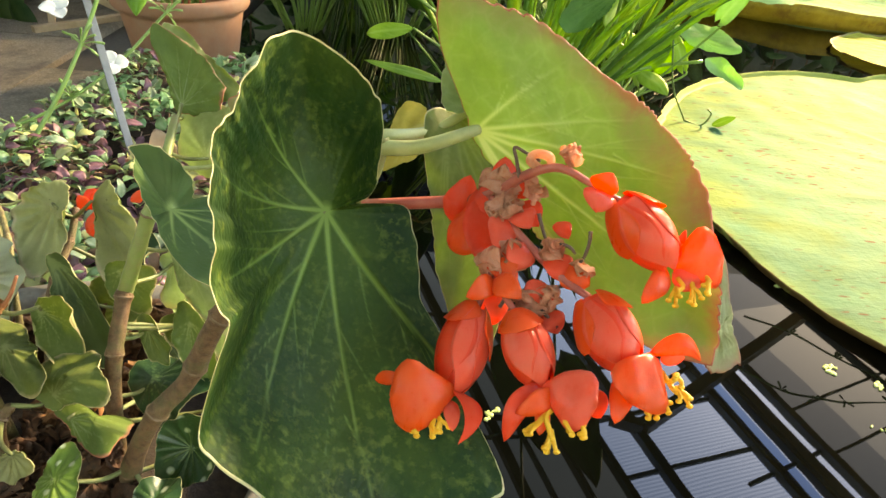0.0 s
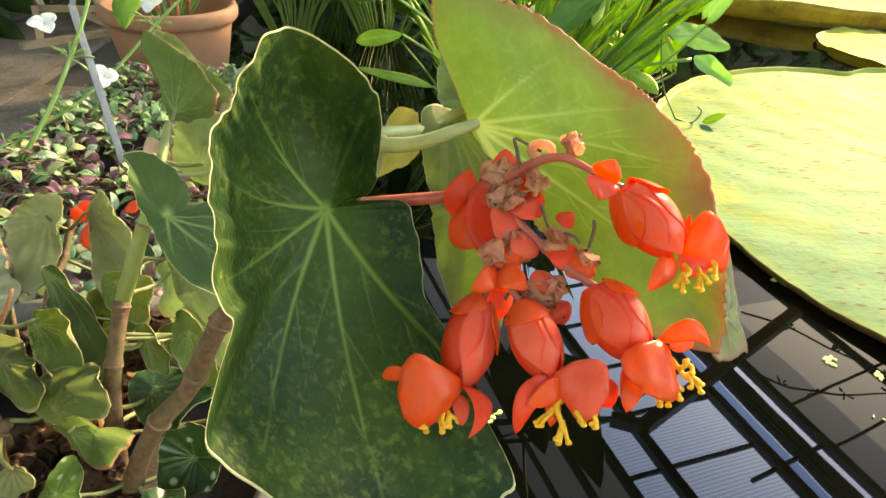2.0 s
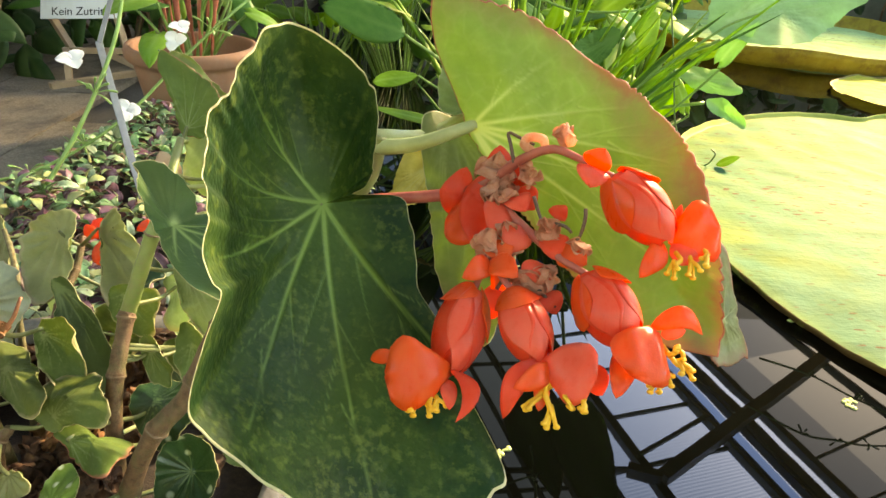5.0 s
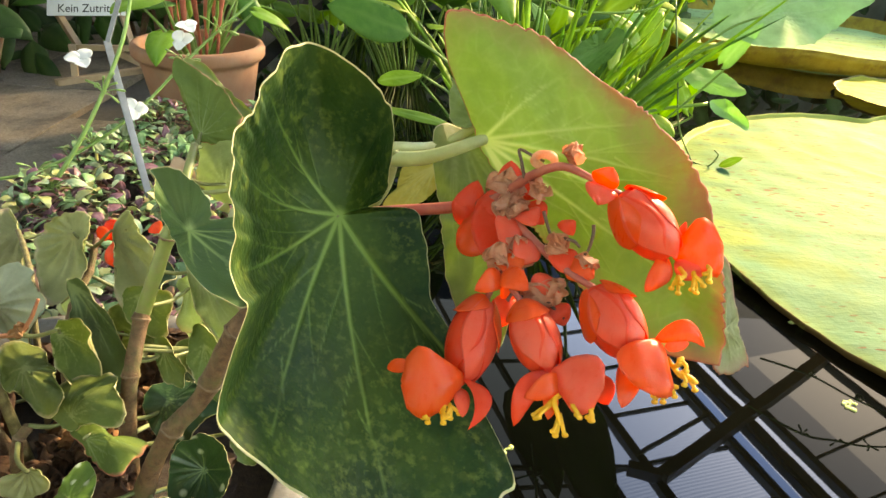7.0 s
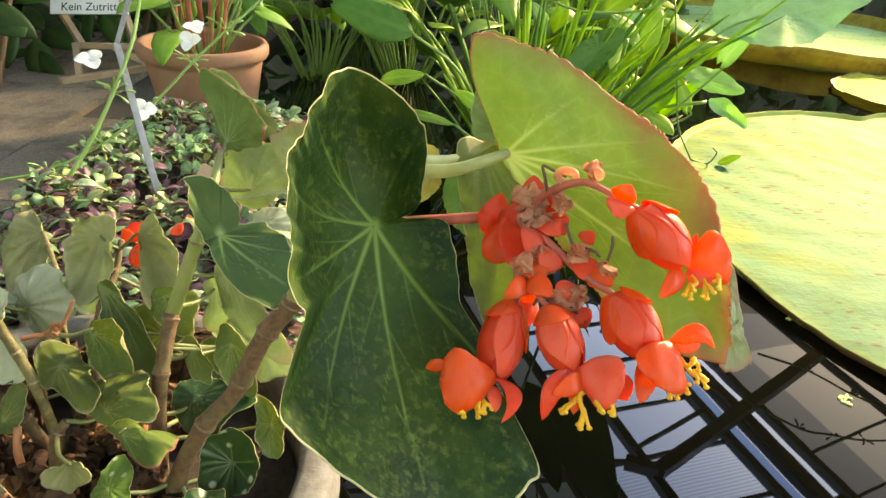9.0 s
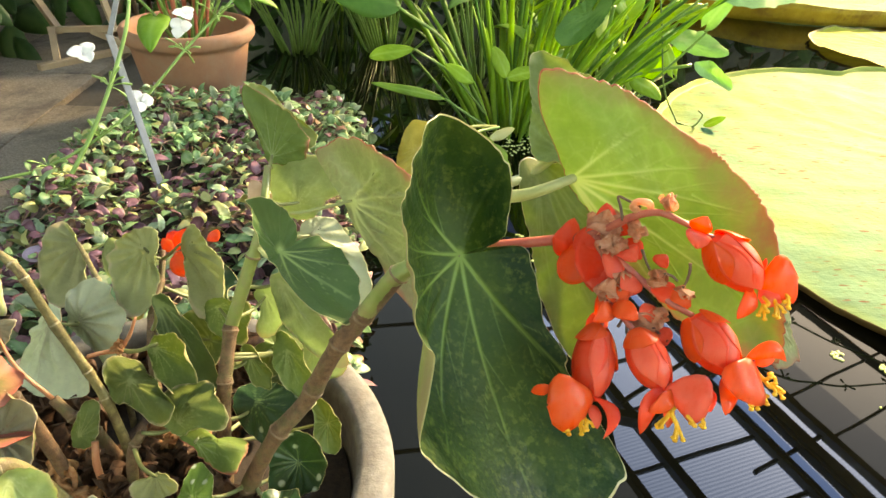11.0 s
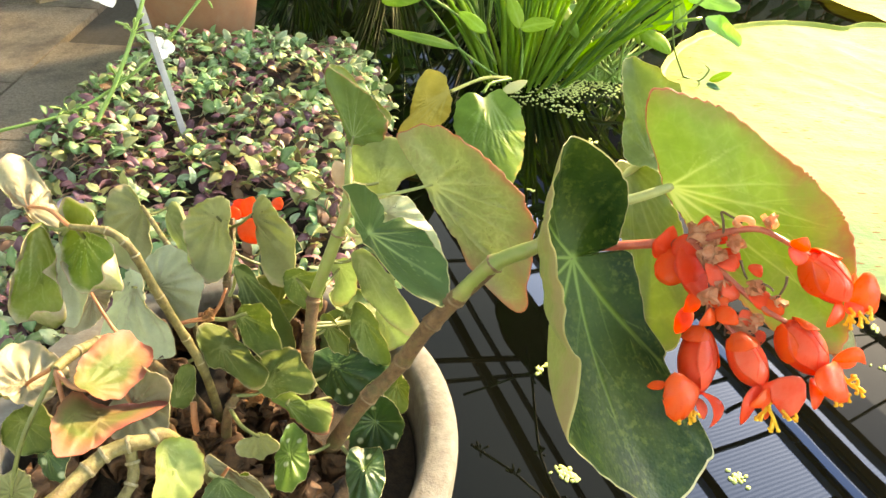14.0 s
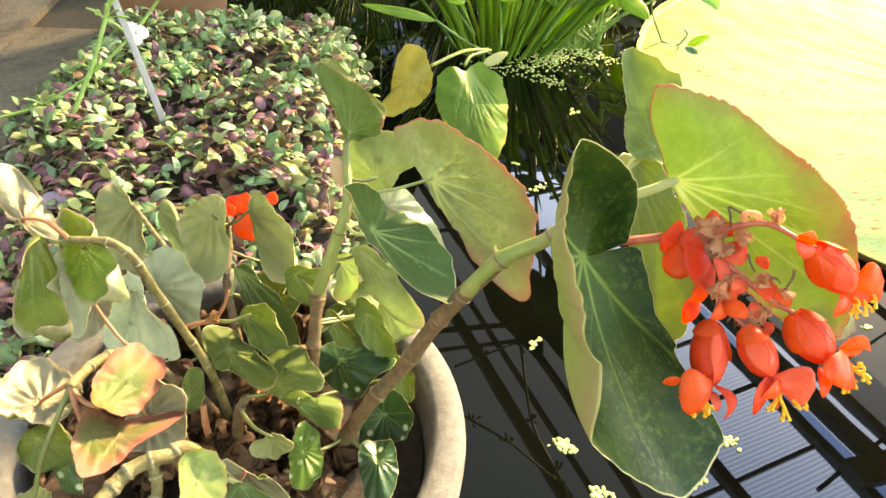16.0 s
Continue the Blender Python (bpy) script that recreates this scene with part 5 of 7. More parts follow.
# hanging flower over the large leaf
fl = flower((0.026, 0.202, 0.663), (0.018, 0.174, 0.645), 0.01, ((50, 62, -0.04, 0.30), (-68, 46, -0.03, 0.56)))
petal("tepal", (0.019, 0.17, 0.648), (-0.004, 0.163, 0.651), 0.026, 0.005, m_orange, fl, cup=0.22, fan=1)
petal("tepal", (-0.002, 0.17, 0.655), (-0.01, 0.172, 0.65), 0.0055, 0.001, m_orange, fl)
petal("tepal", (0.019, 0.17, 0.649), (0.021, 0.154, 0.639), 0.0068, 0.004, m_red, fl, sway=-0.006)
petal("tepal", (0.018, 0.168, 0.646), (0.019, 0.158, 0.641), 0.006, 0.002, m_pink, fl)
stigma([(0.012, 0.164, 0.644), (0.012, 0.16, 0.643), (0.011, 0.158, 0.642)], fl)
stigma([(0.013, 0.164, 0.643), (0.015, 0.16, 0.643)], fl)
stigma([(0.008, 0.161, 0.643), (0.007, 0.16, 0.642)], fl)
# middle flower
fl = flower((0.041, 0.193, 0.668), (0.05, 0.171, 0.654), 0.0094, ((5, 78, -0.05, 0.34),))
petal("tepal", (0.05, 0.168, 0.656), (0.067, 0.157, 0.659), 0.022, 0.003, m_pink, fl, cup=0.15, fan=1)
petal("tepal", (0.05, 0.169, 0.656), (0.037, 0.154, 0.642), 0.009, 0.004, m_red, fl, sway=0.004)
petal("tepal", (0.054, 0.166, 0.656), (0.04, 0.158, 0.652), 0.0085, 0.003, m_orange, fl)
petal("tepal", (0.067, 0.166, 0.657), (0.073, 0.164, 0.646), 0.01, 0.001, m_red, fl)
petal("tepal", (0.05, 0.164, 0.652), (0.049, 0.154, 0.646), 0.006, 0.002, m_orange, fl)
stigma([(0.053, 0.163, 0.653), (0.051, 0.158, 0.651), (0.052, 0.154, 0.649), (0.053, 0.152, 0.646)], fl)
stigma([(0.055, 0.162, 0.652), (0.049, 0.158, 0.65), (0.048, 0.156, 0.649)], fl)
stigma([(0.056, 0.163, 0.653), (0.058, 0.157, 0.652), (0.057, 0.155, 0.651)], fl)
stigma([(0.058, 0.162, 0.653), (0.062, 0.156, 0.652), (0.064, 0.154, 0.652)], fl)
# flower beside it
fl = flower((0.068, 0.195, 0.677), (0.082, 0.175, 0.661), 0.0108, ((-62, 60, -0.04, 0.36), (78, 46, -0.02, 0.62)))
petal("tepal", (0.089, 0.174, 0.669), (0.079, 0.158, 0.66), 0.025, 0.003, m_orange, fl, cup=0.15, fan=1)
petal("tepal", (0.089, 0.177, 0.667), (0.108, 0.176, 0.666), 0.0082, 0.004, m_orange, fl, sway=-0.005)
petal("tepal", (0.093, 0.176, 0.665), (0.101, 0.175, 0.668), 0.005, 0.001, m_pink, fl)
petal("tepal", (0.079, 0.172, 0.659), (0.075, 0.157, 0.651), 0.0098, 0.003, m_orange, fl)
stigma([(0.093, 0.172, 0.663), (0.094, 0.167, 0.663), (0.097, 0.167, 0.666)], fl)
stigma([(0.093, 0.171, 0.663), (0.096, 0.165, 0.661), (0.098, 0.164, 0.661)], fl)
stigma([(0.091, 0.166, 0.659), (0.092, 0.162, 0.658)], fl)
stigma([(0.091, 0.165, 0.658), (0.089, 0.16, 0.657)], fl)
# upper flower at the end of the stalk
fl = flower((0.076, 0.214, 0.709), (0.096, 0.2, 0.691), 0.0104, ((-85, 52, -0.04, 0.40), (70, 52, -0.02, 0.62)))
petal("tepal", (0.097, 0.201, 0.691), (0.115, 0.2, 0.697), 0.0235, 0.003, m_orange, fl, cup=0.15, fan=1)
petal("tepal", (0.095, 0.199, 0.69), (0.085, 0.188, 0.681), 0.009, 0.003, m_orange, fl)
petal("tepal", (0.099, 0.204, 0.697), (0.102, 0.208, 0.702), 0.003, 0.0005, m_red, fl)
petal("tepal", (0.098, 0.199, 0.689), (0.108, 0.194, 0.686), 0.011, 0.002, m_pink, fl)
stigma([(0.099, 0.196, 0.688), (0.1, 0.192, 0.687), (0.097, 0.19, 0.686)], fl)
stigma([(0.104, 0.196, 0.688), (0.104, 0.191, 0.686)], fl)
stigma([(0.109, 0.196, 0.69), (0.11, 0.193, 0.689)], fl)
# stalks of the cluster
tube("pedicel", [(-0.025, 0.266, 0.669), (0.017, 0.264, 0.676), (0.033, 0.252, 0.687), (0.044, 0.241, 0.703), (0.055, 0.232, 0.712), (0.064, 0.22, 0.713), (0.069, 0.217, 0.711), (0.077, 0.213, 0.709)], [.0028, .0030, .0026, .0021, .0018, .0014, .0012, .0014], m_stalk_red, begonia, "", 9, 30)
tube("pedicel", [(0.033, 0.252, 0.687), (0.04, 0.23, 0.685), (0.034, 0.219, 0.678), (0.031, 0.209, 0.671), (0.027, 0.202, 0.662)], [.0022, .0020, .0017, .0014, .0014], m_stalk_red, begonia, "", 9, 30)
tube("pedicel", [(0.04, 0.23, 0.685), (0.052, 0.214, 0.68), (0.06, 0.203, 0.678), (0.068, 0.195, 0.677)], [.0019, .0018, .0015, .0014], m_stalk_red, begonia, "", 9, 30)
tube("pedicel", [(0.034, 0.21, 0.673), (0.037, 0.2, 0.671), (0.042, 0.192, 0.668)], [.0014, .0013, .0014], m_stalk_red, begonia, "", 9, 30)
# bracts and spent flowers
petal("bract", (0.017, 0.258, 0.669), (0.024, 0.264, 0.69), 0.0145, 0.003, m_red, begonia)
petal("bract", (0.016, 0.255, 0.668), (0.035, 0.244, 0.669), 0.023, 0.004, m_orange, begonia)
petal("bract", (0.032, 0.255, 0.684), (0.03, 0.23, 0.665), 0.021, 0.004, m_red, begonia)
petal("bract", (0.038, 0.234, 0.687), (0.033, 0.218, 0.681), 0.0135, 0.003, m_pink, begonia)
petal("bract", (0.038, 0.251, 0.687), (0.037, 0.256, 0.704), 0.0135, 0.002, m_red, begonia)
petal("bract", (0.024, 0.258, 0.682), (0.036, 0.246, 0.683), 0.016, 0.003, m_red, begonia)
petal("bract", (0.042, 0.235, 0.689), (0.047, 0.224, 0.688), 0.012, 0.003, m_pink, begonia)
petal("bract", (0.068, 0.217, 0.711), (0.072, 0.216, 0.719), 0.0115, 0.003, m_orange, begonia)
petal("bract", (0.068, 0.216, 0.712), (0.066, 0.207, 0.707), 0.0135, 0.003, m_pink, begonia)
petal("bract", (0.033, 0.208, 0.673), (0.022, 0.199, 0.67), 0.0095, 0.004, m_orange, begonia)
petal("bract", (0.033, 0.207, 0.674), (0.043, 0.197, 0.673), 0.0105, 0.004, m_orange, begonia)
petal("bract", (0.034, 0.218, 0.679), (0.039, 0.207, 0.673), 0.0125, 0.002, m_orange, begonia)
petal("bract", (0.059, 0.208, 0.68), (0.069, 0.201, 0.678), 0.0125, 0.003, m_orange, begonia)
petal("bract", (0.059, 0.231, 0.688), (0.063, 0.223, 0.685), 0.008, 0.002, m_red, begonia)
petal("bract", (0.052, 0.206, 0.675), (0.048, 0.2, 0.668), 0.013, 0.003, m_pink, begonia)
petal("bract", (0.042, 0.25, 0.688), (0.047, 0.249, 0.7), 0.012, 0.003, m_red, begonia)
petal("bract", (0.028, 0.253, 0.676), (0.037, 0.226, 0.664), 0.018, 0.004, m_pink, begonia)
petal("bract", (0.043, 0.24, 0.69), (0.051, 0.228, 0.687), 0.014, 0.003, m_red, begonia)
petal("bract", (0.045, 0.221, 0.683), (0.04, 0.212, 0.675), 0.013, 0.003, m_pink, begonia)
petal("bract", (0.055, 0.214, 0.683), (0.06, 0.204, 0.677), 0.012, 0.003, m_red, begonia)
petal("bract", (0.021, 0.262, 0.681), (0.016, 0.258, 0.672), 0.014, 0.003, m_red, begonia)
petal("bract", (0.054, 0.2, 0.665), (0.059, 0.194, 0.659), 0.01, 0.005, m_pink, begonia)
bud = petal("bud", (0.044, 0.246, 0.640), (0.037, 0.238, 0.624), 0.013, 0.005, m_red, begonia, "closed red bud", cup=0.6)
petal("bract", (0.046, 0.248, 0.655), (0.041, 0.243, 0.636), 0.012, 0.003, m_orange, begonia)
tube("pedicel", [(0.036, 0.236, 0.683), (0.045, 0.246, 0.664), (0.044, 0.246, 0.640)], [.0010, .0009, .0010], m_stalk_red, begonia, "", 8, 20)
crumple((0.037, 0.25, 0.695), 0.015)
crumple((0.035, 0.235, 0.689), 0.012)
crumple((0.04, 0.218, 0.678), 0.0132)
crumple((0.047, 0.201, 0.667), 0.012)
crumple((0.031, 0.213, 0.678), 0.0102)
crumple((0.055, 0.213, 0.686), 0.0102)
crumple((0.054, 0.201, 0.671), 0.0096)
crumple((0.052, 0.201, 0.664), 0.0084)
crumple((0.048, 0.236, 0.699), 0.0102)
crumple((0.059, 0.232, 0.718), 0.0096)
crumple((0.04, 0.234, 0.691), 0.0096)
crumple((0.066, 0.205, 0.682), 0.0084)
tube("withered_stalk", [(0.05, 0.239, 0.707), (0.045, 0.239, 0.711), (0.047, 0.239, 0.714), (0.052, 0.237, 0.714), (0.053, 0.235, 0.71)], [.0018, .0020, .0018, .0020, .0014], m_dry, begonia, "", 9, 30)
tube("withered_stalk", [(0.042, 0.241, 0.702), (0.04, 0.243, 0.709), (0.039, 0.246, 0.713), (0.044, 0.243, 0.712), (0.049, 0.239, 0.711)], [.0008, .0007, .0006], m_dry_dark, begonia, "", 9, 30)
tube("withered_stalk", [(0.067, 0.21, 0.697), (0.067, 0.208, 0.693), (0.066, 0.207, 0.687), (0.064, 0.206, 0.684)], [.0008, .0007, .0006], m_dry_dark, begonia, "", 9, 30)
tube("withered_stalk", [(0.05, 0.228, 0.693), (0.052, 0.224, 0.688), (0.053, 0.22, 0.686)], [.0008, .0007, .0006], m_dry_dark, begonia, "", 9, 30)
tube("withered_stalk", [(0.057, 0.214, 0.688), (0.061, 0.212, 0.688), (0.063, 0.209, 0.687)], [.0008, .0007, .0006], m_dry_dark, begonia, "", 9, 30)
tube("withered_stalk", [(0.036, 0.202, 0.664), (0.04, 0.205, 0.669), (0.04, 0.199, 0.662)], [.0008, .0007, .0006], m_dry_dark, begonia, "", 9, 30)
tube("withered_stalk", [(0.05, 0.2, 0.668), (0.055, 0.195, 0.665), (0.058, 0.193, 0.663)], [.0008, .0007, .0006], m_dry_dark, begonia, "", 9, 30)
# open flowers among the rear leaves
petal("tepal", (-0.182, 0.437, 0.595), (-0.196, 0.449, 0.616), 0.018, 0.003, m_sheath, begonia)
petal("tepal", (-0.298, 0.541, 0.489), (-0.313, 0.547, 0.503), 0.022, 0.003, m_red, begonia)
petal("tepal", (-0.302, 0.536, 0.491), (-0.292, 0.549, 0.508), 0.018, 0.002, m_orange, begonia)
petal("tepal", (-0.302, 0.534, 0.488), (-0.284, 0.508, 0.475), 0.026, 0.003, m_orange, begonia)
petal("tepal", (-0.304, 0.526, 0.494), (-0.314, 0.535, 0.504), 0.012, 0.002, m_orange, begonia)
petal("tepal", (-0.274, 0.563, 0.496), (-0.263, 0.547, 0.494), 0.016, 0.002, m_orange, begonia)

tube("petiole", [(-0.326, 0.374, 0.488), (-0.314, 0.374, 0.492), (-0.301, 0.376, 0.493)], [.0020, .0019, .0021], m_petiole_red, begonia, "", 8, 14)
tube("petiole", [(-0.301, 0.376, 0.493), (-0.292, 0.380, 0.505), (-0.286, 0.386, 0.520)], [.0018, .0016, .0012], m_petiole_red, begonia, "", 8, 14)
tube("petiole", [(-0.301, 0.376, 0.493), (-0.285, 0.372, 0.496), (-0.268, 0.374, 0.502)], [.0020, .0018, .0016], m_petiole, begonia, "", 8, 14)
tube("petiole", [(-0.307, 0.318, 0.450), (-0.306, 0.309, 0.432), (-0.304, 0.308, 0.400), (-0.302, 0.310, 0.36)], [.0028, .0030, .0030, .0032], m_petiole_red, begonia, "", 8, 18)
for at, size in (((-0.271, 0.353, 0.412), 0.016), ((-0.262, 0.350, 0.418), 0.013), ((-0.321, 0.263, 0.545), 0.013), ((-0.300, 0.376, 0.497), 0.010)):
    crumple(at, size, m_husk)

# papery litter and dry stubs on the soil
for k in range(95):
    rs = random.Random(70 + k)
    ang, rad = rs.uniform(0, 6.28), 0.185 * math.sqrt(rs.random())
    if rad * math.cos(ang) > 0.08 and k % 5:
        continue
    crumple((POT.x + rad * math.cos(ang), POT.y + rad * math.sin(ang), POT.z + 0.262 + 0.035 * rs.random()), rs.uniform(0.022, 0.048), m_litter)
# a heap of curled dry leaves between the canes
for k in range(34):
    rs = random.Random(300 + k)
    crumple((rs.gauss(-0.275, 0.045), rs.gauss(0.330, 0.028), rs.uniform(0.388, 0.425)), rs.uniform(0.016, 0.036), m_litter if k % 4 else m_husk)

# ---- water lilies ----
def pad_paint(name, green, yellow, rust):
    """Sun-bleached pad: broad green and yellow patches, darker cloudy streaks, rows of rust flecks and a frayed margin."""
    n = Nodes(name)
    lime = tuple(0.5 * (p + q) for p, q in zip(green, yellow))
    col = n.mix(n.ramp(n.noise(1.9, 4, 0.55), (0.49, 0.0), (0.62, 1.0)), green, yellow)
    col = n.mix(n.ramp(n.noise(9, 5, 0.65), (0.5, 0.0), (0.72, 0.7)), col, lime)
    cloud = n.noise(1.0, 5, 0.65, n.node("Mapping", Vector=n.where(), Scale=(2.2, 9.0, 1.0), Rotation=(0, 0, 0.35)).outputs[0])
    col = n.mix(n.ramp(cloud, (0.50, 0.0), (0.66, 0.75)), col, tuple(0.72 * q for q in green))
    v = n.node("TexVoronoi", Scale=74.0)
    stretch = n.node("Mapping", Vector=n.mix(0.03, n.where(), n.node("TexNoise", Vector=n.where(), Scale=5.0).outputs["Color"]), Scale=(0.30, 1.0, 1.0), Rotation=(0, 0, 0.35))
    n.put(v.inputs["Vector"], stretch.outputs[0])
    share = n.node("SeparateColor", Color=v.outputs["Color"]).outputs[0]
    size = n.math("MULTIPLY", share, 0.38)
    drop = n.ramp(n.math("SUBTRACT", size, v.outputs["Distance"]), (0.0, 0.0), (0.08, 1.0))
    fleck = n.math("MULTIPLY", drop, n.ramp(n.noise(2.4, 5, 0.7), (0.38, 0.0), (0.50, 1.0)))
    col = n.mix(fleck, col, rust)
    col = n.mix(n.math("MULTIPLY", n.attr("vein"), 0.3), col, yellow)
    edge = n.ramp(n.attr("rim"), (0.965, 0.0), (1.0, 0.7))
    col = n.mix(edge, col, yellow)
    frayed = n.math("ADD", n.attr("rim"), n.math("MULTIPLY", n.math("SUBTRACT", n.noise(9, 6, 0.75), 0.5), 0.09))
    worn = n.math("MULTIPLY", n.ramp(frayed, (0.992, 0.0), (1.006, 0.9)), n.ramp(n.math("MULTIPLY", n.node("SeparateXYZ", Vector=n.where()).outputs["Y"], 0.4), (0.50, 1.0), (0.80, 0.0)))
    col = n.mix(worn, col, (0.11, 0.055, 0.015))
    normal = n.bump(n.math("ADD", n.noise(30, 4), n.math("MULTIPLY", cloud, 2.0)), 0.5, 0.006)
    return n.finish(col, 0.7, normal, 0, 0.06, 0.12)


m_pad = pad_paint("lily_pad_top", (0.058, 0.165, 0.090), (0.118, 0.188, 0.044), (0.070, 0.036, 0.012))
m_pad_yellow = pad_paint("lily_pad_yellow", (0.36, 0.37, 0.05), (0.44, 0.43, 0.075), (0.35, 0.2, 0.04))
m_rim = plain("lily_rim", (0.29, 0.215, 0.030), (0.42, 0.33, 0.06), 14, 0.6, 0.003, stain=(0.20, 0.12, 0.03), stain_scale=9, through=0.3, spec=0.15)
m_rim_dark = plain("lily_rim_dark", (0.10, 0.065, 0.03), (0.22, 0.15, 0.06), 20, 0.6, 0.003, stain=(0.30, 0.29, 0.08), stain_scale=18, spec=0.08)


def lily_pad(cx, cy, r, z, rim, lean, top, side, notch, wobble, label, seed, segs=240, rings=44):
    """A floating pad: a quilted disc with ribs, a notch, and an upturned margin."""
    ob = thing("lily_pad", (cx, cy, z), label, "water lily pad", "pads on the pond")
    rs = np.random.RandomState(seed)
    ang = np.arange(segs) * 2 * np.pi / segs
    gap = np.abs((ang - notch + np.pi) % (2 * np.pi) - np.pi)
    rr = r * (1 + wobble * sum(rs.uniform(0.4, 1) * np.sin(k * ang + rs.uniform(0, 6)) for k in (2, 3, 5, 9, 17)) / 2.5) * (1 - 0.05 * np.exp(-(gap / 0.06) ** 2)) * (1 - 0.5 * wobble * np.clip(np.sin(61 * ang + 3 * np.sin(9 * ang)) + np.sin(37 * ang + 1), 0, 2))
    s = np.linspace(0.02, 1, rings)[:, None]
    mask = np.zeros((rings, segs))
    for k in range(14):
        a = k * 2 * np.pi / 14 + rs.uniform(-0.1, 0.1)
        off = ((ang - a + np.pi) % (2 * np.pi) - np.pi)[None] * s * r
        mask = np.maximum(mask, np.exp(-(off / 0.02) ** 2) * (1 - 0.6 * s))
    h = 0.006 * mask + 0.004 * np.sin(9 * s * np.pi) * np.sin(28 * ang)[None] * s + 0.008 * sum(np.sin(k * ang + rs.uniform(0, 6)) for k in (4, 7, 13))[None] / 2 * s ** 4
    x, y = cx + s * rr * np.cos(ang), cy + s * rr * np.sin(ang)
    v = [np.stack([x, y, z + h], 2).reshape(-1, 3)]
    j = np.arange(segs)
    k = (j + 1) % segs
    faces = [tuple(q) for i in range(rings - 1) for q in np.stack([i * segs + j, (i + 1) * segs + j, (i + 1) * segs + k, i * segs + k], 1).tolist()]
    faces.append(tuple(range(segs)))
    disc = mesh_part("disc", v[0], faces, top, ob)
    for key, values in (("vein", mask.ravel()), ("rim", np.repeat(s.ravel(), segs))):
        disc.data.attributes.new(key, "FLOAT", "POINT").data.foreach_set("value", values.astype(np.float32))
    edge_h = h[-1]
    ribs = (0.004 + 0.07 * rim) * np.abs(np.sin(60 * ang))
    rows = []
    for f, out, up in ((0.0, -0.002, 0.0), (0.3, 0.25, 0.12), (0.7, 0.6, 0.6), (1.0, 1.0, 1.0), (1.0, 1.04, 1.01), (0.6, 0.72, 0.5), (0.2, 0.35, 0.0), (0.0, 0.1, -0.35), (0.0, -0.5, -0.4)):
        q = rr + out * lean + (ribs if out > 0.2 else 0) * (1 if up < 1 else 0.3)
        rows.append(np.stack([cx + q * np.cos(ang), cy + q * np.sin(ang), z + edge_h * 1.0 + up * rim * (1 + 0.12 * np.sin(5 * ang + seed))], 1))
    n = len(rows)
    faces = [tuple(q) for i in range(n - 1) for q in np.stack([i * segs + j, (i + 1) * segs + j, (i + 1) * segs + k, i * segs + k], 1).tolist()]
    mesh_part("rim", np.vstack(rows), faces, side, ob)
    return ob


def rim_paint(name, pale, brown):
    """Low margin, rotted brown and ragged on the side towards the path."""
    n = Nodes(name)
    sep = n.node("SeparateXYZ", Vector=n.where())
    rot = n.math("ADD", n.ramp(n.math("MULTIPLY", sep.outputs["Y"], 0.4), (0.50, 1.0), (0.80, 0.0)), n.math("MULTIPLY", n.math("SUBTRACT", n.noise(16, 5, 0.7), 0.55), 2.2))
    col = n.mix(n.ramp(rot, (0.35, 0.0), (0.75, 1.0)), pale, brown)
    return n.finish(col, 0.65, n.bump(n.noise(60, 4), 0.5, 0.003), 0, 0.08)


m_rim_pad = rim_paint("lily_rim_low", (0.27, 0.31, 0.075), (0.12, 0.07, 0.026))
m_pad_far = pad_paint("lily_pad_far", (0.30, 0.50, 0.22), (0.38, 0.55, 0.17), (0.16, 0.10, 0.03))
lily_pad(2.03, 1.70, 1.27, 0.014, 0.018, 0.018, m_pad, m_rim_pad, 1.60, 0.006, "huge yellow-green lily pad with rust flecks and a ragged low rim", 3)
lily_pad(2.58, 5.15, 1.18, 0.035, 0.085, 0.05, m_pad_far, m_rim, 0.2, 0.006, "giant lily pad with a tall brown-yellow upturned rim", 5)
lily_pad(2.62, 3.42, 0.45, 0.020, 0.006, 0.012, m_pad_yellow, m_rim_dark, 4.9, 0.02, "small flat yellow lily pad", 8, 120, 20)


# ---- plants standing in the pond ----
def green(name, a, b, vein, through=0.3, rough=0.48, glow=None):
    return leaf_paint(name, a, b, vein, rough=rough, through=through, scale=18, glow=glow, spec=0.22, vein_gain=0.6)


m_lance_dark = green("pond_leaf_dark", (0.045, 0.15, 0.026), (0.085, 0.22, 0.04), (0.12, 0.25, 0.06))
m_lance_mid = green("pond_leaf_mid", (0.135, 0.31, 0.042), (0.225, 0.41, 0.066), (0.22, 0.36, 0.09), 0.45, glow=(0.30, 0.54, 0.04))
m_lance_lime = green("pond_leaf_lime", (0.20, 0.37, 0.035), (0.31, 0.47, 0.07), (0.34, 0.46, 0.10), 0.42, glow=(0.36, 0.55, 0.05))
m_lance_mint = leaf_paint("pond_leaf_mint", (0.29, 0.50, 0.22), (0.40, 0.60, 0.30), (0.44, 0.60, 0.34), rough=0.62, spec=0.06, through=0.4, scale=18, glow=(0.42, 0.74, 0.26), vein_gain=0.5)
m_lance_shine = leaf_paint("pond_leaf_shiny", (0.105, 0.215, 0.028), (0.18, 0.31, 0.055), (0.32, 0.42, 0.14), rough=0.34, spec=0.35, through=0.3, scale=18, glow=(0.4, 0.6, 0.06), rim=(0.62, 0.38, 0.06), rim_from=0.93)
m_lance_yellow = green("pond_leaf_yellow", (0.55, 0.40, 0.05), (0.68, 0.55, 0.12), (0.60, 0.52, 0.16), 0.35, glow=(0.7, 0.5, 0.06))
m_lance_pale = green("pond_leaf_pale", (0.50, 0.52, 0.20), (0.62, 0.62, 0.28), (0.6, 0.6, 0.3), 0.35)
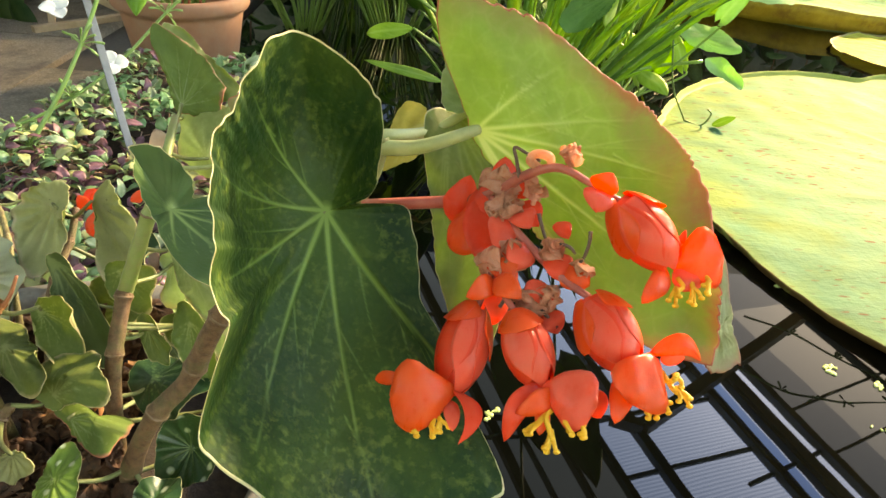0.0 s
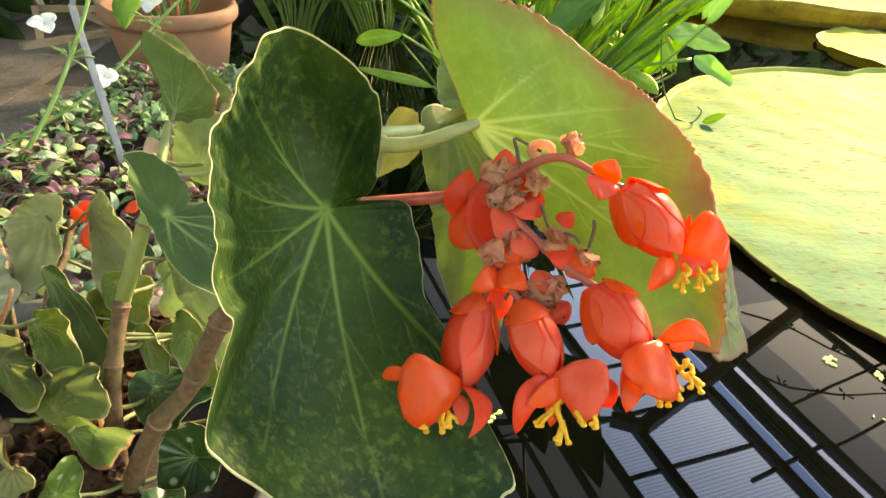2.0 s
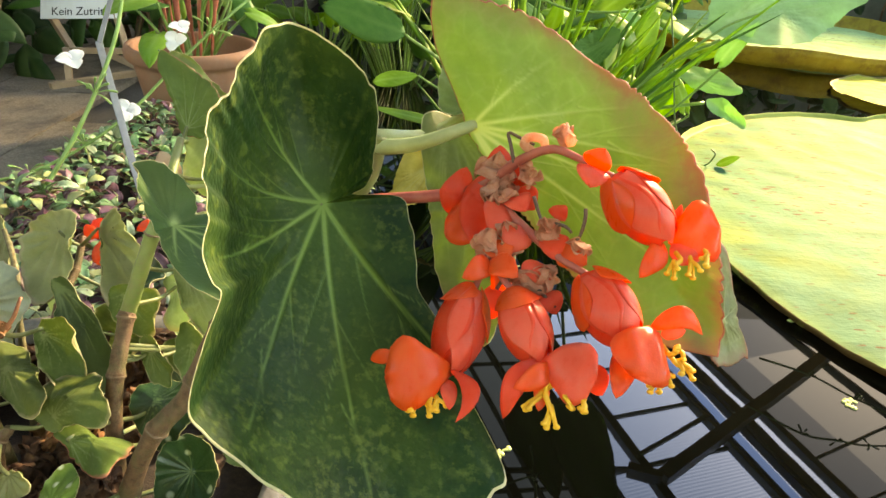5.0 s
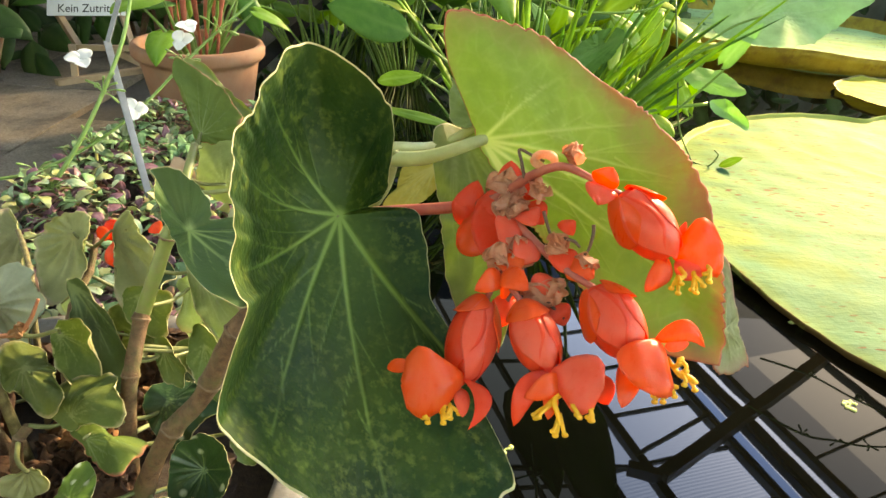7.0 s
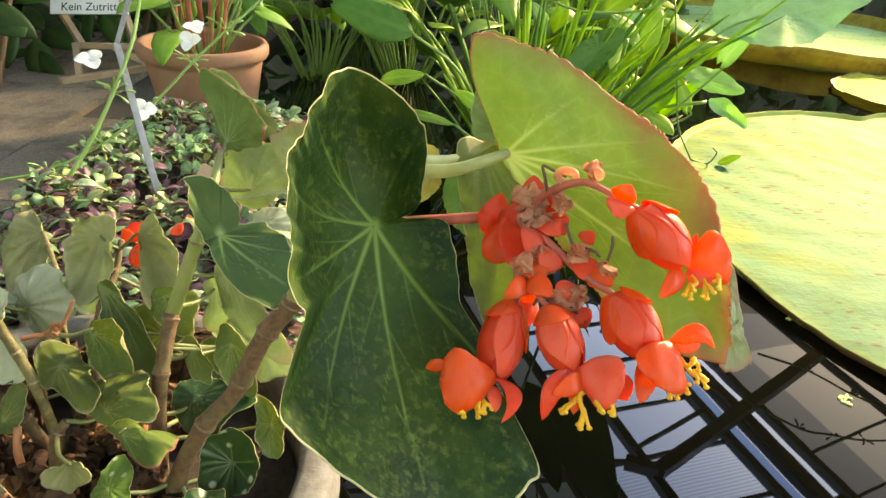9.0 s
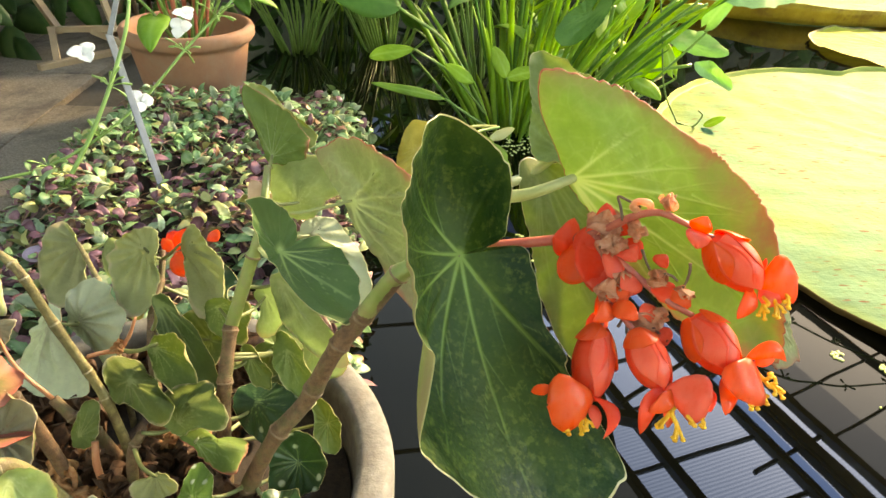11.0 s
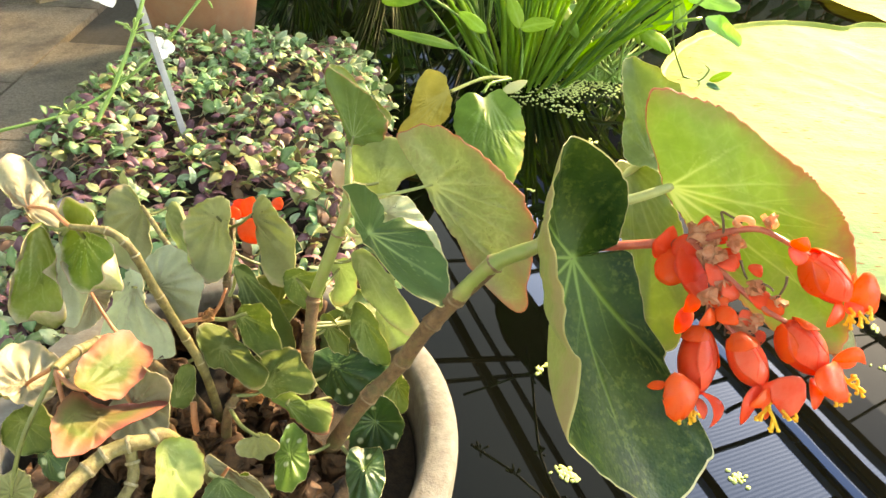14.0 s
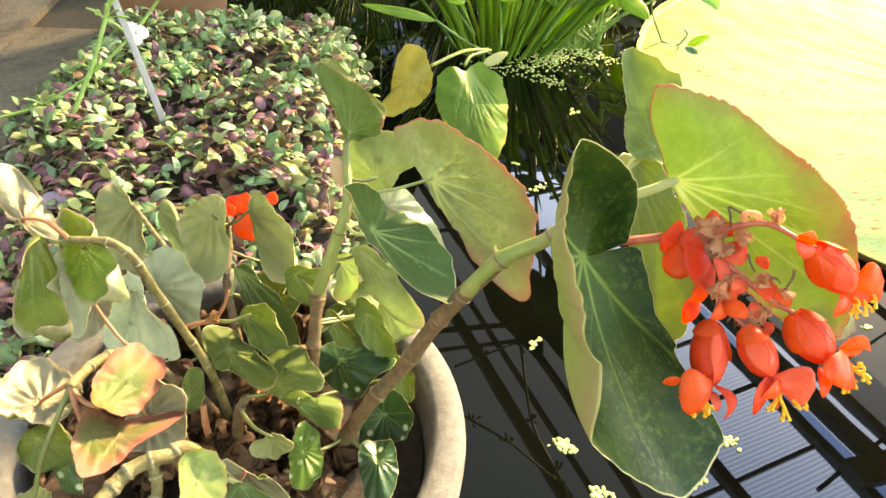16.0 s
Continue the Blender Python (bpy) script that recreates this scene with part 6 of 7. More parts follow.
m_stem_green = plain("stem_green", (0.10, 0.22, 0.04), (0.20, 0.34, 0.08), 30, 0.4, through=0.1)
m_stem_dark = plain("stem_dark", (0.05, 0.11, 0.03), (0.10, 0.18, 0.05), 30, 0.45)
m_stem_yellow = plain("stem_yellow", (0.42, 0.40, 0.10), (0.52, 0.50, 0.16), 30, 0.45, through=0.1)
clump = thing("marsh_plant", (0.35, 2.15, 0), "clump of green strap leaves and heart-shaped leaves rising from the pond", "water plant")
leaf_kind("pond_yellow", m_lance_yellow, m_lance_yellow, m_lance_yellow)
leaf_kind("pond_shine", m_lance_shine, m_lance_mid, m_lance_mid)
leaf_kind("pond_mint", m_lance_mint, m_lance_mint, m_lance_mint)
leaf_kind("pond_dark", m_lance_dark, m_lance_dark, m_lance_dark)
LEAF_LABEL.update(pond_yellow="yellowing pond leaf", pond_shine="shiny green heart-shaped leaf", pond_mint="light green drooping leaf", pond_dark="dark green broad leaf")
leaf((-0.042, 1.613, 0.125), (-0.648, -0.614, -0.451), (-0.170, -0.461, 0.871),
     [121, 120, 89, 83, 74, 73, 68, 66, 70, 73, 86, 118, 126, 99, 66, 53, 47, 46, 50, 61],
     [-0, -2, -3, -6, -4, -2, -1, 0, 1, 2, 2, -4, -7, 2, 2, 1, -1, -2, -4, -5], kind="pond_yellow", hub=(-69, 15), owner=clump, segs=120, rings=26, wave=0.008, width=0.004, veins=(0, 13, -13, 28, -28, 50, -50), quilt=0.02)
leaf((0.128, 1.507, 0.112), (0.144, -0.920, -0.364), (-0.100, -0.379, 0.920),
     [174, 142, 111, 94, 89, 94, 98, 114, 126, 149, 117, 129, 127, 112, 103, 95, 95, 102, 111, 131],
     [30, 22, 5, -2, -8, -15, -8, 1, 3, 1, 4, 21, 19, 7, -7, -9, -10, -10, -3, 7], kind="pond_shine", hub=(-124, 14), owner=clump, point=(0, 12, 0.22), segs=120, rings=26, wave=0.008, width=0.004, veins=(0, 13, -13, 28, -28, 50, -50), quilt=0.02)
leaf((0.956, 2.273, 0.297), (0.604, -0.781, -0.158), (-0.302, -0.409, 0.861),
     [144, 102, 79, 64, 59, 60, 62, 66, 79, 107, 106, 117, 94, 69, 57, 50, 49, 53, 65, 82],
     [5, 4, 3, 2, 0, -1, -4, -8, -11, -14, -1, 12, 12, 2, -5, -7, -8, -10, -11, -5], kind="pond_mint", hub=(-37, -12), owner=clump, segs=120, rings=26, wave=0.008, width=0.004, veins=(0, 13, -13, 28, -28, 50, -50), quilt=0.02)
leaf((0.992, 2.136, 0.222), (0.587, -0.408, -0.699), (-0.032, -0.875, 0.484),
     [78, 66, 31, 21, 16, 15, 14, 15, 19, 28, 48, 59, 86, 73, 56, 43, 38, 37, 41, 50],
     [40, 40, 40, 40, 40, 40, 40, 40, 40, 40, 40, 40, 40, 40, 40, 40, 40, 40, 40, 40], kind="pond_mint", hub=(-36, 24), owner=clump, segs=120, rings=26, wave=0.008, width=0.004, veins=(0, 13, -13, 28, -28, 50, -50), quilt=0.02)
leaf((1.145, 2.278, 0.554), (0.950, 0.255, 0.181), (-0.010, -0.555, 0.832),
     [353, 253, 208, 185, 183, 198, 187, 195, 227, 234, 265, 259, 248, 230, 186, 170, 158, 161, 182, 234],
     [-8, 1, 5, 4, 3, 2, 1, -1, -2, -12, -21, -6, 16, 30, 15, 0, -6, -12, -17, -13], kind="pond_mint", hub=(-193, -8), owner=clump, segs=120, rings=26, wave=0.008, width=0.004, veins=(0, 13, -13, 28, -28, 50, -50), quilt=0.02)
leaf((0.469, 1.940, 0.431), (-0.742, -0.304, -0.598), (-0.027, -0.877, 0.480),
     [120, 94, 68, 49, 42, 40, 42, 45, 52, 71, 88, 77, 60, 54, 48, 47, 51, 62, 77, 107],
     [20, 20, 20, 20, 20, 20, 20, 20, 20, 20, 20, 20, 20, 20, 20, 20, 20, 20, 20, 20], kind="pond_dark", hub=(-80, 12), owner=clump, segs=120, rings=26, wave=0.008, width=0.004, veins=(0, 13, -13, 28, -28, 50, -50), quilt=0.02)

petal("leaf", (0.169, 1.655, 0.156), (0.248, 1.709, 0.172), 0.03, 0.004, m_lance_pale, clump)
tube("stalk", [(0.022, 1.643, 0.156), (0.121, 1.735, 0.16), (0.206, 1.8, 0.14)], 0.005, m_stem_yellow, clump, "", 7, 26)
tube("stalk", [(0.114, 1.639, 0.161), (0.146, 1.727, 0.15), (0.215, 1.798, 0.138)], 0.005, m_stem_green, clump, "", 7, 26)
petal("leaf", (0.052, 1.856, 0.201), (-0.171, 1.795, 0.263), 0.03, 0.006, m_lance_mid, clump)
tube("stalk", [(0.052, 1.856, 0.201), (0.136, 1.869, 0.142), (0.196, 1.896, 0.101)], 0.004, m_stem_green, clump, "", 7, 26)
petal("leaf", (0.237, 1.883, 0.262), (0.197, 1.942, 0.342), 0.05, 0.006, m_lance_lime, clump)
petal("leaf", (0.237, 1.885, 0.264), (0.338, 1.872, 0.293), 0.045, 0.006, m_lance_lime, clump)
tube("stalk", [(0.237, 1.885, 0.264), (0.26, 1.913, 0.185), (0.267, 1.896, 0.109)], 0.004, m_stem_green, clump, "", 7, 26)
petal("leaf", (0.135, 1.879, 0.245), (0.049, 1.917, 0.289), 0.045, 0.006, m_lance_lime, clump)
tube("stalk", [(0.562, 1.999, 0.461), (0.548, 2.025, 0.299), (0.439, 2.024, 0.083)], 0.006, m_stem_green, clump, "", 7, 26)
petal("leaf", (0.532, 2., 0.357), (0.595, 2.163, 0.45), 0.05, 0.006, m_lance_lime, clump)
petal("leaf", (0.65, 2.212, 0.333), (0.752, 2.305, 0.509), 0.085, 0.012, m_lance_lime, clump)
tube("stalk", [(0.65, 2.212, 0.333), (0.593, 2.137, 0.194), (0.487, 2.072, 0.069)], 0.006, m_stem_green, clump, "", 7, 26)
tube("stalk", [(0.854, 2.207, 0.484), (0.732, 2.179, 0.324), (0.537, 2.056, 0.092)], 0.006, m_stem_green, clump, "", 7, 26)
tube("stalk", [(0.835, 2.282, 0.31), (0.751, 2.24, 0.23), (0.567, 2.123, 0.111)], 0.005, m_stem_green, clump, "", 7, 26)
tube("stalk", [(0.952, 2.231, 0.225), (0.774, 2.219, 0.193), (0.622, 2.147, 0.157), (0.481, 2.046, 0.071)], 0.006, m_stem_green, clump, "", 7, 26)
petal("leaf", (0.718, 2.162, 0.19), (0.788, 2.028, 0.16), 0.07, 0.012, m_lance_lime, clump)
tube("stalk", [(0.782, 2.301, 0.546), (0.822, 2.239, 0.335), (0.857, 2.192, 0.15), (0.941, 2.207, 0.017)], 0.003, m_stem_dark, clump, "", 7, 26)
tube("stalk", [(0.941, 2.207, 0.017), (0.992, 2.181, 0.014), (1.018, 2.18, 0.055), (1.004, 2.19, 0.072)], 0.003, m_stem_dark, clump, "", 7, 26)
petal("leaf", (1.033, 2.181, 0.017), (1.108, 2.178, 0.056), 0.03, 0.005, m_lance_lime, clump)
petal("leaf", (0.929, 2.105, -0.003), (1.068, 2.035, -0.017), 0.035, 0.004, m_lance_lime, clump)
tube("stalk", [(0.55, 2.024, 0.24), (0.814, 2.025, 0.464), (0.889, 2.03, 0.519), (0.968, 2.034, 0.552)], 0.004, m_stem_green, clump, "", 7, 26)
tube("stalk", [(0.519, 2.05, 0.182), (0.768, 2.096, 0.383), (0.888, 2.08, 0.463)], 0.005, m_stem_green, clump, "", 7, 26)
tube("stalk", [(0.301, 2.09, 0.549), (0.425, 2.07, 0.52), (0.599, 2.071, 0.532), (0.684, 2.088, 0.569)], 0.004, m_stem_green, clump, "", 7, 26)

petal("leaf", (-0.089, 1.95, 0.438), (-0.33, 1.95, 0.505), 0.12, 0.02, m_lance_dark, clump)
tube("stalk", [(-0.089, 1.95, 0.438), (0.06, 1.97, 0.33), (0.20, 2.02, 0.10)], 0.005, m_stem_green, clump, "", 7, 26)
petal("leaf", (-0.18, 1.95, 0.294), (-0.044, 1.95, 0.321), 0.05, 0.008, m_lance_lime, clump)
tube("stalk", [(-0.044, 1.95, 0.321), (0.08, 1.97, 0.24), (0.20, 2.0, 0.10)], 0.004, m_stem_green, clump, "", 7, 26)

rs = random.Random(11)
strap_mats = (m_lance_mid, m_lance_lime, m_lance_mid, m_lance_dark, m_lance_mid)


def strap(parent, base, tip, width, mat, sag):
    """A narrow upright leaf that bends over."""
    base, tip = np.array(base), np.array(tip)
    mid = base + (tip - base) * 0.55 + np.array((0, 0, sag))
    p = spline([base, mid, tip], 12)
    t = np.gradient(p, axis=0)
    side = np.cross(t, (rs.uniform(-0.4, 0.4), -1, rs.uniform(0.0, 0.6)))
    side /= np.linalg.norm(side, axis=1)[:, None]
    n = np.cross(side, t)
    n /= np.linalg.norm(n, axis=1)[:, None]
    w = width / 2 * np.interp(np.linspace(0, 1, 12), (0, 0.15, 0.6, 0.9, 1), (0.7, 1, 0.9, 0.45, 0.03))[:, None]
    rows = np.stack([p - side * w, p + n * w * 0.35, p + side * w, p - n * w * 0.12], 1)
    v = rows.reshape(-1, 3)
    f = [(i * 4 + j, i * 4 + (j + 1) % 4, i * 4 + 4 + (j + 1) % 4, i * 4 + 4 + j) for i in range(11) for j in range(4)]
    return mesh_part("strap_leaf", v, f, mat, parent)


for k in range(96):
    a, q = rs.uniform(0, 6.28), math.sqrt(rs.random())
    base = (0.31 + 0.17 * q * math.cos(a), 2.14 + 0.12 * q * math.sin(a), -0.01)
    tall = rs.uniform(0.25, 0.80)
    tip = (base[0] + (math.cos(a) * q * 0.85 + rs.uniform(-0.12, 0.12)) * tall, base[1] + (math.sin(a) * q * 0.5 + rs.uniform(-0.1, 0.15)) * tall, tall * rs.uniform(0.7, 1))
    left = tip[0] < base[0] - 0.10
    if left and k % 2:
        continue
    strap(clump, base, tip, rs.uniform(0.010, 0.022), rs.choice((m_lance_dark, m_lance_mid) if left else strap_mats), rs.uniform(0.0, 0.1) * tall)

# tall leaves and a flower stalk that arch over the water
for a_, b_, w_, n_ in (((0.68, 2.15, 1.12), (0.68, 1.40, 1.00), 0.24, (0.2, -0.3, 0.9)), ((0.49, 2.29, 1.20), (0.53, 1.58, 1.05), 0.22, (-0.2, -0.4, 0.9))):
    lf = petal("leaf", a_, b_, w_, 0.03, m_lance_dark, clump, heart=1, rows=16, cols=10)
    tube("stalk", [(0.52, 2.35, 0.0), (0.60, 2.40, 0.6), (a_[0] + 0.02, a_[1] + 0.10, a_[2] + 0.08), a_], [0.009, 0.008, 0.005], m_stem_green, lf, "", 8, 24)
for line in ([(0.45, 1.79, 1.00), (0.45, 1.64, 1.02), (0.43, 1.30, 1.04), (0.48, 1.11, 1.06), (0.51, 1.02, 1.08)],
             [(0.17, 1.53, 1.00), (0.30, 1.60, 1.02), (0.45, 1.68, 1.04)],
             [(0.18, 1.31, 1.00), (0.21, 1.30, 1.02), (0.33, 1.22, 1.04), (0.47, 1.08, 1.06)],
             [(1.40, 2.08, 1.00), (1.57, 1.94, 1.01), (1.70, 1.91, 1.01), (1.83, 1.90, 1.02), (2.05, 1.93, 1.03)],
             [(1.60, 2.42, 1.00), (1.79, 2.31, 1.00), (1.93, 2.17, 1.01), (2.10, 2.02, 1.01)]):
    tube("flower_stalk", line, [0.0055, 0.005, 0.004], m_stem_dark, clump, "", 6, 24)
    for x_, y_, z_ in line[1:]:
        for k in range(7):
            d_ = Vector((rs.uniform(-1, 1), rs.uniform(-1, 1), rs.uniform(-1.2, 0.3))).normalized() * rs.uniform(0.018, 0.042)
            tube("bud_stalk", [(x_, y_, z_), (x_ + d_.x, y_ + d_.y, z_ + d_.z)], [0.0013, 0.0012, 0.0045, 0.004], m_stem_dark, clump, "", 6, 8)

for k in range(34):
    at = Vector((rs.uniform(0.35, 0.95), rs.uniform(2.15, 2.6), rs.uniform(0.10, 0.42)))
    go = Vector((rs.uniform(-0.6, 0.8), rs.uniform(-0.5, 0.5), rs.uniform(0.1, 0.9))).normalized()
    length = rs.uniform(0.12, 0.22)
    lf = petal("leaf", at, at + go * length, length * rs.uniform(0.30, 0.46), length * 0.08, rs.choice((m_lance_lime, m_lance_lime, m_lance_mid, m_lance_mint)), clump, n=(rs.uniform(-0.4, 0.4), -0.7, 0.6), rows=12, cols=8, heart=rs.random() < 0.3)
    tube("stalk", [(0.50 + 0.2 * rs.random(), 2.15, 0.0), (at + Vector((0, 0.02, -0.05))), at], [0.005, 0.004, 0.003], m_stem_green, lf, "", 6, 12)


def broad_clump(at, count, spread, tall, mats, label, size=(0.16, 0.30), ratio=0.42, seed=1, cat="water plant", stems=True, name="marsh_plant"):
    """Broad pointed leaves on stalks from one foot."""
    r = random.Random(seed)
    ob = thing(name, at, label, cat)
    for k in range(count):
        a, q = r.uniform(0, 6.28), math.sqrt(r.random())
        h = tall * r.uniform(0.35, 1.0)
        foot = Vector((at[0] + 0.25 * spread * q * math.cos(a), at[1] + 0.25 * spread * q * math.sin(a), at[2]))
        top = Vector((at[0] + spread * q * math.cos(a), at[1] + spread * q * math.sin(a), at[2] + h))
        length = r.uniform(*size)
        out = Vector((math.cos(a + r.uniform(-0.8, 0.8)), math.sin(a + r.uniform(-0.8, 0.8)) - 0.3, r.uniform(-0.7, 0.7))).normalized()
        lf = petal("leaf", top, top + out * length, length * ratio * r.uniform(0.8, 1.2), length * 0.1, r.choice(mats), ob, n=(out.x * 0.3, -0.5, 0.9), rows=10, cols=6, heart=r.random() < 0.4)
        if stems:
            mid = (foot + top) / 2 + Vector((r.uniform(-0.03, 0.03), r.uniform(-0.03, 0.03), 0.05 * h))
            tube("stalk", [foot, mid, top], [0.006, 0.005, 0.003], m_stem_green, lf, "", 6, 10)
    return ob


broad_clump((-0.55, 3.0, 0), 26, 0.35, 0.6, (m_lance_mid, m_lance_mid, m_lance_lime), "leafy marsh plant behind the terracotta pot", seed=7)
broad_clump((0.25, 2.6, 0), 26, 0.45, 0.7, (m_lance_mid, m_lance_lime, m_lance_dark), "marsh plant with broad bright leaves", seed=8, size=(0.2, 0.32))
broad_clump((-0.15, 3.1, 0), 34, 0.45, 0.75, (m_lance_dark, m_lance_mid, m_lance_mid, m_lance_lime), "broad-leaved marsh plant with mid-green leaves", seed=2)
broad_clump((0.55, 3.3, 0), 34, 0.45, 0.95, (m_lance_dark, m_lance_mid, m_lance_lime), "tall marsh plant with pointed bright leaves", seed=3)
broad_clump((1.1, 3.6, 0), 24, 0.35, 0.65, (m_lance_lime, m_lance_mid, m_lance_mint), "light green marsh plant beside the lily pads", seed=4)
broad_clump((-0.45, 4.2, 0), 40, 0.6, 1.1, (m_lance_dark, m_lance_dark, m_lance_mid), "dark marsh plant in the shade", seed=5, size=(0.2, 0.4))
broad_clump((0.5, 4.6, 0), 40, 0.7, 1.2, (m_lance_dark, m_lance_mid), "dark marsh plant at the far bank", seed=6, size=(0.2, 0.4))
for k, (x, y, n_) in enumerate(((0.75, 3.1, 40), (-0.3, 4.0, 24))):
    ob = thing("reed_clump", (x, y, 0), "clump of narrow green reeds in the pond", "water plant", "reeds in the pond")
    for i in range(n_):
        a, q = rs.uniform(0, 6.28), math.sqrt(rs.random())
        base = (x + 0.22 * q * math.cos(a), y + 0.16 * q * math.sin(a), -0.01)
        tall = rs.uniform(0.4, 0.95)
        strap(ob, base, (base[0] + rs.uniform(-0.3, 0.3), base[1] + rs.uniform(-0.25, 0.2), tall), rs.uniform(0.010, 0.022), rs.choice(strap_mats), rs.uniform(0, 0.08))

# floating duckweed
m_duck = plain("duckweed", (0.38, 0.46, 0.13), (0.54, 0.60, 0.24), 200, 0.6)


def duckweed(cx, cy, spread, count, seed):
    r = np.random.RandomState(seed)
    pieces = []
    heading = r.uniform(0, 3.1)
    for k in range(count):
        d = r.normal(0, 0.5, 2) * spread * np.array((1.0, 0.55))
        x = cx + d[0] * math.cos(heading) - d[1] * math.sin(heading)
        y = cy + d[0] * math.sin(heading) + d[1] * math.cos(heading)
        q, a0, e = r.uniform(0.003, 0.0055), r.uniform(0, 6.28), r.uniform(0.55, 0.9)
        a = np.arange(8) * np.pi / 4
        px, py = q * np.cos(a), q * e * np.sin(a)
        ring = np.stack([x + px * math.cos(a0) - py * math.sin(a0), y + px * math.sin(a0) + py * math.cos(a0), np.full(8, 0.0022)], 1)
        low = ring.copy()
        low[:, 2] = 0.0004
        v = np.vstack([ring, low, [[x, y, 0.003]]])
        f = [(i, (i + 1) % 8, 16) for i in range(8)] + [(8 + i, 8 + (i + 1) % 8, (i + 1) % 8, i) for i in range(8)]
        pieces.append((v, f))
    v, f = merge(*pieces)
    return tagged(mesh_part("duckweed", v, f, m_duck), "pale green floating duckweed on dark water", "duckweed", "floating duckweed", "stuff")


duckweed(0.833, 0.935, 0.018, 16, 1)
duckweed(0.908, 0.896, 0.016, 12, 2)
duckweed(0.851, 1.218, 0.015, 6, 3)
duckweed(0.157, 0.543, 0.022, 26, 4)
duckweed(0.152, 0.764, 0.016, 9, 5)
duckweed(0.191, 0.458, 0.02, 20, 6)
duckweed(0.350, 0.470, 0.02, 22, 7)
duckweed(0.439, 0.538, 0.018, 16, 8)
duckweed(0.857, 0.786, 0.012, 6, 9)
duckweed(0.440, 1.891, 0.08, 50, 10)
duckweed(0.465, 1.677, 0.03, 14, 11)
duckweed(0.276, 1.285, 0.018, 12, 12)
duckweed(0.235, 1.391, 0.015, 5, 13)
duckweed(0.569, 2.198, 0.16, 160, 14)
duckweed(0.646, 2.086, 0.1, 70, 15)
duckweed(0.49, 2.07, 0.13, 260, 17)
duckweed(0.61, 2.18, 0.11, 180, 18)
duckweed(0.345, 1.998, 0.1, 90, 16)
duckweed(0.285, 2.130, 0.12, 60, 17)

# ---- creeping groundcover bed ----
bed = thing("groundcover", (-0.52, 1.2, PATH), "creeping bed of small green, silver and purple leaves", "groundcover plant")


def bed_edge(y):
    """Left and right ends of the bed at y."""
    left = np.interp(y, (0.3, 0.6, 0.9, 1.3, 1.55, 1.8), (-0.74, -0.76, -0.80, -0.90, -0.86, -0.80))
    right = np.interp(y, (0.3, 0.6, 1.2, 1.5, 1.7, 1.8), (-0.155, -0.165, -0.185, -0.165, -0.20, -0.26))
    return left, right


def bed_height(x, y):
    left, right = bed_edge(y)
    f = (x - left) / (right - left)
    across = np.clip(np.minimum(f / 0.16, (1 - f) / 0.08), 0, 1) ** 0.6
    ends = np.clip(np.minimum((y - 0.25) / 0.1, (1.82 - y) / 0.1), 0, 1) ** 0.6
    bumps = 0.016 * np.sin(x * 19 + 3 * np.sin(y * 7)) + 0.014 * np.sin(y * 23 + x * 6)
    return PATH + (0.115 + bumps) * across * ends


ny, nx = 50, 26
ys = np.linspace(0.25, 1.82, ny)
gv = []
for y in ys:
    l_, r_ = bed_edge(y)
    for f in np.linspace(0, 1, nx):
        x = l_ + (r_ - l_) * f
        gv.append((x, y, float(bed_height(x, y)) - 0.012 + 0.004 * noise.noise(Vector((x * 40, y * 40, 0)))))
gf = [(i * nx + j, i * nx + j + 1, (i + 1) * nx + j + 1, (i + 1) * nx + j) for i in range(ny - 1) for j in range(nx - 1)]
mesh_part("soil", gv, gf, m_soil, bed, "dark soil under the leaves")


def creeper_paint(name, a, b, stripe, gain):
    n = Nodes(name)
    col = n.mix(n.ramp(n.noise(60, 4), (0.3, 0.0), (0.7, 1.0)), a, b)
    col = n.mix(n.math("MULTIPLY", n.attr("vein"), gain), col, stripe)
    hue = n.node("HueSaturation", Color=col)
    spread = n.node("NewGeometry").outputs["Random Per Island"]
    n.put(hue.inputs["Value"], n.math("ADD", n.math("MULTIPLY", n.math("ADD", n.chance(), spread), 0.35), 0.62))
    n.put(hue.inputs["Hue"], n.math("ADD", n.math("MULTIPLY", spread, 0.03), 0.485))
    return n.finish(hue.outputs[0], 0.42, None, 0, 0.4, 0.22)


creeper = [creeper_paint("creeper_green", (0.10, 0.22, 0.085), (0.17, 0.31, 0.13), (0.36, 0.44, 0.26), 0.5), creeper_paint("creeper_silver", (0.27, 0.37, 0.22), (0.42, 0.50, 0.33), (0.13, 0.24, 0.10), 0.6),
           creeper_paint("creeper_purple", (0.115, 0.042, 0.058), (0.25, 0.115, 0.145), (0.32, 0.19, 0.22), 0.4), creeper_paint("creeper_yellow", (0.36, 0.39, 0.15), (0.48, 0.49, 0.24), (0.34, 0.38, 0.1), 0.4),
           creeper_paint("creeper_brown", (0.12, 0.06, 0.035), (0.24, 0.13, 0.08), (0.2, 0.1, 0.06), 0.3)]
variants = []
for m_i in range(5):
    for shape_i in range(3):
        w = (0.021, 0.024, 0.019)[shape_i]
        v, f, mid, rim = petal_grid((0, 0, 0), (0, (0.036, 0.032, 0.042)[shape_i], 0), w, 0.004 + 0.002 * shape_i, (0, 0, 1), (-0.25, 0.12, -0.1)[shape_i], rows=6, cols=4, crinkle=0.0008, seed=shape_i, thick=0.0005)
        variants.append((v, f, mid, rim, m_i))
rs2 = random.Random(21)
shared_leaf = {}
loose = []
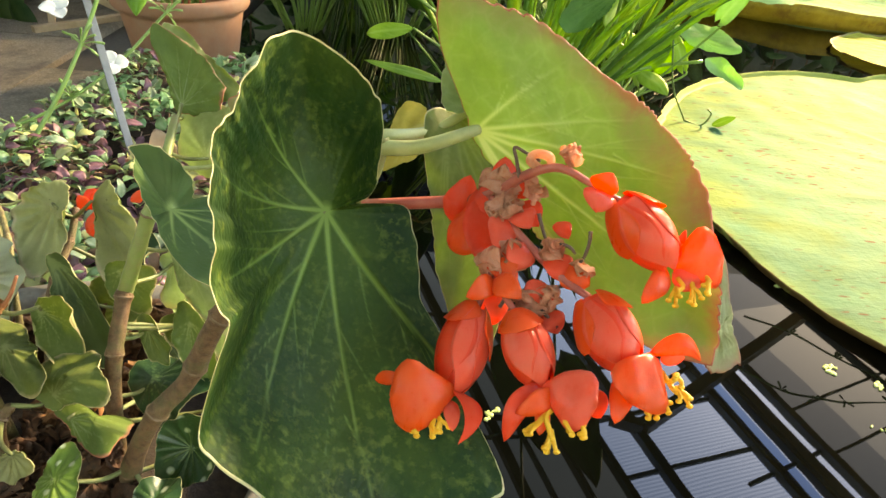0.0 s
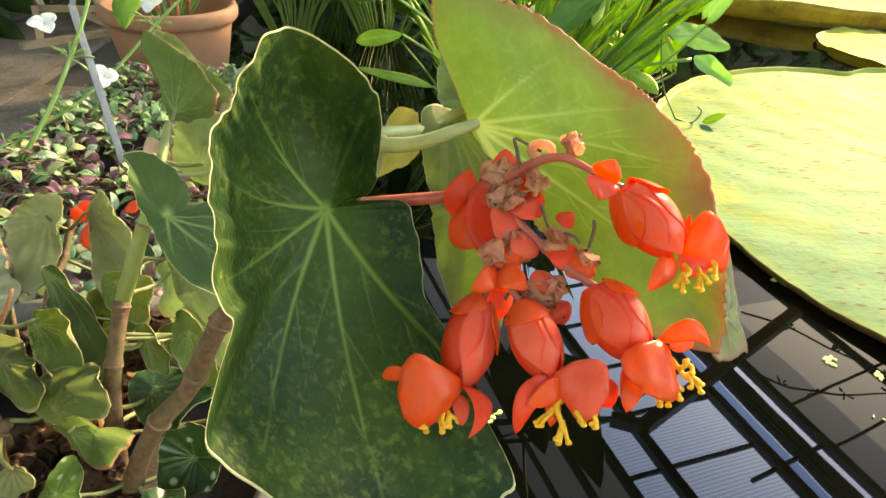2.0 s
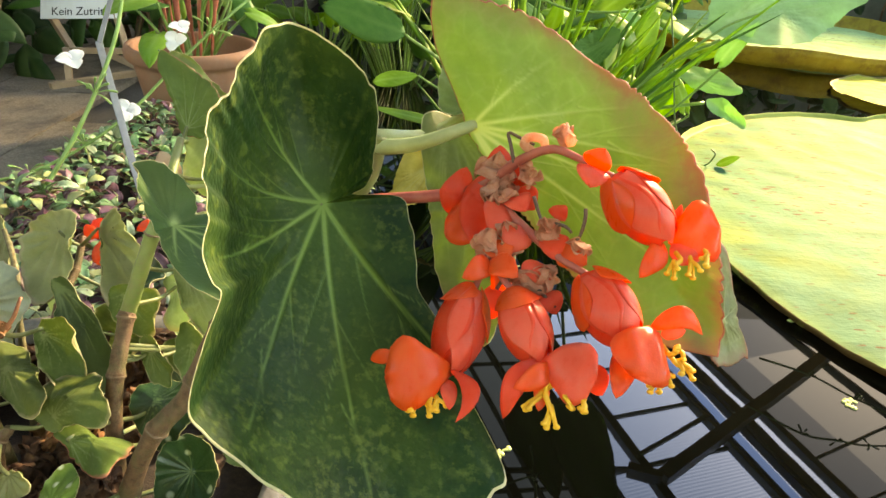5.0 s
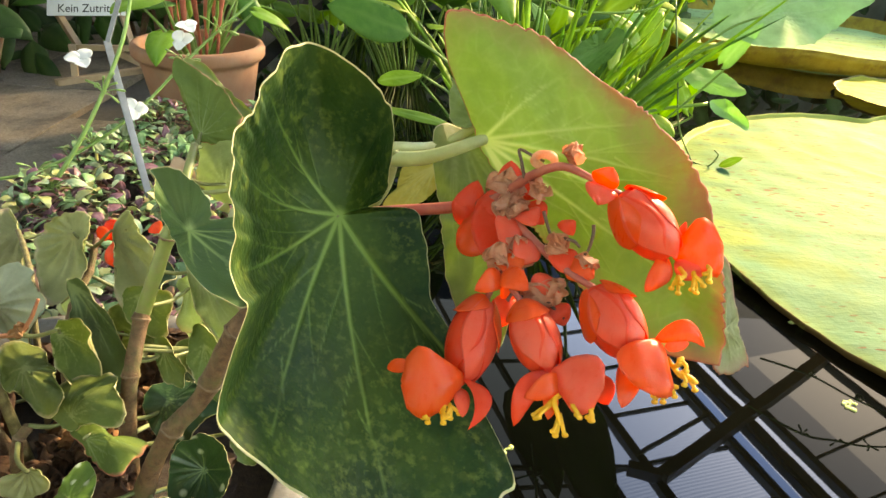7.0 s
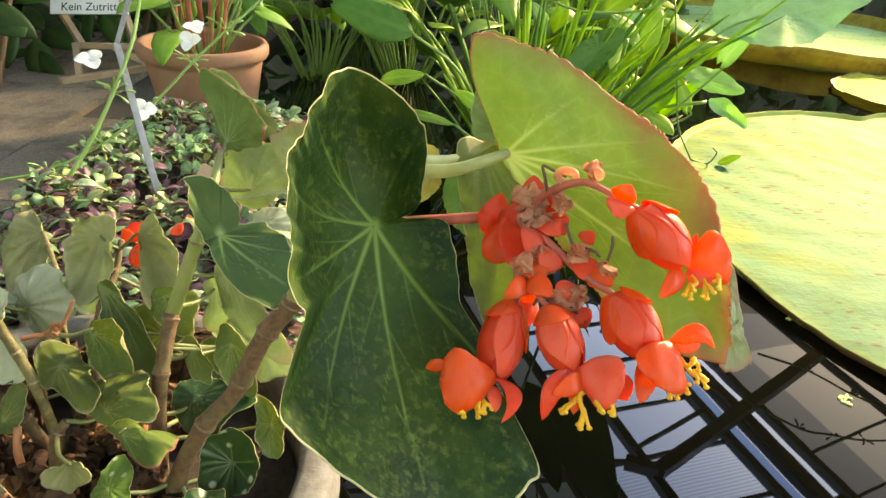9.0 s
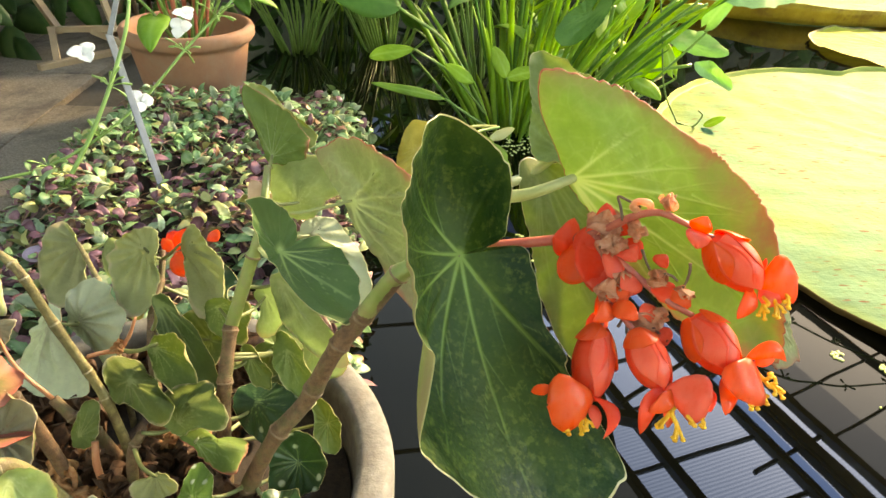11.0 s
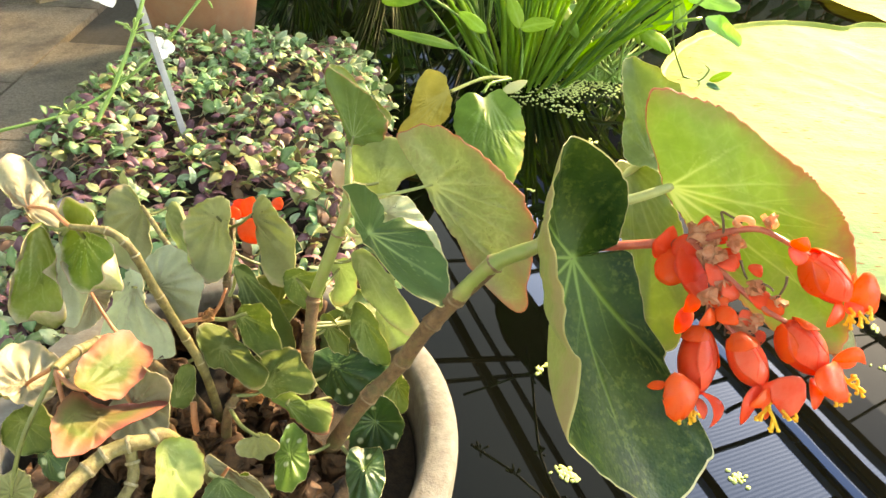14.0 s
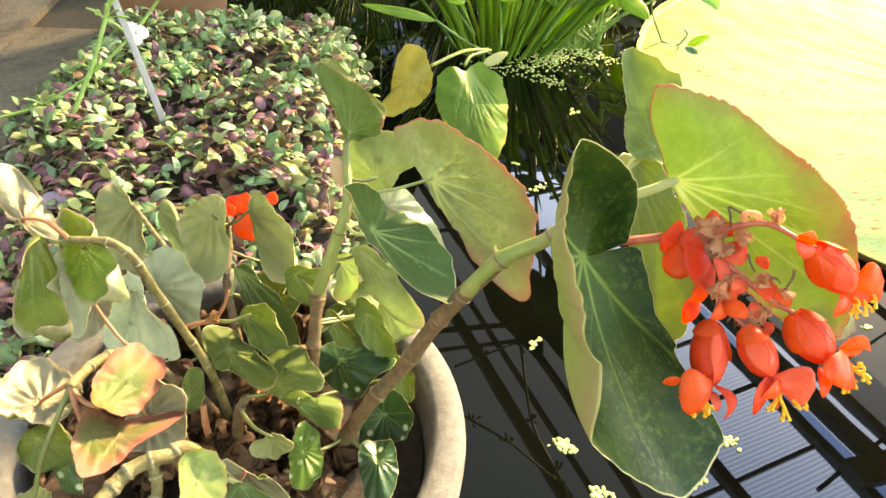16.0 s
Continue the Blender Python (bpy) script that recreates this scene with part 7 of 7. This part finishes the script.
for k in range(5200):
    y = rs2.uniform(0.30, 1.80)
    l_, r_ = bed_edge(y)
    x = rs2.uniform(l_ - 0.03, r_ + 0.03)
    z = float(bed_height(min(max(x, l_ + 0.01), r_ - 0.01), y)) + rs2.uniform(-0.012, 0.028)
    far_green = 1.0 if y > 1.25 else 0.0
    m_i = rs2.choices(range(5), (3.6 + 4 * far_green, 1.9 + 1.6 * far_green, 3.8 - 2.0 * far_green, 2.0 - 1.2 * far_green, 1.2))[0]
    pick = m_i * 3 + rs2.randrange(3)
    m = pose(x, y, z, rs2.gauss(8, 28), rs2.gauss(0, 26), rs2.uniform(0, 360)) @ Matrix.Diagonal((*(3 * [rs2.uniform(0.60, 1.12)]), 1))
    near = 0.66 < y < 1.2 and -0.66 < x < -0.22 and z > float(bed_height(min(max(x, l_ + 0.01), r_ - 0.01), y)) + 0.004
    loose.append((near, pick, m))
made = 0
bulk = {i: [] for i in range(5)}
for near, pick, m in loose:
    v, f, mid, rim, m_i = variants[pick]
    if near and made < 300:
        if pick not in shared_leaf:
            me = bpy.data.meshes.new("leaf")
            me.from_pydata([tuple(p) for p in v], [], f)
            me.materials.append(creeper[m_i])
            me.polygons.foreach_set("use_smooth", np.full(len(me.polygons), True))
            for key, values in (("vein", mid), ("rim", rim)):
                me.attributes.new(key, "FLOAT", "POINT").data.foreach_set("value", values.astype(np.float32))
            shared_leaf[pick] = me
        ob = new("leaf", shared_leaf[pick])
        ob.parent = bed
        ob.matrix_basis = Matrix.Translation(-bed.location) @ m
        made += 1
    else:
        mm = np.array(m)
        bulk[m_i].append((v @ mm[:3, :3].T + mm[:3, 3], f, mid))
for m_i, rows in bulk.items():
    v, f = merge(*[(a, b) for a, b, _ in rows])
    ob = mesh_part("small_leaves", v, f, creeper[m_i], bed)
    ob.data.attributes.new("vein", "FLOAT", "POINT").data.foreach_set("value", np.concatenate([c for _, _, c in rows]).astype(np.float32))
    ob["kind"] = "stuff"
m_runner = plain("runner_pink", (0.26, 0.13, 0.10), (0.42, 0.28, 0.20), 60, 0.5)
pieces = []
for k in range(260):
    y = rs2.uniform(0.32, 1.78)
    l_, r_ = bed_edge(y)
    x = rs2.uniform(l_ + 0.02, r_ - 0.02)
    a = rs2.uniform(0, 6.28)
    pts = []
    for i in range(4):
        px, py = x + i * 0.028 * math.cos(a), y + i * 0.028 * math.sin(a)
        a += rs2.uniform(-0.5, 0.5)
        pts.append((px, py, float(bed_height(min(max(px, l_), r_), py)) + rs2.uniform(-0.006, 0.016)))
    pieces.append(tube_mesh(pts, [0.0013, 0.0012, 0.001], 5, 9))
v, f = merge(*pieces)
mesh_part("runner_tangle", v, f, m_runner, bed)["kind"] = "stuff"

# ---- terracotta pot, signs and stalks behind the bed ----
TP = Vector((-0.705, 1.93, PATH))
terra = thing("terracotta_pot", TP, "round terracotta pot with a rolled rim", "plant pot")
v, f = lathe([(0, 0), (0.125, 0), (0.132, 0.006), (0.166, 0.20), (0.168, 0.212), (0.180, 0.216), (0.187, 0.226), (0.188, 0.244), (0.183, 0.255), (0.174, 0.258), (0.166, 0.254), (0.162, 0.24), (0.155, 0.17)], TP, 64, 0.003)
mesh_part("body", v, f, m_terra, terra)
v, f = lathe([(0.158, 0.185), (0.08, 0.195), (0.0, 0.198)], TP, 32)
mesh_part("soil", v, f, m_soil, terra)
m_spike = plain("spike_red", (0.26, 0.05, 0.035), (0.42, 0.12, 0.06), 40, 0.5)
potted = broad_clump((TP.x, TP.y, PATH + 0.197), 16, 0.17, 0.30, (m_lance_mid, m_lance_dark, m_lance_mid), "leafy plant with red flower spikes in a terracotta pot", size=(0.09, 0.16), ratio=0.5, seed=14, cat="plant", name="potted_plant")
for k in range(7):
    a = k * 0.9
    foot = (TP.x + 0.05 * math.cos(a), TP.y + 0.05 * math.sin(a), PATH + 0.197)
    tube("flower_spike", [foot, (foot[0] + 0.02 * math.cos(a), foot[1], foot[2] + 0.14), (foot[0] + 0.05 * math.cos(a), foot[1] + 0.02, foot[2] + 0.36)], [0.004, 0.005, 0.010, 0.003], m_spike, potted, "red flower spike", 8, 16, 0.25)
m_wood = plain("grey_wood", (0.30, 0.20, 0.12), (0.44, 0.31, 0.19), 18, 0.75, 0.001, stain=(0.22, 0.15, 0.10), stain_scale=6)
m_white = plain("sign_white", (0.74, 0.74, 0.72), (0.82, 0.82, 0.80), 10, 0.5, stain=(0.66, 0.65, 0.6), stain_scale=6)
m_ink = plain("sign_ink", (0.01, 0.01, 0.01), (0.02, 0.02, 0.02), 50, 0.6)
m_zinc = plain("zinc_strip", (0.17, 0.175, 0.19), (0.26, 0.265, 0.28), 40, 0.55)
stand = thing("sign_stand", (-1.28, 2.38, PATH), "wooden trestle carrying a white no-entry sign", "sign")


def batten(name, a, b, w, h, material, parent):
    a, b = Vector(a), Vector(b)
    m = Matrix.Translation((a + b) / 2) @ (b - a).to_track_quat("Y", "Z").to_matrix().to_4x4()
    return part(name, box((w, (b - a).length, h), m, 0.002), material, parent)


batten("post", (-1.420, 2.475, 0.345), (-1.300, 2.385, 0.215), 0.022, 0.022, m_wood, stand)
batten("post", (-1.315, 2.36, 0.235), (-1.295, 2.30, PATH), 0.022, 0.022, m_wood, stand)
batten("crossbar", (-1.335, 2.375, 0.226), (-1.10, 2.385, 0.236), 0.020, 0.020, m_wood, stand)
batten("foot", (-1.33, 2.24, PATH + 0.011), (-1.12, 2.50, PATH + 0.012), 0.026, 0.022, m_wood, stand)
batten("brace", (-1.19, 2.38, 0.228), (-1.04, 2.45, PATH + 0.012), 0.022, 0.022, m_wood, stand)
batten("post", (-1.18, 2.47, 0.40), (-1.11, 2.39, 0.23), 0.020, 0.020, m_wood, stand)
plate = part("sign_plate", box((0.285, 0.006, 0.10), pose(-1.285, 2.455, 0.372, -30, -4, 0), 0.002), m_white, stand, "white plate with black lettering")
fc = bpy.data.curves.new("lettering", "FONT")
fc.body, fc.size, fc.align_x, fc.extrude = "Kein Zutritt", 0.042, "CENTER", 0.0004
fc.materials.append(m_ink)
txt = new("lettering", fc)
txt.parent = plate
txt.matrix_basis = pose(-1.285, 2.455, 0.372, -30, -4, 0) @ pose(0, -0.0042, -0.038, 90)
tagged(txt, "black lettering Kein Zutritt")
label_post = thing("plant_label", (-0.575, 1.19, 0.24), "bent grey zinc strip stuck into the groundcover", "plant label")
for a, b in (((-0.566, 1.18, 0.225), (-0.656, 1.297, 0.505)), ((-0.6545, 1.296, 0.503), (-0.634, 1.335, 0.585))):
    batten("strip", a, b, 0.014, 0.0025, m_zinc, label_post)
m_rush = plain("flower_stalk_green", (0.16, 0.30, 0.07), (0.26, 0.40, 0.12), 30, 0.4, through=0.1)
m_white_petal = plain("petal_white", (0.80, 0.80, 0.78), (0.86, 0.86, 0.84), 60, 0.5, through=0.3)
runner = thing("white_flowered_stalk", (-0.741, 1.085, 0.2), "long arching green stalks with white three-petalled flowers", "plant")
tube("stalk", [(-.613, 1.349, .603), (-.619, 1.289, .515), (-.646, 1.227, .422), (-.679, 1.171, .340), (-.723, 1.116, .259), (-.745, 1.080, .215)], [.0035, .0038, .0042, .0045, .0048], m_rush, runner, "", 8, 40)
tube("stalk", [(-.405, 1.561, .584), (-.493, 1.485, .504), (-.558, 1.428, .440), (-.633, 1.351, .357), (-.712, 1.273, .295), (-.799, 1.207, .255), (-.871, 1.160, .247), (-.98, 1.10, .235)], [.0030, .0032, .0034, .0036], m_rush, runner, "", 8, 50)
for c, n, size in (((-.705, 1.278, .469), (0.1, -0.45, 0.9), 0.034), ((-.560, 1.476, .506), (0.1, -0.35, 0.9), 0.03), ((-.567, 1.453, .482), (0.0, -0.75, 0.6), 0.03), ((-.618, 1.285, .372), (0.5, -0.6, 0.5), 0.03)):
    n = Vector(n).normalized()
    first = n.orthogonal().normalized()
    hub = Vector(c)
    bloom = None
    for k in range(3):
        d = Matrix.Rotation(k * 2.094 + 0.4, 3, n) @ first
        lf = petal("white_petal", hub, hub + d * size * 0.9 + n * size * 0.1, size * 0.95, size * 0.08, m_white_petal, runner, n=tuple(n), cup=-0.2, rows=8, cols=6)
for at in ((-.646, 1.227, .422), (-.558, 1.428, .440), (-.723, 1.116, .259), (-.712, 1.273, .295), (-.493, 1.485, .504), (-.799, 1.207, .255)):
    for k in range(9):
        d = Vector((rs2.uniform(-1, 1), rs2.uniform(-1, 0.6), rs2.uniform(-0.4, 1))).normalized() * rs2.uniform(0.018, 0.05)
        e = Vector(at) + d
        tube("bud_stalk", [at, Vector(at) + d * 0.5 + Vector((0, 0, 0.004)), e], [0.0011, 0.0010, 0.0010, 0.0028, 0.0022], m_rush, runner, "", 6, 12)

# ---- hedge and far planting ----
def hedge(x0, x1, y0, y1, z0, z1, count, size, mats, label, seed):
    """A dense bank of leaves with twigs."""
    r = np.random.RandomState(seed)
    ob = thing("shrub", ((x0 + x1) / 2, (y0 + y1) / 2, z0), label, "shrub")
    groups = {i: [] for i in range(len(mats))}
    for k in range(count):
        a = np.array((r.uniform(x0, x1), r.uniform(y0, y1), z0 + (z1 - z0) * r.random() ** 0.9))
        d = np.array((r.normal(0, 0.6), r.normal(-0.25, 0.4), r.normal(-0.35, 0.5)))
        length = r.uniform(*size)
        d *= length / np.linalg.norm(d)
        i = r.randint(len(mats))
        v, f, mid, rim = petal_grid(a, a + d, length * r.uniform(0.4, 0.6), length * 0.08, (r.normal(0, 0.4), -0.6, 0.8), 0.25, rows=6, cols=4, seed=k, heart=k % 3 == 0, thick=0.001)
        groups[i].append((v, f, mid, rim))
    for i, rows in groups.items():
        v, f = merge(*[(p_, q_) for p_, q_, _, _ in rows])
        g = mesh_part("foliage", v, f, mats[i], ob)
        for key, c in (("vein", 2), ("rim", 3)):
            g.data.attributes.new(key, "FLOAT", "POINT").data.foreach_set("value", np.concatenate([row[c] for row in rows]).astype(np.float32))
        g["kind"] = "stuff"
    twigs = [tube_mesh([(x, r.uniform(y0, y1), z0 - 0.05), (x + r.normal(0, 0.1), (y0 + y1) / 2, (z0 + z1) / 2), (x + r.normal(0, 0.2), r.uniform(y0, y1), z1)], [0.012, 0.008, 0.003], 6, 10) for x in np.linspace(x0, x1, 14)]
    v, f = merge(*twigs)
    mesh_part("branch_tangle", v, f, m_cane_brown, ob)["kind"] = "stuff"
    return ob


m_hedge = green("hedge_leaf", (0.014, 0.05, 0.012), (0.035, 0.085, 0.022), (0.06, 0.11, 0.035))
m_hedge2 = green("hedge_leaf_light", (0.03, 0.085, 0.02), (0.06, 0.13, 0.035), (0.09, 0.16, 0.05))
hedge(-3.4, -1.5, 2.4, 3.3, PATH, 1.2, 620, (0.10, 0.22), (m_hedge, m_hedge2), "dark broad-leaved shrub beside the path", 31)
hedge(-2.5, -1.46, 2.02, 2.55, PATH, 0.75, 330, (0.09, 0.18), (m_hedge, m_hedge2), "low dark shrub hanging over the edge of the path", 35)
hedge(-1.45, -0.95, 2.6, 3.4, PATH, 1.2, 200, (0.10, 0.20), (m_hedge, m_hedge2, m_lance_dark), "green shrub behind the terracotta pot", 32)
hedge(-2.5, 2.2, 5.2, 6.2, 0.0, 2.2, 900, (0.16, 0.34), (m_hedge, m_hedge2, m_lance_dark), "deep green planting along the far bank", 33)
hedge(2.0, 7.5, 7.2, 8.2, 0.0, 2.6, 700, (0.2, 0.4), (m_hedge, m_hedge2), "far green planting beyond the lily pads", 34)

# a lilac leaf on the bed and a rod leaning on the pot
m_lilac = plain("lilac_leaf", (0.42, 0.30, 0.46), (0.58, 0.46, 0.60), 120, 0.45, through=0.3)
petal("lilac_leaf", (-0.707, 0.908, 0.240), (-0.650, 0.892, 0.240), 0.032, 0.006, m_lilac, bed, "pale lilac leaf", n=(0, -0.5, 1))
m_rod = plain("blue_grey_metal", (0.16, 0.19, 0.23), (0.28, 0.31, 0.36), 60, 0.4, metal=0.6)
rod = thing("metal_rod", (-0.90, 0.695, PATH), "thin blue-grey metal rod leaning against the grey pot", "rod")
tube("shaft", [(-0.90, 0.695, PATH), (-0.634, 0.451, 0.251), (-0.449, 0.282, 0.342), (-0.43, 0.265, 0.352)], 0.011, m_rod, rod, "", 12, 24)
